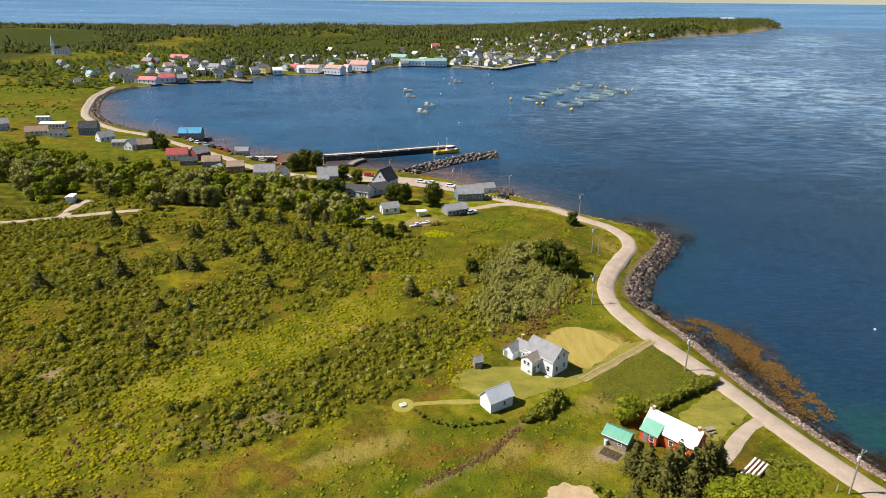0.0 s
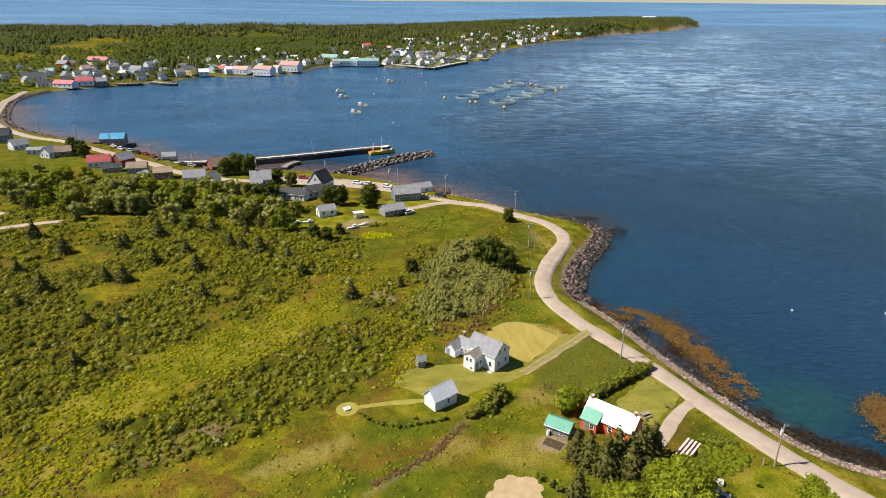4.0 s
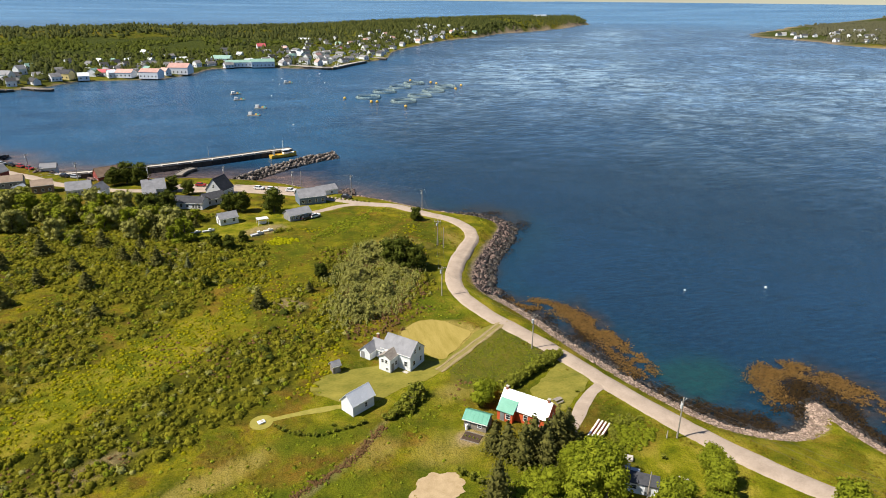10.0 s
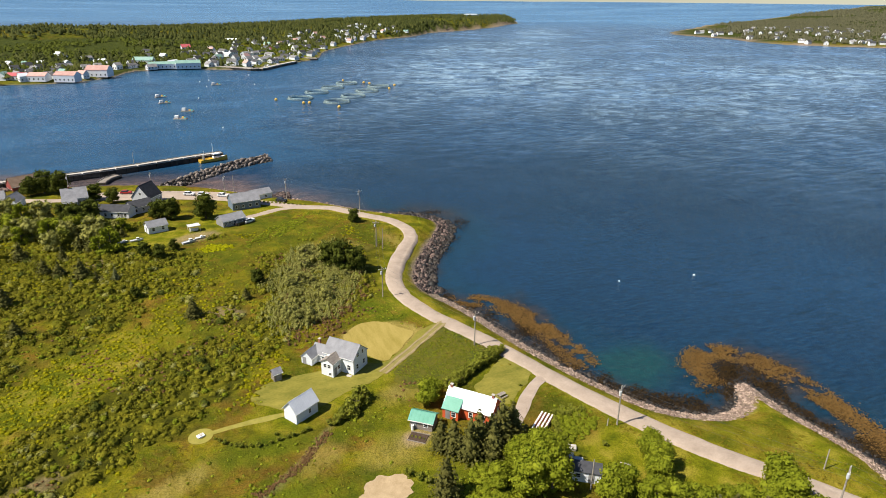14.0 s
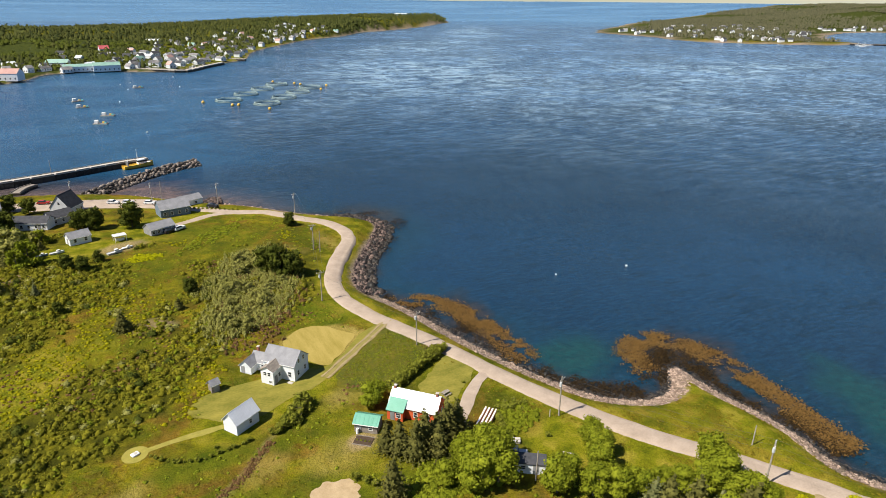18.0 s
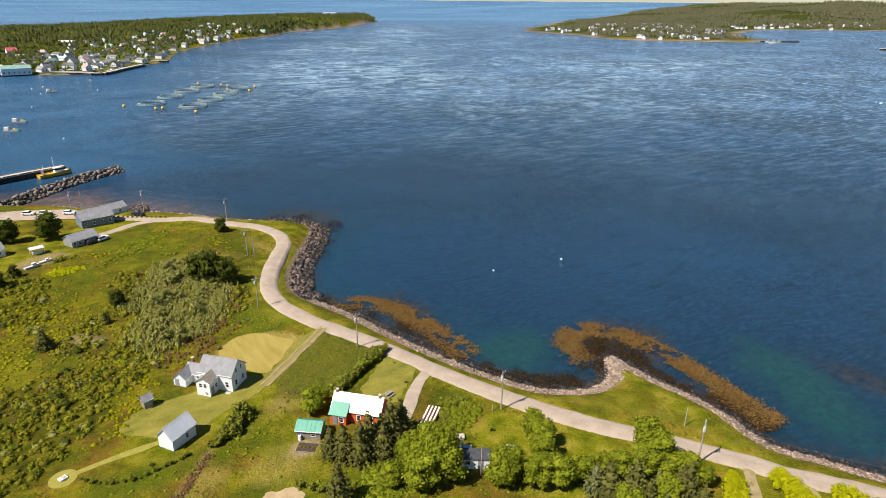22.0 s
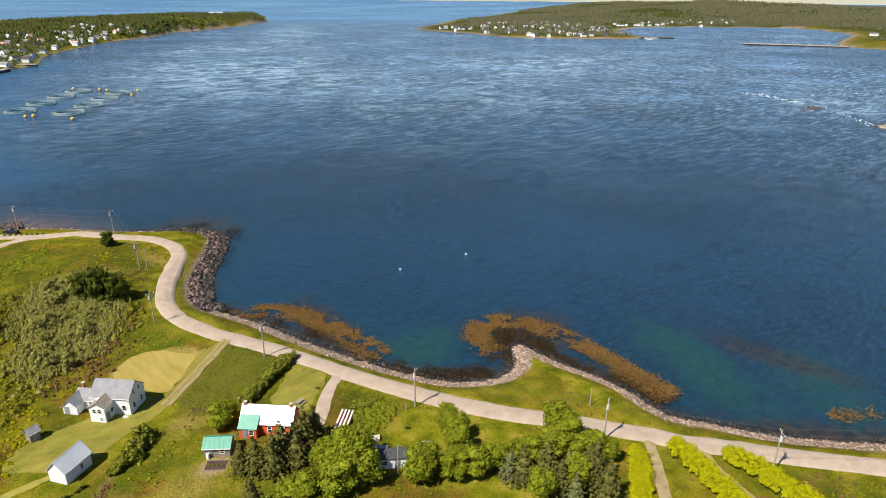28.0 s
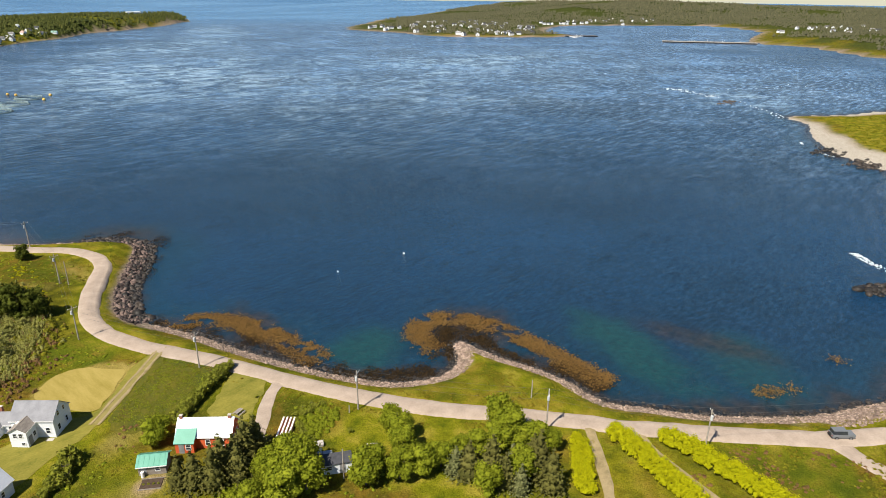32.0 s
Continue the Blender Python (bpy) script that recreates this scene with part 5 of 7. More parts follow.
x, y, r_ = scatter(58, 2600, -520, -190, 360, 660, lambda x, y, s: (fbm(x, y, 50, 3) > 0.0 + 0.2 * s) & (line_distance(x, y, ROAD[::3]) > 12))
stuff("field_scrub", "low green scrub in the fields behind the causeway", "shrubs", bushes(59, x, y, r_.uniform(0.7, 2.0, len(x)), 10, 0.6, 0.9), LEAF_MID)


def woods(seed, n, x0, x1, y0, y1, ok, low, high, per=4, leaf=0.5, round_=0.0):
    """Distant trees: a ragged cone or a round lump to each, with sprays that break its outline."""
    r_ = np.random.RandomState(seed)
    x, y = r_.uniform(x0, x1, n), r_.uniform(y0, y1, n)
    m = ok(x, y, r_.rand(n))
    x, y = x[m], y[m]
    k = len(x)
    z, h = grid_at(GRID_Z, x, y), r_.uniform(low, high, k)
    a = np.arange(6) * math.pi / 3
    soft = r_.rand(k) < round_
    rim = h[:, None] * np.where(soft, 0.48, 0.34)[:, None] * r_.uniform(0.75, 1.2, (k, 6))
    turn = a[None] + r_.uniform(0, 6.28, (k, 1))
    ring = np.stack([x[:, None] + rim * np.cos(turn), y[:, None] + rim * np.sin(turn), (z + h * 0.05)[:, None] + h[:, None] * r_.uniform(0, 0.1, (k, 6))], 2)
    ring[..., 2] += (soft * h * 0.25)[:, None]
    tip = np.stack([x, y, z + h * np.where(soft, 0.8, 1.0)], 1)[:, None]
    v = np.concatenate([ring, tip], 1)
    i = np.arange(6)
    f = np.stack([i, (i + 1) % 6, np.full(6, 6)], 1)
    c, hh = np.repeat(np.stack([x, y, z], 1), per, 0), np.repeat(h, per)
    t, b = r_.uniform(0.15, 0.95, len(hh)), r_.uniform(0, 6.28, len(hh))
    wide = hh * 0.36 * np.sqrt(np.clip(1.02 - t, 0.03, 1))
    off = np.stack([np.cos(b) * wide, np.sin(b) * wide, hh * t], 1)
    sprays = cards(r_, c + off, np.stack([np.cos(b), np.sin(b), np.full(len(b), 0.6)], 1), leaf * hh * 0.42, 0.5)
    return sprays, (v.reshape(-1, 3), (f[None] + (np.arange(k) * 7)[:, None, None]).reshape(-1, 3))


def far_ok(x, y, s):
    d = grid_at(GRID_IN, x, y)
    wooded = fbm(x, y, 170, 4) + 0.42 * ramp(960, 1200, y + 0.25 * x) + 0.02 + 0.3 * (1 - ramp(10, 60, d)) * (y > 1450)
    return (d > np.where(y > 1350, 4, 16)) & (wooded > 0.03 + 0.16 * s) & (np.hypot(x + 470, (y - 780) * 0.8) > 75)


v = woods(23, 46000, -1250, 1190, 620, 2420, far_ok, 5, 11, 3, 0.60, 0.35)
stuff("distant_woods", "dark spruce woods over the far island", "woods", v, FAR_LEAVES)
# both woods on the point wear the leaves with haze in their colour
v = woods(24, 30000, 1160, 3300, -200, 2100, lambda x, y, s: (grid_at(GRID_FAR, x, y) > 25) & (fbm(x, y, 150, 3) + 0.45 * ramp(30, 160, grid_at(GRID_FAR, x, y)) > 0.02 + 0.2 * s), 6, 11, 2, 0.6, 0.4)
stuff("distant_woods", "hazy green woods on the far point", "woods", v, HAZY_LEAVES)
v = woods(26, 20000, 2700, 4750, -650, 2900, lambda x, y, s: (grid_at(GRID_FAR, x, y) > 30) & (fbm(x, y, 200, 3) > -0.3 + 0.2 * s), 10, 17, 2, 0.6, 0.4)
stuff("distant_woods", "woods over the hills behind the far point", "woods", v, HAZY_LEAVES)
v = woods(25, 7000, -560, 260, 560, 1150, lambda x, y, s: (grid_at(GRID_IN, x, y) > 12) & (np.hypot(x + 470, y - 790) > 55) & (fbm(x, y, 60, 3) > -0.12 + 0.2 * s), 4, 9, 10, 0.42, 0.85)
stuff("village_trees", "leafy trees among the town houses", "trees", v, LEAF_DEEP)
x, y, r_ = scatter(50, 1500, 88, 126, -14, 26, lambda x, y, s: (fbm(x, y, 8, 3) > -0.05 + 0.3 * s) & (line_distance(x, y, ROAD) > 3.6) & (x > 103 - 0.3 * (y - 10)))
stuff("rough_grass", "rough brown green grass and bramble", "plants", bushes(51, x, y, r_.uniform(0.25, 0.6, len(x)), 14, 0.30, 0.6), LEAF_SHRUB)
x, y, r_ = scatter(74, 1600, 92, 126, -14, 26, lambda x, y, s: (fbm(x + 50, y, 7, 3) > 0.05 + 0.2 * s) & (line_distance(x, y, ROAD) > 3.6))
stuff("dry_brush", "brown dead grass beside the shore road", "plants", bushes(75, x, y, r_.uniform(0.2, 0.5, len(x)), 10, 0.30, 0.5), DRY_TWIGS)
# bright hedges beside the tracks at the end of the road
for seed, line, wide in ((26, [(88.6, 45.6), (85.2, 42.4), (81.2, 39.6), (77, 36.6)], 3.2), (27, [(96.2, 42.2), (94.0, 37.6), (91.4, 31.2), (88.8, 25.0), (86, 18), (83, 10)], 4.4), (28, [(100.6, 34.6), (100.6, 29.6), (99.6, 23.5), (98.6, 18), (97, 12), (95, 4)], 5.0)):
    path_ = spline(line, 0.5)
    r_ = np.random.RandomState(seed)
    tang = np.gradient(path_, axis=0)
    tang /= np.linalg.norm(tang, axis=1)[:, None]
    over = r_.uniform(-wide / 2, wide / 2, 6 * len(path_)) * np.repeat(np.clip(np.minimum(np.arange(len(path_)), np.arange(len(path_))[::-1]) / 5.0 + 0.35, 0, 1), 6)
    x = np.repeat(path_[:, 0], 6) - np.repeat(tang[:, 1], 6) * over
    y = np.repeat(path_[:, 1], 6) + np.repeat(tang[:, 0], 6) * over
    stuff("knotweed_hedge", "bright yellow green knotweed hedge beside a track", "hedge", bushes(seed, x, y, r_.uniform(0.55, 0.9, len(x)), 34, 0.28, 1.2, 0.9, 0.62), LEAF_YELLOW)

# garden beds behind the village houses
x, y, r_ = scatter(60, 500, -12, 8, 192, 205, lambda x, y, s: blob(x, y, -2, 199, 5.5, 2.6, 5, 0.3) > s)
stuff("garden_patch", "bright yellow green garden plants in a bed", "plants", bushes(61, x, y, r_.uniform(0.4, 0.7, len(x)), 20, 0.32, 0.9), LEAF_YELLOW)
x, y, r_ = scatter(62, 1500, 0, 40, 188, 232, lambda x, y, s: blob(x, y, 18, 211, 20, 3.4, 50, 0.3) > s)
stuff("bracken", "fresh green bracken strip across the field", "plants", bushes(63, x, y, r_.uniform(0.4, 0.8, len(x)), 16, 0.34, 0.6), LEAF_MID)

def verge(x, y, s):
    d = grid_at(GRID_IN, x, y)
    return (d > 3.4) & (d < 30) & (line_distance(x, y, ROAD[::2]) > 2.9) & (fbm(x, y, 4, 2) > -0.35 + 0.5 * s)


r_ = np.random.RandomState(70)
x, y = r_.uniform(52, 135, 16000), r_.uniform(10, 205, 16000)
m = verge(x, y, r_.rand(16000)) & ((line_distance(x, y, ROAD[::2]) < 6) | ((x > 92) & (y > 44) & (y < 90))) & (line_distance(x, y, np.array([(64, 103), (59, 99.5), (54.5, 95.5)], float)) > 2)
x, y = x[m], y[m]
stuff("verge_grass", "rough bright grass on the verges and the spit", "grass", bushes(71, x, y, r_.uniform(0.2, 0.45, len(x)), 7, 0.34, 0.5, core=0.6), LEAF_GRASS)
r_ = np.random.RandomState(72)
x, y = r_.uniform(375, 640, 2500), r_.uniform(-40, 130, 2500)
m = grid_at(parts[2].reshape(len(YS), len(XS)), x, y) > 20
x, y = x[m], y[m]
stuff("islet_scrub", "low wind bent scrub on the islet", "shrubs", bushes(73, x, y, r_.uniform(0.5, 1.6, len(x)), 9, 0.6, 0.6), LEAF_SHRUB)

# ---- shore stones and weed ----
ROCK = plain("pink_grey_rock", (0.17, 0.120, 0.092), (0.43, 0.320, 0.250), 1.6, 0.9, bump=0.5, random=0.5)
WET_ROCK = plain("wet_dark_rock", (0.018, 0.016, 0.014), (0.075, 0.058, 0.045), 1.2, 0.55, bump=0.5, random=0.4)
DARK_BOULDER = plain("dark_boulder", (0.030, 0.022, 0.020), (0.180, 0.128, 0.108), 1.4, 0.9, bump=0.5, random=0.6)
WEED_LEAF = leafy("golden_rockweed", (0.068, 0.042, 0.015), (0.310, 0.175, 0.048), (0.165, 0.096, 0.031), 2.2)
WEED_DARK = leafy("dark_rockweed", (0.014, 0.010, 0.006), (0.070, 0.042, 0.014), (0.030, 0.020, 0.010), 3.0)
FOAM = plain("sea_foam", (0.46, 0.56, 0.58), (0.78, 0.82, 0.83), 1.0, 0.8)
GREY_BOULDER = plain("grey_boulder", (0.050, 0.042, 0.036), (0.230, 0.190, 0.162), 1.4, 0.9, bump=0.5, random=0.6)
ICO = bmesh.new()
bmesh.ops.create_icosphere(ICO, subdivisions=1, radius=1)
ICO_V = np.array([v.co[:] for v in ICO.verts])
ICO_F = np.array([[v.index for v in f.verts] for f in ICO.faces])
ICO.free()


def stone_shape(rng):
    v = ICO_V * rng.uniform(0.72, 1.25, (len(ICO_V), 1)) * rng.uniform(0.7, 1.2, (1, 3)) * np.array([[1, 1, 0.72]])
    return v


STONES = []
for k in range(8):
    STONES.append(mesh_of("boulder", stone_shape(np.random.RandomState(90 + k)), ICO_F))


def stone_field(seed, x, y, z, size):
    """Loose stones joined into one body."""
    r_ = np.random.RandomState(seed)
    n = len(x)
    shapes = np.stack([stone_shape(r_) for _ in range(12)])[r_.randint(0, 12, n)]
    a = r_.uniform(0, 6.28, n)
    c, s = np.cos(a)[:, None], np.sin(a)[:, None]
    v = np.stack([shapes[..., 0] * c - shapes[..., 1] * s, shapes[..., 0] * s + shapes[..., 1] * c, shapes[..., 2]], 2) * size[:, None, None] + np.stack([x, y, z], 1)[:, None]
    f = ICO_F[None] + (np.arange(n) * len(ICO_V))[:, None, None]
    return v.reshape(-1, 3), f.reshape(-1, 3)


def beside(line, seed, n, lo, hi):
    """Places along a line, lo to hi metres to its left."""
    r_ = np.random.RandomState(seed)
    s = r_.uniform(0, len(line) - 1.001, n)
    i = s.astype(int)
    p = line[i] + (line[i + 1] - line[i]) * (s - i)[:, None]
    d = line[i + 1] - line[i]
    d /= np.linalg.norm(d, axis=1)[:, None] + 1e-9
    return p + np.stack([-d[:, 1], d[:, 0]], 1) * r_.uniform(lo, hi, (n, 1)), r_


def nearest(line, x, y):
    return int(np.argmin((line[:, 0] - x) ** 2 + (line[:, 1] - y) ** 2))


I0, I1, I2, I3 = (nearest(NEAR_SHORE, *q) for q in ((160, -4), (56, 155), (80, 210), (-3, 288)))
for nm, label, mat, a, b, n, lo, hi, s0, s1 in (
        ("shore_stones", "pale pink armour stones along the road bank", ROCK, I0, I1, 8500, 0.2, 4.2, 0.13, 0.30),
        ("shore_stones", "wide bank of pale beach stones at the end of the road", ROCK, I0, nearest(NEAR_SHORE, 128, 20), 2200, 2.0, 8.0, 0.12, 0.32),
        ("wet_stones", "dark wet stones at the tide line", WET_ROCK, I0, I1, 1800, -1.6, 0.5, 0.2, 0.5),
        ("shore_stones", "pale stones along the village shore", ROCK, I2 + 4, I3, 1500, 0.0, 4.0, 0.2, 0.6),
        ("wet_stones", "dark wet rocks off the bend", WET_ROCK, I1, I2 + 6, 1500, -4.0, 1.0, 0.3, 0.9),
        ("shore_stones", "small stones between the boulders of the bend", DARK_BOULDER, I1, I2 + 3, 700, 0.0, 3.0, 0.2, 0.5)):
    q, r_ = beside(NEAR_SHORE[a:b], 33 + a + n, n, lo, hi)
    z = np.maximum(grid_at(GRID_Z, q[:, 0], q[:, 1]), -0.15)
    v, f = stone_field(34 + n, q[:, 0], q[:, 1], z, r_.uniform(s0, s1, n) * (1 + 0.8 * (r_.rand(n) > 0.93)))
    tagged(new(nm, mesh_of(nm, v, f, mat)), label, "stones", kind="stuff")


def boulders(owner, places, sizes, mat):
    r_ = np.random.RandomState(len(places))
    inv = owner.matrix_basis.inverted()
    kinds = []
    for me in STONES:
        m2 = me.copy()
        m2.name = "boulder"
        m2.materials.append(mat)
        kinds.append(m2)
    for (x, y, z), s in zip(places, sizes):
        ob = new("boulder", kinds[r_.randint(len(kinds))])
        ob.parent = owner
        ob.matrix_basis = inv @ Matrix.LocRotScale((x, y, z), Euler(r_.uniform(0, 6.28, 3)), (s, s, s))


bank = thing("boulder_bank", "bank of angular dark pink boulders at the bend", "rocks", 60, 175, 0)
q, r_ = beside(NEAR_SHORE[I1:I2 + 3], 61, 300, -1.6, 2.8)
boulders(bank, [(x, y, max(ground_z(x, y), 0) + 0.15) for x, y in q], r_.uniform(0.4, 0.9, len(q)), DARK_BOULDER)
mole = thing("breakwater", "rubble breakwater of large grey boulders in the sea", "breakwater", 4, 313, 0, z=0)
spine = spline([(-21, 291), (-12, 302), (2, 317), (15, 328), (28, 335.5)], 1.0)
r_ = np.random.RandomState(62)
t_ = (np.arange(300) + r_.rand(300)) / 300 * (len(spine) - 1.01)
i_ = t_.astype(int)
way_ = spine[i_ + 1] - spine[i_]
way_ /= np.linalg.norm(way_, axis=1)[:, None]
off = np.tile([-3.4, -1.7, 0.0, 1.7, 3.4], 60) + r_.uniform(-0.8, 0.8, 300)
q = spine[i_] + (spine[i_ + 1] - spine[i_]) * (t_ - i_)[:, None] + np.stack([-way_[:, 1], way_[:, 0]], 1) * off[:, None]
boulders(mole, [(x, y, 2.7 - 0.62 * abs(o)) for (x, y), o in zip(q, off)], r_.uniform(0.75, 1.20, 300), GREY_BOULDER)
q, r_ = beside(spine, 63, 900, -4.6, 4.6)
off = np.min(np.hypot(q[:, None, 0] - spine[None, :, 0], q[:, None, 1] - spine[None, :, 1]), 1)
v, f = stone_field(64, q[:, 0], q[:, 1], 2.5 - 0.60 * off, r_.uniform(0.35, 0.75, len(q)))
tagged(part("rubble", mesh_of("rubble", v, f, GREY_BOULDER), None, mole, at=mole.matrix_basis.inverted()), kind="stuff")
v, f = strip(spine, 8.0, 0.0, 0.6, 0.0)
v[:, 2] = np.tile(np.array([-0.9, 0.5, 1.5, 1.8, 1.5, 0.5, -0.9]), len(spine))
part("core", mesh_of("core", v, f, GREY_BOULDER), None, mole, at=mole.matrix_basis.inverted())

# weed that floats on the shallows
for seed, label, line, wide, n, mat in (
        (71, "golden rockweed floating off the road bank", [(60, 147), (65, 146.5), (69.5, 142.5), (73, 135), (75, 126), (76, 115), (75.5, 107)], 6.5, 15000, WEED_LEAF),
        (72, "golden rockweed round the grassy spit", [(98, 91), (99.5, 97), (104, 101.5), (110, 101.5), (115, 95), (117, 87), (117, 78), (116, 69), (115, 60), (114.5, 53)], 6.0, 20000, WEED_LEAF),
        (73, "golden rockweed patch near the beach", [(133, 27), (137, 25), (141, 21.5)], 3.0, 700, WEED_LEAF),
        (74, "dark rockweed below the bend", [(66, 231), (76, 229), (84, 221), (87, 211), (82, 203), (74, 192), (66, 180)], 5.0, 2600, WEED_DARK),
        (75, "dark rockweed between the weed and the bank", [(58, 152), (64, 142), (69, 130), (71.5, 118), (75, 106), (79, 96), (84, 89), (92, 85)], 5.0, 9000, WEED_DARK),
        (76, "dark rockweed along the spit", [(97, 86), (102, 92), (107, 95), (110.5, 88), (111, 78), (112, 68), (112, 58), (110.5, 50)], 6.0, 11000, WEED_DARK),
        (78, "small golden weed patch", [(160, 18.5), (162, 17)], 1.4, 120, WEED_LEAF)):
    ln = spline(line, 1.0)
    q, r_ = beside(ln, seed, n, -wide / 2, wide / 2)
    q += r_.normal(0, 0.9, q.shape)
    m = fbm(q[:, 0], q[:, 1], 4.5, 3) + r_.uniform(-0.22, 0.22, len(q)) > (-0.14 if mat is WEED_LEAF else 0.0)
    q = q[m]
    c = np.stack([q[:, 0], q[:, 1], r_.uniform(0.02, 0.16, len(q))], 1)
    stuff("rockweed", label, "seaweed", cards(r_, c, np.array([[0, 0, 1.0]]), 0.38, 0.35), mat)
# white water over the ledges in the tide race
for seed, line, wide, n, big in ((81, [(619, 268), (616, 250), (606, 232), (596, 214)], 14, 80, 1.2), (82, [(600, 222), (588, 200), (576, 182), (556, 160), (520, 134)], 8, 60, 1.0), (85, [(620, 262), (650, 236), (700, 205), (760, 180)], 26, 60, 0.9),
                                 (83, [(432, 97), (417, 91), (407, 80), (400, 68)], 1.4, 150, 0.7), (84, [(243, 31), (239, 27), (235, 22), (231, 17)], 3.0, 150, 0.55)):
    q, r_ = beside(spline(line, 4), seed, n, -wide / 2, wide / 2)
    q = q[fbm(q[:, 0], q[:, 1], 9, 3) > -0.08]
    k = r_.uniform(0.35, 1.0, len(q)) * big
    v, f = cores(r_, np.stack([q[:, 0], q[:, 1], np.full(len(q), 0.05)], 1), np.stack([k, k * 0.7, k * 0.28], 1))
    tagged(new("foam", mesh_of("foam", v, f, FOAM, True)), "white broken water over a ledge", "foam", kind="stuff")
for x, y, n, sp, lab in ((214, 19, 70, 5, "dark tidal ledge off the beach"), (415, 78, 60, 14, "dark rocks at the islet's shore"), (572, 188, 26, 10, "dark ledge in the tide race"), (395, 55, 60, 12, "dark rocks below the islet")):
    r_ = np.random.RandomState(int(x))
    px_, py_ = x + r_.normal(0, sp * 0.6, n), y + r_.normal(0, sp * 0.4, n)
    v, f = stone_field(int(y), px_, py_, np.full(n, 0.05), r_.uniform(0.5, 1.8, n))
    tagged(new("ledge", mesh_of("ledge", v, f, WET_ROCK)), lab, "rocks", kind="stuff")


for x, y, sx, sy, n, lab in ((-147, 366, 9, 6, 420, "rock fill under the blue roofed boat shed"), (-104, 324, 6, 5, 220, "rock fill under the grey cabin"), (-76, 302, 7, 4, 200, "stones below the red barn"), (22, 266, 8, 4, 220, "stones below the boathouse"), (-285, 560, 8, 40, 500, "rock armour along the causeway"), (-235, 440, 10, 30, 400, "rock armour along the causeway road")):
    r_ = np.random.RandomState(abs(int(x * 3 + y)))
    qx, qy = x + r_.uniform(-sx, sx, n), y + r_.uniform(-sy, sy, n)
    if n >= 400 and y > 400:
        q, r_ = beside(FAR_SHORE[:12], int(y), n, -1.5, 3.0)
        qx, qy = q[:, 0], q[:, 1]
    v, f = stone_field(int(y), qx, qy, np.maximum(grid_at(GRID_Z, qx, qy), 0.1) + 0.3 * (y < 400), r_.uniform(0.4, 1.1, n))
    tagged(new("rock_fill", mesh_of("rock_fill", v, f, DARK_BOULDER)), lab, "rocks", kind="stuff")


# ---- poles and wires ----
def pole_kind():
    t = thing("utility_pole", "tall weathered wooden utility pole beside the road", "pole", 0, 0, 0, z=0, group="utility poles")
    part("pole", rod((0, 0, -0.3), (0, 0, 9.0), 0.17, 0.11, 9), POLE_WOOD, t)
    arm = part("crossarm", box(2.2, 0.11, 0.13, (0, 0.1, 8.3), 0.01), POLE_WOOD, t)
    for x in (-0.95, -0.35, 0.95):
        part("insulator", rod((x, 0.1, 8.43), (x, 0.1, 8.65), 0.05, 0.03, 6), TRIM, arm)
    part("transformer", rod((0.32, 0, 6.9), (0.32, 0, 7.8), 0.24, 0.24, 10), PALE_GREY, t)
    part("brace", rod((-0.6, 0.1, 8.3), (0, 0.1, 7.7), 0.025, sides=5), STEEL, t)
    return t


POLE = pole_kind()
LINE = [(150, -14), (102.5, 27.1), (87.5, 51.4), (67.3, 82.2), (53.2, 119.0), (39.7, 151.0), (47.8, 188.5), (51.0, 225.6), (27, 251), (4, 262.5), (-24, 276.5), (-55, 283), (-86, 297), (-112, 320), (-140, 343), (-168, 369), (-196, 387)]
WIRE = plain("wire", (0.05, 0.05, 0.05), (0.10, 0.10, 0.10), 1.0, 0.6)
for k, (x, y) in enumerate(LINE):
    x1, y1 = LINE[min(k + 1, len(LINE) - 1)]
    x0, y0 = LINE[max(k - 1, 0)]
    m = pose(x, y, ground_z(x, y) - 0.1, 0, 0, math.degrees(math.atan2(y1 - y0, x1 - x0)) + 90)
    if k == 0:
        POLE.matrix_basis = m
    else:
        copy_thing(POLE, m)
for k, ((ax, ay), (bx, by)) in enumerate(zip(LINE[:-1], LINE[1:])):
    a, b = Vector((ax, ay, ground_z(ax, ay) + 8.5)), Vector((bx, by, ground_z(bx, by) + 8.5))
    side = Vector((-(by - ay), bx - ax, 0)).normalized()
    for j, (o, dz) in enumerate(((0.9, 0), (-0.9, 0), (0.1, -1.6))):
        pts = [a.lerp(b, s) + side * o + Vector((0, 0, dz - 4 * (0.9 if dz else 0.6) * s * (1 - s))) for s in np.linspace(0, 1, 9)]
        p = np.array(pts)
        tube = (p[:, None] + 0.016 * np.array([(side.x, side.y, 0), (0, 0, 1), (-side.x, -side.y, 0), (0, 0, -1)])[None]).reshape(-1, 3)
        i = (np.arange(len(p) - 1)[:, None] * 4 + np.arange(4)[None]).ravel()
        i2 = (np.arange(len(p) - 1)[:, None] * 4 + (np.arange(4)[None] + 1) % 4).ravel()
        tagged(new("wire", mesh_of("wire", tube, np.stack([i, i2, i2 + 4, i + 4], 1), WIRE)), "thin dark overhead wire between poles", "wire", "overhead wires")
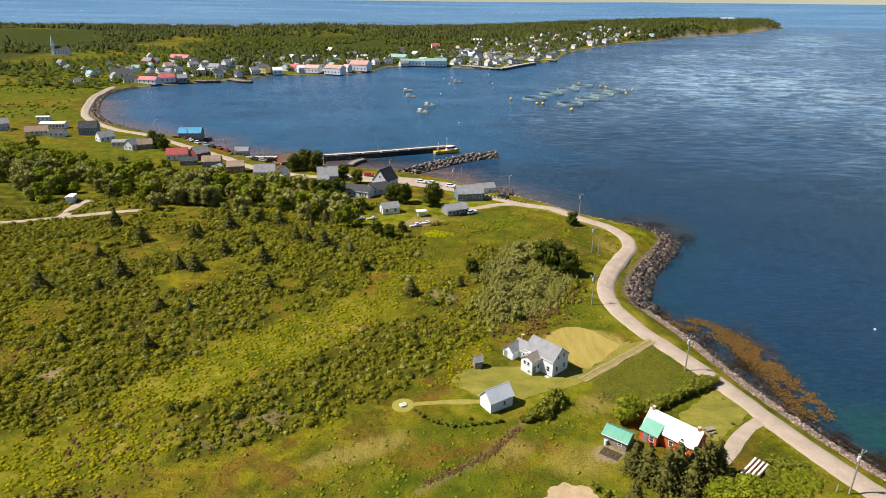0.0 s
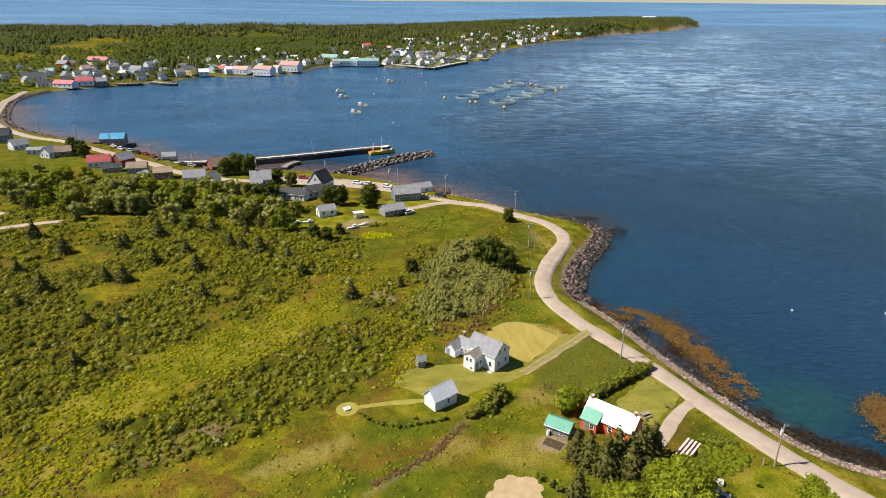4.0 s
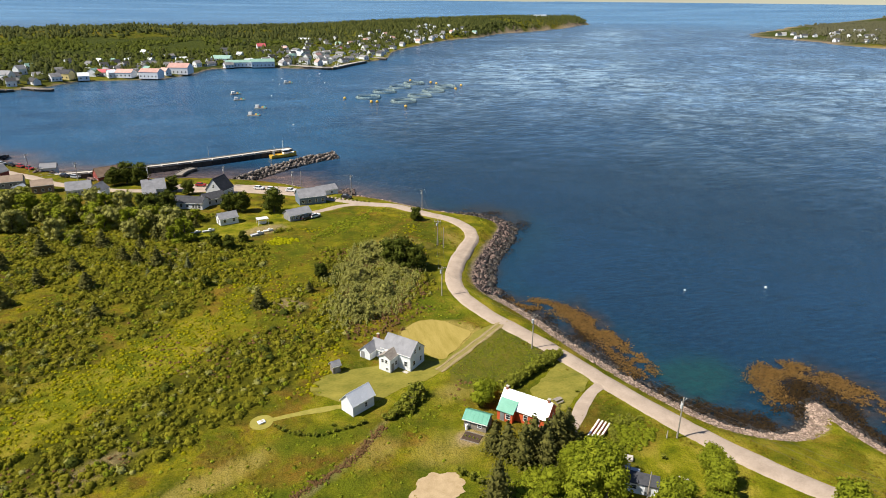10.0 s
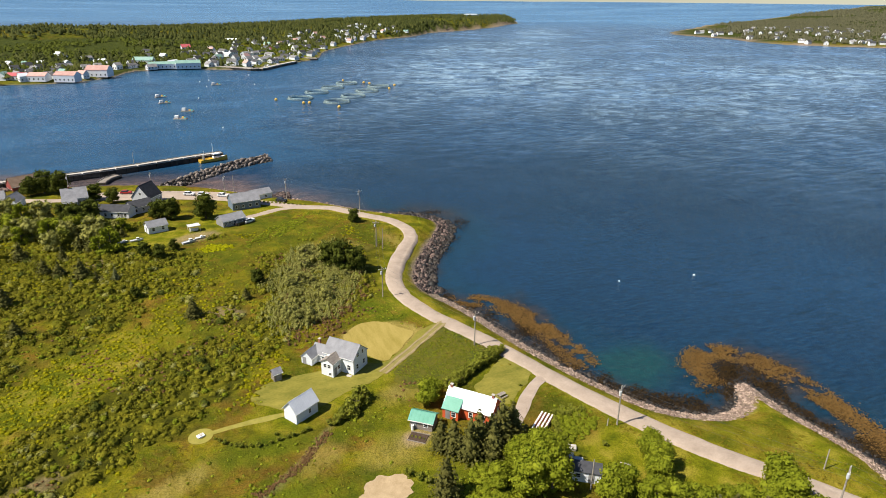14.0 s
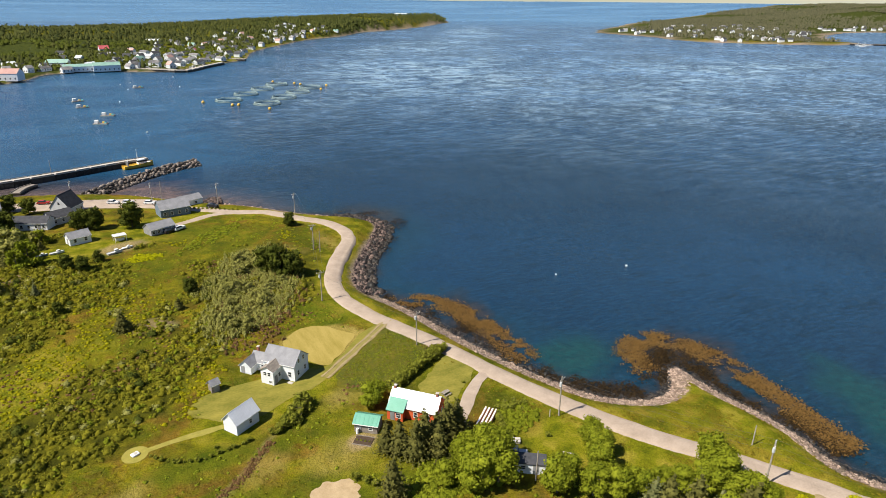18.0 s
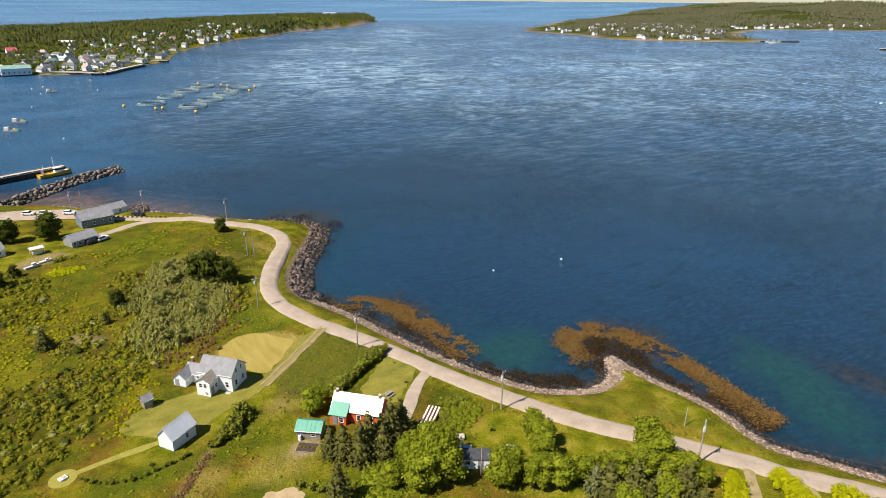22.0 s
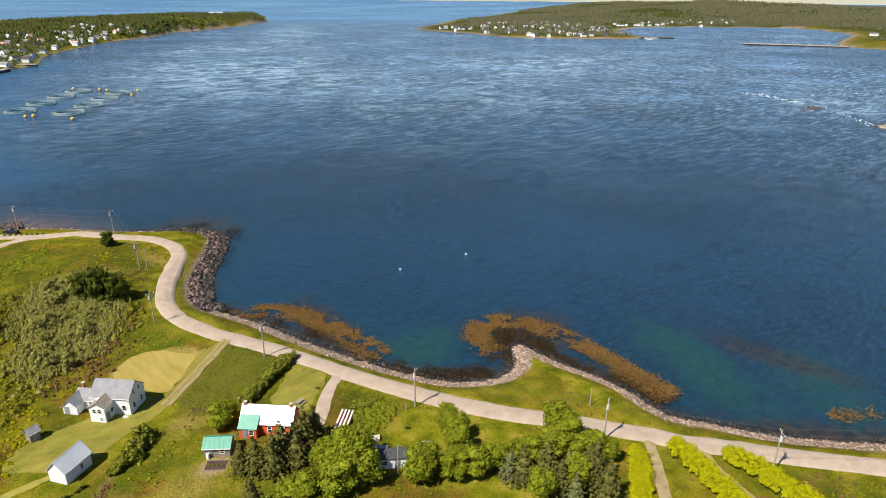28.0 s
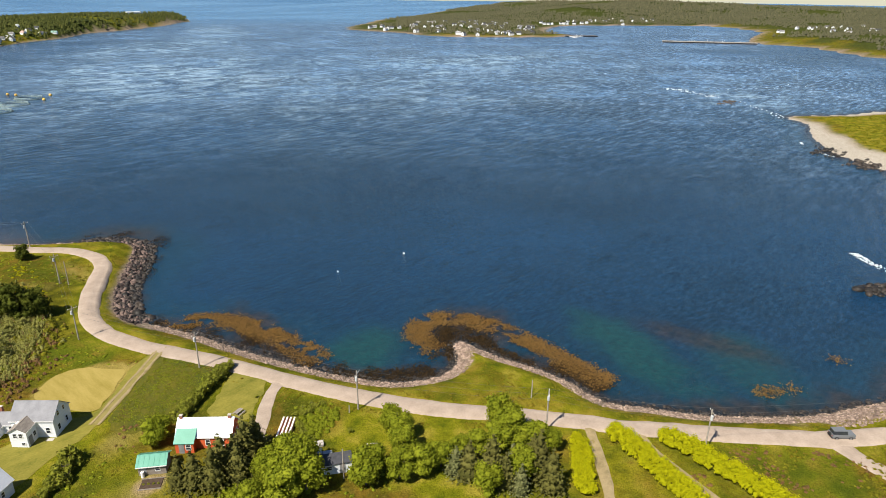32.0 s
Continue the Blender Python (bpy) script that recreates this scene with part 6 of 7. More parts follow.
for x, y, h, lab in ((94.2, 59.5, 4.2, "bare wooden post on the grassy spit"), (65.4, 82.6, 1.6, "short leaning fence post"), (49.2, 186, 7.0, "bare wooden pole beside the road"), (52.5, 68.4, 6.0, "bare pole behind the shed"), (7.5, 263.5, 8.5, "tall pole beside the parked cars"), (-35, 332, 9.0, "lamp pole on the wharf")):
    t = thing("post", lab, "post", x, y, 0, z=max(ground_z(x, y), 0))
    part("shaft", rod((0, 0, -0.2), (0.05 * h * 0.2, 0, h), 0.13, 0.09, 8), POLE_WOOD, t)
    part("cap", rod((0.05 * h * 0.2, 0, h), (0.05 * h * 0.2, 0, h + 0.06), 0.10, 0.08, 8), STEEL, t)


# ---- vehicles ----
def car_paint(name, c):
    return plain(name, tuple(0.85 * v for v in c), c, 2.0, 0.25, 0.0, 0.6)


PAINTS = {"white": car_paint("white_car", (0.75, 0.76, 0.77)), "black": car_paint("black_car", (0.02, 0.021, 0.024)), "red": car_paint("red_car", (0.42, 0.035, 0.03)), "grey": car_paint("grey_car", (0.16, 0.17, 0.18)), "silver": car_paint("silver_car", (0.42, 0.43, 0.45))}


def car(x, y, rot, paint, label, tall=False, l=4.4):
    t = thing("car", label, "car", x, y, rot, z=max(ground_z(x, y), 0) + 0.10)
    w, h = 1.8, 0.75 if not tall else 0.85
    bm = solid([(sx * l / 2 * k, sy * w / 2 * (0.94 if k < 1 else 1), z) for z, k in ((0.28, 0.97), (0.62, 1.0), (0.28 + h, 0.98)) for sx, sy in ((-1, -1), (1, -1), (1, 1), (-1, 1))],
               [(0, 3, 2, 1), (0, 1, 5, 4), (1, 2, 6, 5), (2, 3, 7, 6), (3, 0, 4, 7), (4, 5, 9, 8), (5, 6, 10, 9), (6, 7, 11, 10), (7, 4, 8, 11), (8, 9, 10, 11)])
    bmesh.ops.bevel(bm, geom=bm.edges[:], offset=0.07, segments=2, affect="EDGES")
    hull = part("body", bm, PAINTS[paint], t)
    z0, z1 = 0.28 + h - 0.03, 0.28 + h + (0.52 if not tall else 0.66)
    f0, f1, b0, b1 = (0.22 * l, 0.08 * l, -0.42 * l, -0.34 * l) if not tall else (0.16 * l, 0.12 * l, -0.47 * l, -0.46 * l)
    cab = solid([(b0, -0.82, z0), (f0, -0.82, z0), (f0, 0.82, z0), (b0, 0.82, z0), (b1, -0.68, z1), (f1, -0.68, z1), (f1, 0.68, z1), (b1, 0.68, z1)], [(0, 3, 2, 1), (0, 1, 5, 4), (1, 2, 6, 5), (2, 3, 7, 6), (3, 0, 4, 7), (4, 5, 6, 7)])
    bmesh.ops.bevel(cab, geom=cab.edges[:], offset=0.05, segments=1, affect="EDGES")
    part("windows", cab, GLASS, t)
    roof_ = box(abs(f1 - b1) + 0.04, 1.38, 0.05, ((f1 + b1) / 2, 0, z1 - 0.01), 0.02)
    part("roof", roof_, PAINTS[paint], t)
    for sx in (-0.31, 0.31):
        for sy in (-1, 1):
            wh = part("wheel", rod((sx * l, sy * (w / 2 - 0.2), 0.33), (sx * l, sy * (w / 2 + 0.01), 0.33), 0.33 if not tall else 0.38, sides=14), BLACK_RUBBER, t)
            part("rim", rod((sx * l, sy * (w / 2 - 0.02), 0.33), (sx * l, sy * (w / 2 + 0.025), 0.33), 0.19, sides=10), STEEL, wh)
    for sy in (-0.6, 0.6):
        part("headlight", box(0.06, 0.32, 0.14, (l / 2 - 0.02, sy, 0.66), 0.02), TRIM, t)
        part("tail_light", box(0.06, 0.26, 0.14, (-l / 2 + 0.02, sy, 0.70), 0.02), PAINTS["red"], t)
    for k in range(2):
        part("bumper", box(0.14, 1.7, 0.2, ((l / 2 - 0.04) * (1 - 2 * k), 0, 0.30), 0.03), BLACK_RUBBER, hull)
    if tall:
        part("spare_wheel", rod((-l / 2 - 0.02, 0, 0.85), (-l / 2 - 0.24, 0, 0.85), 0.36, sides=14), BLACK_RUBBER, t)
    return t


car(123.9, 9.8, -48, "grey", "dark grey jeep on the gravel road", True, 4.3)
car(7.2, 222.6, 35, "black", "black car parked beside the grey shed")
car(10.4, 224.4, 38, "white", "white car parked by the grey shed")
for x, y, r, p in ((-9.8, 268.6, -25, "white"), (-4.6, 266.4, -25, "white"), (3.1, 262.8, -28, "white"), (9.6, 260.0, -30, "black"), (24.6, 248.4, -38, "black"), (-34, 278.5, -12, "red"), (-141.5, 350, -40, "white"), (-135.5, 343.7, -40, "white"), (-129, 338.5, -40, "silver"), (-124, 334.8, -42, "black"), (-119, 331, -42, "red"), (-113.5, 325.7, -42, "red"), (-94, 307.5, -30, "black"), (-89, 304.5, -30, "silver")):
    car(x, y, r, p, p + " car parked beside the shore road")
car(-49.5, 256.5, 20, "red", "red pickup parked in a yard", True, 4.8)
car(52.6, 75.2, -35, "silver", "old silver pickup half hidden by trees", True, 4.6)
car(46.2, 88.6, -50, "red", "dark red car beside the red house")


# ---- harbour ----
def deck(name, label, line, width, top, thick, step, mat, post):
    """A pier: a deck in bays, kerb timbers, and rows of piles that stand in the water."""
    ln = spline(line, step)
    t = thing(name, label, "wharf", ln[0][0], ln[0][1], 0, z=0)
    inv = t.matrix_basis.inverted()
    for a, b in zip(ln[:-1], ln[1:]):
        m = Vector(((a[0] + b[0]) / 2, (a[1] + b[1]) / 2, top - thick))
        rot = math.degrees(math.atan2(b[1] - a[1], b[0] - a[0]))
        d = float(np.hypot(*(b - a)))
        part("deck", box(d - 0.04, width, thick, (0, 0, 0), 0.03), mat, t, at=inv @ pose(*m, 0, 0, rot))
        for s in (-1, 1):
            part("kerb", box(d * 0.92, 0.3, 0.35, (0, s * (width / 2 - 0.2), thick), 0.03), OLD_WOOD, t, at=inv @ pose(*m, 0, 0, rot))
            part("pile", rod((0, s * (width / 2 - 0.3), -top - 1), (0, s * (width / 2 - 0.3), thick * 0.5), post, sides=6), WET_ROCK, t, at=inv @ pose(*m, 0, 0, rot))
        part("crib", box(d * 0.98, width * 0.86, top - thick + 0.8, (0, 0, -top + thick - 0.8), 0.02), WET_ROCK, t, at=inv @ pose(*m, 0, 0, rot))
    return t


deck("wharf", "long concrete wharf on dark timber cribs", [(-106, 312), (-99, 315), (-71, 319), (-43.4, 328), (-26, 335.2), (-8, 343.2), (6, 348)], 4.4, 2.8, 0.4, 6.5, CONCRETE, 0.25)
deck("quay", "long harbour quay of the far town", [(9, 833), (30, 816), (50, 798), (66, 786), (92, 828), (118, 868)], 7.0, 2.6, 0.6, 12.0, CONCRETE, 0.4)
deck("quay", "short harbour quay with moored boats", [(120, 978), (128, 945), (136, 920), (154, 908)], 7.0, 2.6, 0.6, 12.0, CONCRETE, 0.4)
deck("quay", "low timber quay at the far shore", [(-246, 640), (-234, 636), (-222, 641)], 6.0, 2.0, 0.5, 8.0, OLD_WOOD, 0.35)
deck("quay", "dark timber landing at the far shore", [(-218, 655), (-203, 641), (-190, 637)], 6.0, 2.0, 0.5, 8.0, OLD_WOOD, 0.35)
deck("quay", "long breakwater quay on the distant shore", [(1359, 613), (1400, 540), (1451, 449)], 12.0, 3.0, 0.8, 30.0, CONCRETE, 0.5)
deck("quay", "low rubble breakwater on the far point", [(1375, 862), (1410, 840), (1442, 816)], 9.0, 2.4, 0.8, 18.0, DARK_BOULDER, 0.5)
deck("landing", "small timber landing beside the wharf", [(-47, 309), (-45, 316), (-41, 321)], 4.0, 1.2, 0.4, 4.0, OLD_WOOD, 0.2)

BOAT_YELLOW = plain("ochre_hull", (0.46, 0.27, 0.03), (0.62, 0.40, 0.06), 1.5, 0.4)
BOAT_BLUE = plain("blue_hull", (0.04, 0.10, 0.22), (0.08, 0.17, 0.32), 1.5, 0.4)


def hull_bm(l, w, h):
    """A boat's hull: pointed bow, full stern, sheer that rises forward."""
    bm, rings = bmesh.new(), []
    for k in range(9):
        s = k / 8
        half = w / 2 * (1 - max(0, s - 0.45) ** 2 / 0.3025) ** 0.8 if s < 1 else 0.03
        x, top = -l / 2 + l * s, h * (0.82 + 0.35 * s * s)
        rings.append([bm.verts.new(p) for p in ((x, -half, top), (x, -half * 0.92, 0.25 * h), (x, -half * 0.5, -0.15 * h), (x, half * 0.5, -0.15 * h), (x, half * 0.92, 0.25 * h), (x, half, top), (x, half * 0.9, top - 0.25 * h), (x, -half * 0.9, top - 0.25 * h))])
    for a, b in zip(rings[:-1], rings[1:]):
        for i in range(8):
            bm.faces.new((a[i], a[(i + 1) % 8], b[(i + 1) % 8], b[i]))
    bm.faces.new(rings[0]), bm.faces.new(rings[-1][::-1])
    bmesh.ops.recalc_face_normals(bm, faces=bm.faces[:])
    return bm


def boat(x, y, rot, l, label, hull=None, mast=True, group="", z=0.0):
    t = thing("fishing_boat", label, "boat", x, y, rot, z=z, group=group)
    part("hull", hull_bm(l, l * 0.30, l * 0.14), hull or TRIM, t)
    cabin_ = part("wheelhouse", box(l * 0.24, l * 0.18, l * 0.17, (l * 0.10, 0, l * 0.10), 0.08), TRIM, t)
    part("windows", box(l * 0.245, l * 0.185, l * 0.05, (l * 0.10, 0, l * 0.19), 0.01), GLASS, cabin_)
    part("foredeck", box(l * 0.22, l * 0.14, 0.12, (l * 0.30, 0, l * 0.135), 0.03), TRIM, t)
    if mast:
        part("mast", rod((0, 0, l * 0.1), (0, 0, l * 0.62), 0.20, 0.10, 6), TRIM, t)
        part("mast", rod((-l * 0.33, 0, l * 0.1), (-l * 0.33, 0, l * 0.42), 0.16, 0.08, 6), TRIM, t)
        part("boom", rod((0, 0, l * 0.28), (-l * 0.32, 0, l * 0.36), 0.06, 0.04, 6), STEEL, t)
        part("gantry", box(0.25, l * 0.22, l * 0.16, (-l * 0.36, 0, l * 0.1), 0.03), STEEL, t)
    return t


boat(1.5, 341.0, 20, 14.5, "ochre hulled fishing boat with a white wheelhouse at the wharf", BOAT_YELLOW)
r_ = np.random.RandomState(8)
QUAYSIDE = boat(60, 822, 40, 11.0, "white fishing boat moored in the town harbour", group="moored boats")
for j in range(17):
    x, y = 26 + 66 * r_.rand(), 818 + 50 * r_.rand()
    copy_thing(QUAYSIDE, pose(x, y + 0.55 * (x - 40) * 0.4, 0, 0, 0, 40 + r_.uniform(-12, 12)))
for j in range(9):
    s = r_.rand()
    copy_thing(QUAYSIDE, pose(1390 + 60 * s, 575 - 100 * s, 0, 0, 0, r_.uniform(-20, 20) - 60))
for j in range(7):
    copy_thing(QUAYSIDE, pose(1330 + 90 * r_.rand(), 810 + 40 * r_.rand(), 0, 0, 0, r_.uniform(0, 180)))


def ring_bm(r, tube, z, n=40):
    """A floating pipe bent to a ring."""
    a, b = np.meshgrid(np.arange(n) * 2 * math.pi / n, np.arange(6) * math.pi / 3, indexing="ij")
    v = np.stack([(r + tube * np.cos(b)) * np.cos(a), (r + tube * np.cos(b)) * np.sin(a), z + tube * np.sin(b)], 2).reshape(-1, 3)
    i, j = np.meshgrid(np.arange(n), np.arange(6), indexing="ij")
    f = np.stack([i * 6 + j, ((i + 1) % n) * 6 + j, ((i + 1) % n) * 6 + (j + 1) % 6, i * 6 + (j + 1) % 6], 2).reshape(-1, 4)
    return mesh_of("ring", v, f)


NET = plain("net_teal", (0.26, 0.36, 0.35), (0.46, 0.56, 0.54), 1.0, 0.8)
PIPE = plain("black_pipe", (0.08, 0.12, 0.12), (0.20, 0.26, 0.26), 1.0, 0.6)
cage = thing("fish_cage", "round floating fish cage with a railing and net", "fish cage", 76.8, 549.6, 0, z=0, group="fish cages")
part("outer_float", ring_bm(10.8, 0.32, 0.15), PIPE, cage)
part("inner_float", ring_bm(9.8, 0.32, 0.15), PIPE, cage)
part("handrail", ring_bm(9.9, 0.17, 1.5), NET, cage)
part("net_rope", ring_bm(9.9, 0.12, 0.9), NET, cage)
for j in range(22):
    a = j * 2 * math.pi / 22
    part("stanchion", rod((9.8 * math.cos(a), 9.8 * math.sin(a), 0.2), (9.9 * math.cos(a), 9.9 * math.sin(a), 2.6 if j % 2 else 1.6), 0.18, 0.14, 5), PIPE if j % 2 else NET, cage)
for x, y in ((96.3, 582), (116, 610), (135.5, 638), (102.2, 521.6), (122, 549.4), (141, 577.5), (159.5, 606)):
    copy_thing(cage, pose(x, y, 0, 0, 0, x))
ORANGE = plain("orange_yellow_buoy", (0.62, 0.34, 0.05), (0.80, 0.52, 0.14), 1.5, 0.5)
buoy = None
for x, y in ((56.2, 544.5), (75.1, 520.7), (79.8, 520.3), (136.3, 659.2), (153.2, 639.2), (156.8, 629.9), (177.1, 610.9), (98.0, 492.4), (165, 587)):
    if buoy is None:
        buoy = thing("buoy", "large pale orange mooring buoy at the fish farm", "buoy", x, y, 0, z=0, group="mooring buoys")
        bm = bmesh.new()
        bmesh.ops.create_uvsphere(bm, u_segments=12, v_segments=8, radius=1.25, matrix=Matrix.Translation((0, 0, 0.75)))
        part("float", bm, ORANGE, buoy)
        part("eye", rod((0, 0, 1.9), (0, 0, 2.3), 0.16, 0.1, 8), STEEL, buoy)
    else:
        copy_thing(buoy, pose(x, y, 0, 0, 0, x))
first = None
for x, y, s in ((136.3, 140.5, 0.8), (111.6, 144.4, 0.8), (9.9, 433, 1.6), (-3.5, 574, 1.6), (-1.4, 691, 1.6), (4.4, 652, 1.6), (7.7, 702, 1.6), (49.8, 740, 1.6), (48.5, 656, 1.6)):
    if first is None:
        first = thing("mooring_float", "small white mooring float on the water", "buoy", x, y, 0, z=0, group="mooring floats")
        bm = bmesh.new()
        bmesh.ops.create_uvsphere(bm, u_segments=10, v_segments=7, radius=0.36, matrix=Matrix.Translation((0, 0, 0.16)))
        part("float", bm, TRIM, first)
        part("shackle", rod((0, 0, 0.48), (0, 0, 0.62), 0.05, sides=6), STEEL, first)
    else:
        ob = copy_thing(first, Matrix())
        ob.matrix_basis = Matrix.LocRotScale((x, y, 0), None, (s, s, s))
for x, y, rot in ((-33.6, 590, 15), (-29.2, 554, 10), (-12, 508, -12), (-16.3, 475.5, -15), (13.1, 662, 8)):
    t = thing("work_raft", "low timber work raft with gear and a cabin", "raft", x, y, rot, z=0, group="work rafts")
    part("platform", box(9.0, 4.0, 0.7, (0, 0, -0.1), 0.05), OLD_WOOD, t)
    part("cabin", box(2.4, 2.2, 2.0, (-2.4, 0, 0.6), 0.08), TRIM, t)
    part("crate", box(1.4, 1.2, 1.0, (1.6, 0.6, 0.6), 0.05), ORANGE, t)
    part("crate", box(1.2, 1.2, 0.8, (3.2, -0.6, 0.6), 0.05), TEAL_PAINT, t)
    part("mast", rod((-0.6, 0, 0.6), (-0.6, 0, 4.0), 0.08, 0.05, 6), STEEL, t)
    for s in (-1, 1):
        part("float", rod((-4.4, s * 1.7, 0), (4.4, s * 1.7, 0), 0.4, sides=8), PIPE, t)

# ---- yards ----
WRAP = plain("white_wrap", (0.66, 0.62, 0.58), (0.82, 0.79, 0.75), 0.8, 0.5, bump=0.3)
CUT_WOOD = plain("cut_wood", (0.30, 0.12, 0.07), (0.46, 0.24, 0.15), 0.3, 0.9, bump=0.6, random=0.4)
for j in range(4):
    for k2 in range(2):
        x, y = 51.7 + 0.46 * j + 2.35 * k2, 86.4 - 0.52 * j + 2.2 * k2
        t = thing("wood_stack", "long firewood stack under a white tarp", "wood stack", x, y, 43, group="wood stacks")
        part("logs", box(3.1, 0.46, 1.1, (0, 0, -0.35), 0.06), CUT_WOOD, t, "reddish split logs")
        bm = solid([(-1.55, -0.25, 0.64), (1.55, -0.25, 0.64), (1.55, 0.25, 0.64), (-1.55, 0.25, 0.64), (-1.5, -0.12, 0.82), (1.5, -0.12, 0.82), (1.5, 0.12, 0.82), (-1.5, 0.12, 0.82)], [(0, 3, 2, 1), (0, 1, 5, 4), (1, 2, 6, 5), (2, 3, 7, 6), (3, 0, 4, 7), (4, 5, 6, 7)])
        bmesh.ops.bevel(bm, geom=bm.edges[:], offset=0.04, segments=1, affect="EDGES")
        part("tarp", bm, WRAP, t, "wrinkled white tarp")
for x, y, rot, lab in ((54.9, 78.8, -30, "low grey pallet pile on the lawn"), (61.2, 71.3, -40, "small grey stone slab pile on grass")):
    t = thing("pallet_pile", lab, "pile", x, y, rot)
    for j in range(3):
        part("pallet", box(1.9, 1.3, 0.16, (0.06 * j, -0.05 * j, 0.22 * j), 0.03), CONCRETE, t)
        part("board", box(1.8, 0.12, 0.06, (0, 0.4 - 0.3 * j, 0.22 * j + 0.16), 0.01), OLD_WOOD, t)
table = thing("picnic_table", "weathered picnic table on the red house lawn", "table", 50.2, 97.6, 20)
part("tabletop", box(1.8, 0.8, 0.06, (0, 0, 0.72), 0.01), OLD_WOOD, table)
for s in (-1, 1):
    part("bench", box(1.8, 0.28, 0.05, (0, 0.75 * s, 0.42), 0.01), OLD_WOOD, table)
    part("leg", rod((0.7 * s, -0.7, 0), (0.7 * s, 0.25, 0.72), 0.05, sides=5), OLD_WOOD, table)
    part("leg", rod((0.7 * s, 0.7, 0), (0.7 * s, -0.25, 0.72), 0.05, sides=5), OLD_WOOD, table)
bed = thing("vegetable_bed", "dark dug vegetable bed with green rows", "garden bed", 29.8, 90.2, -38)
part("soil", box(3.4, 2.4, 0.22, (0, 0, -0.1), 0.06), plain("dark_soil", (0.04, 0.025, 0.015), (0.09, 0.06, 0.04), 0.5, 0.95, bump=0.6), bed)
for s in (-1, 1):
    part("edging", box(3.6, 0.1, 0.2, (0, 1.25 * s, 0), 0.01), OLD_WOOD, bed)
for j in range(4):
    plant("shrub", 28.8 + 0.62 * j, 90.9 - 0.5 * j, 0.24, j, group="plants in the vegetable bed")
shelter = thing("shelter", "open white garden shelter on posts", "shelter", -8.0, 219.4, 15)
part("roof", box(4.0, 3.0, 0.2, (0, 0, 1.9), 0.04), PALE_GREY, shelter)
for sx in (-1, 1):
    for sy in (-1, 1):
        part("post", box(0.14, 0.14, 1.95, (1.7 * sx, 1.2 * sy, 0)), TRIM, shelter)
part("counter", box(2.6, 0.6, 0.9, (0, 0, 0), 0.03), TRIM, shelter)
for x, y, rot, l, mat in ((-9.5, 206.8, 25, 4.6, PALE_GREY), (-6.0, 210.4, 20, 3.4, TRIM), (-33.5, 213.2, -30, 5.0, PALE_GREY), (-29.5, 212.6, 10, 3.6, BLUE_PAINT), (-25.5, 214.0, 15, 4.0, PALE_GREY)):
    boat(x, y, rot, l, "small laid up boat on the grass", mat, False, z=ground_z(x, y) + 0.15)
for j in range(12):
    s = j / 11
    plant("shrub", 16.5 + 16 * s, 250.2 - 9.5 * s, 0.55, j, group="roadside hedge")

# ---- village on the near shore ----
house("shore_house", "slate blue house with a grey roof and white trim", 10.2, 245.5, 12, 10.5, 7.0, 3.2, 2.6, BLUE_PAINT, GREY_ROOF, rows_of("se", 10.5, 7.0, 0.9), [("s", -3, 0)], None)
house("barn_shed", "grey shingled shed with a pale roof and a row of windows", 4.3, 224.5, 25, 8.5, 5.2, 2.3, 1.6, GREY_SHINGLE, GREY_ROOF, rows_of("s", 8.5, 5.2, 0.8, 0.9, 0.9, 1.6), [("w", 0, 0)], category="shed")
house("shed", "white shed with a grey pitched roof", -20.0, 223.5, 22, 6.4, 4.2, 2.4, 1.6, WHITE, GREY_ROOF, rows_of("s", 6.4, 4.2, 0.9), [("w", 0, 0)], category="shed")
house("boathouse", "white boathouse with turquoise doors at the waterside", 17.0, 257.0, 22, 8.4, 5.0, 2.6, 1.5, WHITE, GREY_ROOF, [("s", 1.5, 0.9, 0.8, 0.9)], (), None, category="boathouse", z=2.6)
house("gable_house", "pale blue house with a steep black roof", -25.0, 262.0, 60, 8.0, 7.5, 3.2, 4.6, PALE_GREY, DARK_ROOF, rows_of("sw", 8.0, 7.5, 0.9) + [("w", 0, 4.2, 0.9, 1.1)], [("w", 1.5, 0)])
house("long_house", "long white house with a dark roof", -34.5, 247.0, -22, 12.0, 6.0, 2.6, 1.7, WHITE, DARK_ROOF, rows_of("s", 12, 6, 0.8), [("s", 3.5, 0)])
house("long_house", "dark roofed side wing of the long house", -27.0, 251.0, 30, 8.0, 6.0, 2.6, 1.8, PALE_GREY, DARK_ROOF, rows_of("s", 8, 6, 0.8))
house("grey_house", "white house with a broad grey roof", -51.0, 269.5, 12, 8.6, 7.6, 3.0, 3.2, PALE_GREY, GREY_ROOF, rows_of("s", 8.6, 7.6, 0.9), [("s", 1, 0)], -1.5)
house("porch_wing", "low grey roofed front wing of a village house", -52.0, 264.2, 12, 4.8, 4.0, 2.3, 1.3, WHITE, GREY_ROOF, rows_of("s", 4.8, 4.0, 0.8), category="house")
house("red_barn", "dark red waterside barn with a brown roof", -75.5, 302.5, 32, 10.0, 6.5, 3.2, 3.2, DARK_RED, BROWN_PAINT, rows_of("w", 9.5, 6.5, 0.9), (), category="barn")
house("grey_house", "white house with a grey cross gabled roof", -80.0, 275.5, 10, 9.0, 6.0, 2.9, 2.6, WHITE, GREY_ROOF, rows_of("s", 9, 6, 0.9), [("s", 0, 0)])
house("grey_house", "grey roofed cottage with a white gable", -72.0, 272.0, 75, 6.5, 5.0, 2.6, 2.4, WHITE, GREY_ROOF, rows_of("w", 6.5, 5, 0.9))
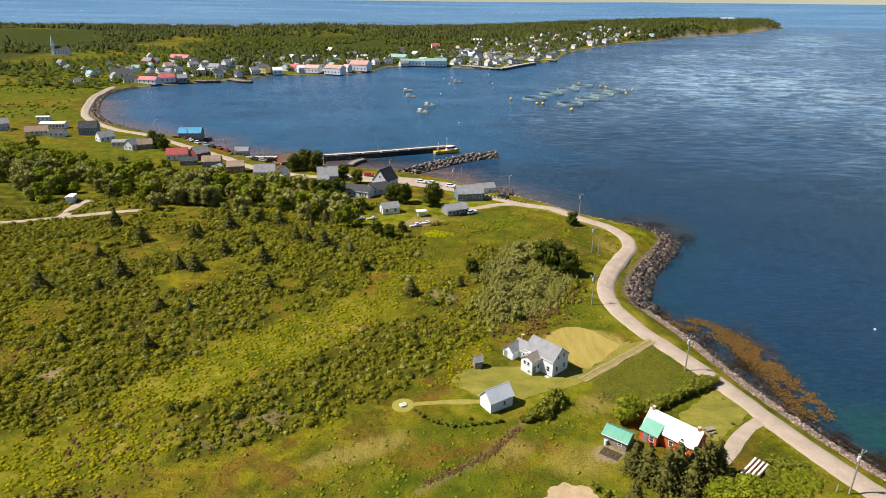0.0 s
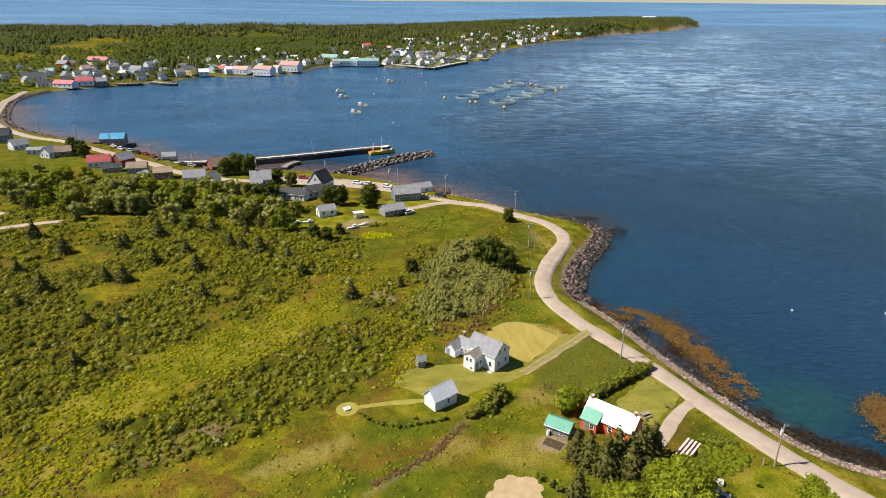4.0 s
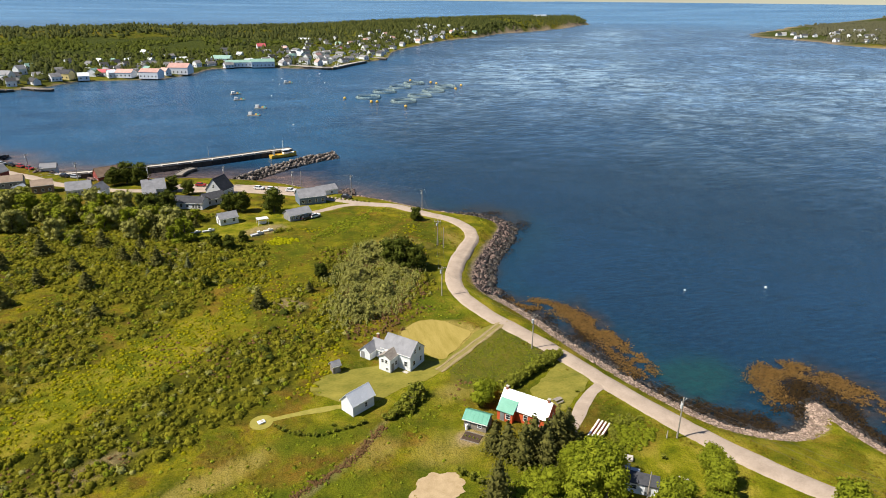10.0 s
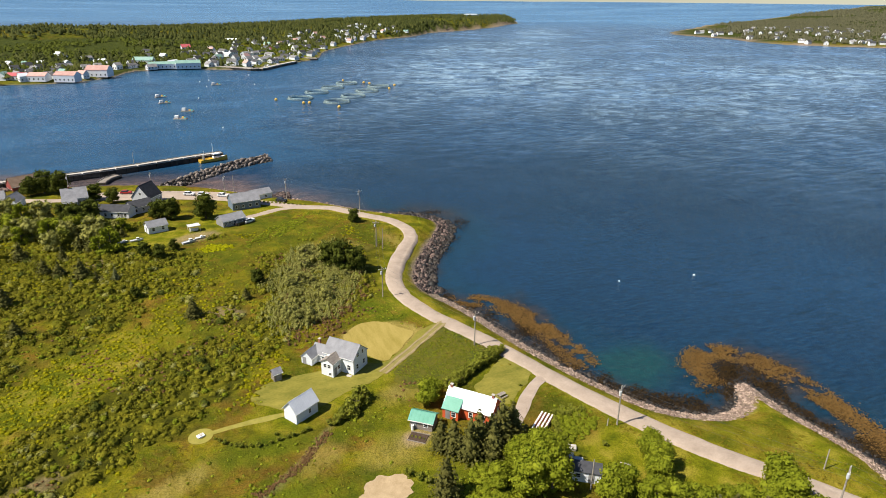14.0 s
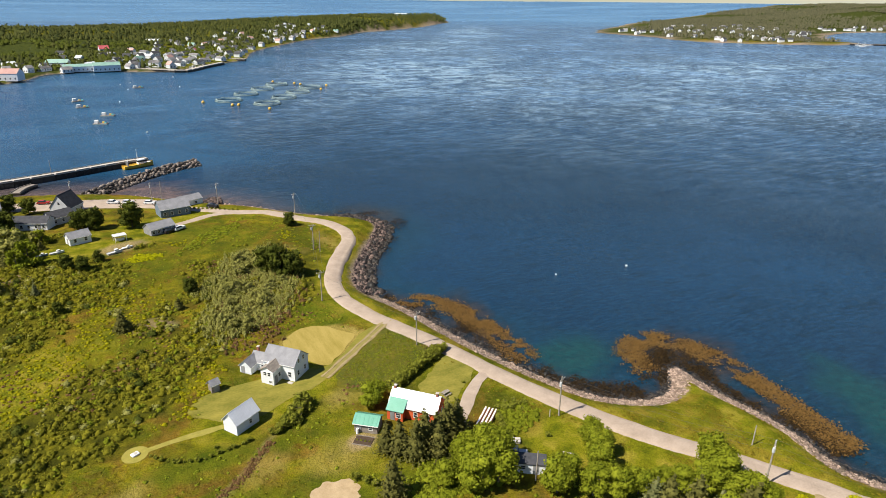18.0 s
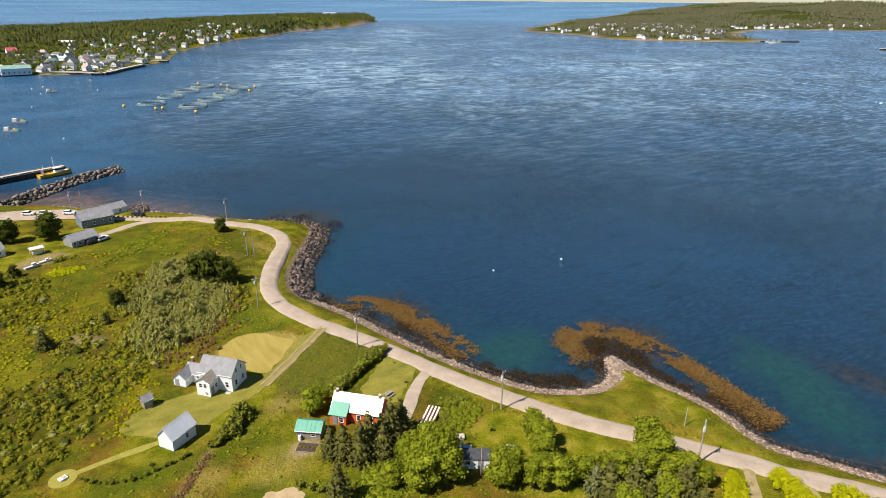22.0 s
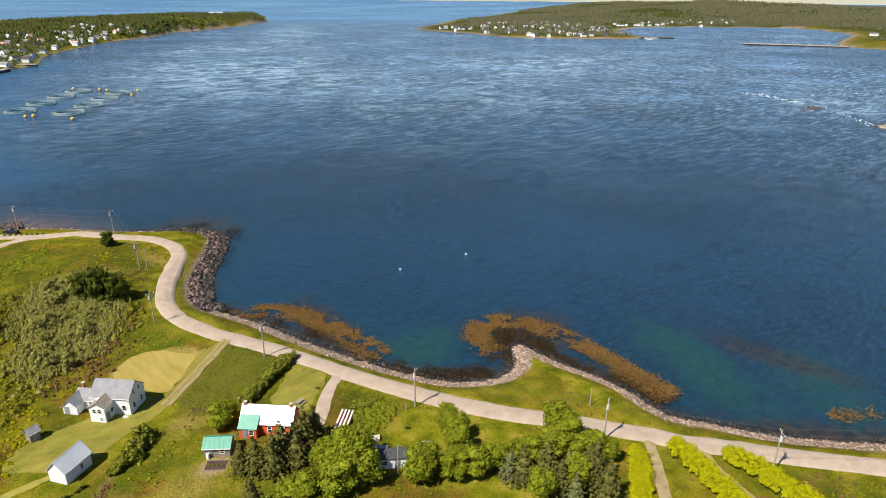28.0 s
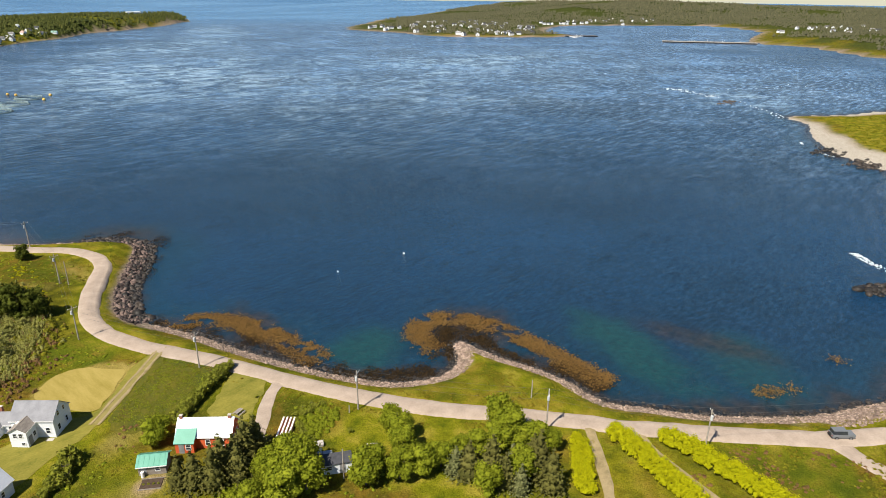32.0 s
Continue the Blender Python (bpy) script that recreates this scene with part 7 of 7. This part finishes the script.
house("cottage", "brown cottage with a tan roof", -95.5, 283.0, 15, 7.6, 6.4, 3.4, 1.7, BROWN_PAINT, TAN_ROOF, rows_of("s", 7.6, 6.4, 0.9))
house("tent_shed", "white arched shelter with a pale roof", -103.0, 279.0, 70, 6.0, 4.6, 1.8, 2.2, WHITE, TIN_ROOF, category="shelter")
house("cottage", "grey cottage with a brown roof", -110.0, 293.5, 10, 8.4, 6.0, 3.0, 2.0, GREY_SHINGLE, TAN_ROOF, rows_of("s", 8.4, 6, 0.9))
house("cottage", "dark house with a grey roof and a maroon gable", -121.0, 308.0, 55, 8.0, 6.0, 3.6, 2.6, DARK_RED, GREY_ROOF, rows_of("w", 8, 6, 0.9))
house("cottage", "white house with a deep red roof", -131.0, 305.5, 14, 9.6, 6.0, 3.0, 2.6, WHITE, plain("deep_red_roof", (0.26, 0.035, 0.030), (0.40, 0.075, 0.065), 2.0, 0.6), rows_of("s", 9.6, 6, 0.9))
house("cottage", "low grey building with a dark roof", -122.0, 296.0, 20, 8.0, 5.0, 2.4, 1.2, GREY_SHINGLE, DARK_ROOF, rows_of("s", 8, 5, 0.9))
house("cabin", "grey cabin on posts at the water", -104.5, 322.5, 5, 6.6, 5.0, 3.2, 1.6, PALE_GREY, GREY_ROOF, rows_of("sw", 6.6, 5, 0.9), z=1.6, category="cabin")
house("cottage", "brown cottage with a tan hipped roof", -157.5, 329.0, 20, 7.4, 6.0, 2.8, 2.2, BROWN_PAINT, TAN_ROOF, rows_of("s", 7.4, 6, 0.9))
house("cottage", "white cottage with a grey roof", -162.5, 326.0, 70, 6.8, 5.4, 3.0, 2.4, WHITE, GREY_ROOF, rows_of("ws", 6.8, 5.4, 0.9))
house("cottage", "low grey cottage with a flat looking roof", -171.5, 333.0, 10, 9.0, 5.0, 2.6, 1.0, PALE_GREY, GREY_ROOF, rows_of("s", 9, 5, 0.9))
house("cottage", "white cottage with a pale gabled roof", -186.5, 345.0, 50, 8.0, 6.4, 2.8, 2.6, WHITE, GREY_ROOF, rows_of("ws", 8, 6.4, 0.9))
house("manor", "blue two storey house with white windows", -205.0, 364.0, 15, 9.6, 8.0, 4.6, 3.0, BLUE_PAINT, DARK_ROOF, rows_of("sw", 9.6, 8, 0.8) + rows_of("sw", 9.6, 8, 2.8))
house("motel", "long white building with a row of windows", -236.0, 382.0, 8, 14.0, 6.0, 3.0, 0.8, WHITE, TIN_ROOF, rows_of("s", 14, 6, 0.9, 1.0, 1.2, 1.7))
house("trailer", "long white mobile home", -256.0, 405.0, 8, 8.0, 3.2, 2.6, 0.4, WHITE, TIN_ROOF, rows_of("s", 8, 3.2, 1.0), category="trailer")
house("cottage", "brown roofed house behind the motel", -231.0, 357.0, 25, 11.5, 6.5, 2.6, 2.4, PALE_GREY, BROWN_PAINT, rows_of("s", 11.5, 6.5, 0.9))
house("cottage", "white cottage among shrubs", -217.5, 354.0, 5, 8.0, 5.0, 2.4, 1.4, WHITE, DARK_ROOF, rows_of("s", 8, 5, 0.9))
house("cottage", "grey house at the field edge", -262.0, 372.0, 40, 9.0, 7.0, 4.2, 2.6, PALE_GREY, GREY_ROOF, rows_of("sw", 9, 7, 0.9))
house("boat_shed", "waterside shed with a bright blue roof", -147.0, 365.5, 6, 12.5, 8.0, 3.8, 2.4, GREY_SHINGLE, BLUE_ROOF, rows_of("s", 12.5, 8, 1.2), z=1.6, category="shed")
house("trailer", "white camper trailer on a gravel pull-off", -141.0, 229.0, 100, 4.6, 2.4, 2.6, 0.15, WHITE, TIN_ROOF, [("s", 0.6, 1.2, 0.9, 0.6)], category="trailer")

FAR_GREEN = plain("pale_green_roof", (0.17, 0.30, 0.25), (0.28, 0.42, 0.36), 4.0, 0.6, random=0.2)

# ---- town on the far shore ----
church = house("church", "white wooden church with a dark roof and a tall steeple", -476.0, 819.0, 5, 17.0, 9.0, 5.0, 5.0, WHITE, DARK_ROOF, rows_of("s", 17, 9, 1.5, 1.0, 2.6, 3.4), far=True, category="church")
part("tower", box(4.2, 4.2, 13.0, (-10.3, 0, -0.5), 0.05), WHITE, church)
part("belfry", box(3.0, 3.0, 4.0, (-10.3, 0, 12.5), 0.05), WHITE, church)
part("spire", rod((-10.3, 0, 16.5), (-10.3, 0, 24.0), 1.9, 0.05, 8), PALE_GREY, church)
for nm, label, x, y, rot, l, w, e, r, wall, roof in (
        ("hall", "white hall with a dark gabled roof", -325, 652, 10, 19, 10, 3.6, 4.0, WHITE, DARK_ROOF),
        ("fish_shed", "long white shed with a red roof", -279, 612, -14, 19, 9, 3.4, 2.8, WHITE, RED_ROOF),
        ("fish_shed", "red roofed white shed at the shore", -268, 625, 30, 14, 9, 4.2, 3.0, WHITE, RED_ROOF),
        ("cottage", "grey cottage at the shore", -254, 628, 20, 9, 8, 4.0, 3.0, GREY_SHINGLE, GREY_ROOF),
        ("barn", "barn with a bright red roof", -320, 794, -12, 24, 10, 3.4, 3.6, WHITE, RED_ROOF),
        ("cottage", "red cottage with a grey roof", -341, 753, -22, 13, 8, 3.4, 3.6, RED_PAINT, GREY_ROOF),
        ("cottage", "white cottage with a green roof", -330, 695, 8, 10, 8, 3.4, 2.6, WHITE, FAR_GREEN),
        ("cottage", "white gabled cottage by the trees", -329, 582, 40, 8, 6, 3.2, 3.4, WHITE, GREY_ROOF),
        ("house", "white house with a grey roof", -250, 711, -24, 14, 9, 4.6, 3.6, WHITE, GREY_ROOF),
        ("house", "tall white house with a grey roof", -250, 750, 60, 10, 8, 5.6, 3.4, WHITE, GREY_ROOF),
        ("house", "cream yellow house at the water", -199, 714, -24, 14, 9, 5.6, 3.2, YELLOW_PAINT, DARK_ROOF),
        ("shed", "white waterside shed on the far shore", -182, 709, 15, 10, 8, 4.0, 3.0, WHITE, TIN_ROOF),
        ("shed", "white shed with a green roof", -178, 735, 70, 10, 9, 4.6, 3.4, WHITE, FAR_GREEN),
        ("fish_shed", "white shed with a red roof on the wharf", -166, 735, -16, 18, 9, 4.0, 2.8, WHITE, RED_ROOF),
        ("fish_shed", "white fish shed with a faded red roof", -146, 724, -18, 17, 12, 4.6, 3.2, WHITE, PINK_ROOF),
        ("fish_plant", "large white fish plant with faded red roofs", -121, 718, -20, 20, 13, 6.0, 3.2, WHITE, PINK_ROOF),
        ("fish_plant", "large white waterside plant with a red roof", -97, 752, -18, 22, 15, 6.5, 4.2, WHITE, PINK_ROOF),
        ("warehouse", "white warehouse with a green roof", -61, 858, -15, 23, 14, 6.0, 3.6, WHITE, FAR_GREEN),
        ("warehouse", "long white wharf shed with a green roof", -38, 826, 4, 34, 12, 5.0, 2.4, WHITE, FAR_GREEN),
        ("warehouse", "white wharf shed with a pale green roof", -12, 820, 4, 27, 12, 6.0, 3.0, WHITE, FAR_GREEN),
        ("warehouse", "long white sheds behind the harbour", 58, 1200, 0, 22, 10, 4.0, 2.0, WHITE, TIN_ROOF),
        ("house", "house with a bright red roof above the harbour", -15, 1006, 12, 12, 9, 4.0, 4.0, WHITE, RED_ROOF),
        ("house", "house with a bright red gable by the quay", 100, 1003, 70, 10, 9, 4.0, 4.0, WHITE, RED_ROOF),
        ("school", "long white hilltop building", 900, 2150, 8, 46, 14, 6.0, 2.0, WHITE, TIN_ROOF)):
    house(nm, label, x, y, rot, l, w, e, r, wall, roof, rows_of("s", l, w, 1.2, 1.2, 1.5, 4.0), far=True, category="building" if l > 16 else "house", z=max(1.6, ground_z(x, y)))



def nearest_point(line, x, y):
    return int(np.argmin((line[:, 0] - x) ** 2 + (line[:, 1] - y) ** 2))


rng = np.random.RandomState(21)
town = []
T0, T1, T2 = (nearest_point(FAR_SHORE, *p) for p in ((-284, 596), (160, 935), (469, 1465)))
for k in range(6000):
    if len(town) >= 205:
        break
    i = int(rng.uniform(T0, T1) if rng.rand() < 0.74 else rng.uniform(T1, T2))
    q = FAR_SHORE[i] + (FAR_SHORE[i + 1] - FAR_SHORE[i]) * rng.rand()
    d = (FAR_SHORE[i + 1] - FAR_SHORE[i - 1]) / np.linalg.norm(FAR_SHORE[i + 1] - FAR_SHORE[i - 1])
    inn = np.array([-d[1], d[0]])
    x, y = q + inn * (9 + 150 * rng.rand() ** 1.5)
    if not 560 < y < 1600 or any(math.hypot(x - a, y - b) < 15.5 for a, b in town) or grid_at(GRID_IN, x, y) < 8:
        continue
    town.append((x, y))
town += [(-420 + 60 * k + 25 * rng.rand(), 700 + 90 * rng.rand() + 12 * k) for k in range(9)]
PROTO = []
for k, (l, w, e, r) in enumerate(((9.5, 7, 4.2, 3.2), (11, 7, 3.0, 3.0), (8, 7, 4.8, 2.7), (13, 7.5, 3.2, 2.2))):
    for roof in (FAR_ROOF, FAR_ROOF, FAR_ROOF, FAR_ROOF, (PINK_ROOF, FAR_GREEN, TIN_ROOF, TIN_ROOF)[k]):
        PROTO.append((l, w, e, r, roof))
made = {}
for k, (x, y) in enumerate(town):
    j = int(rng.randint(len(PROTO)))
    m = pose(x, y, max(ground_z(x, y), 1.5), 0, 0, rng.choice([37, 127, -35, 37]) + rng.uniform(-14, 14))
    if j not in made:
        l, w, e, r, roof = PROTO[j]
        made[j] = house("village_house", "pale wooden village house with a gabled roof", x, y, 0, l, w, e, r, FAR_WALL, roof, rows_of("sw", l, w, 1.0, 1.1, 1.4, 3.0), far=True, group="houses of the town")
        made[j].matrix_basis = m
    else:
        copy_thing(made[j], m)

rng = np.random.RandomState(5)
small = None
count = 0
while count < 120:
    a = rng.rand()
    if a < 0.52:
        x, y = 1180 + 520 * rng.rand() ** 1.3, 940 + 480 * rng.rand()
    elif a < 0.62:
        x, y = 1800 + 600 * rng.rand(), 340 + 260 * rng.rand()
    elif a < 0.85:
        x, y = 1560 + 700 * rng.rand(), 1090 + 260 * rng.rand()
    else:
        x, y = 2000 + 500 * rng.rand(), 1150 + 150 * rng.rand()
    if grid_at(GRID_FAR, x, y) < 14:
        continue
    count += 1
    m = pose(x, y, ground_z(x, y), 0, 0, rng.uniform(0, 180))
    if small is None:
        small = house("distant_house", "white house on the far point", x, y, 0, 12, 8, 4.5, 3.6, FAR_WALL, FAR_ROOF, rows_of("sw", 12, 8, 1.2, 1.4, 1.6, 4.5), far=True, group="houses on the far point")
        small.matrix_basis = m
    else:
        copy_thing(small, m @ Matrix.Diagonal((1, 1, 1, 1)))
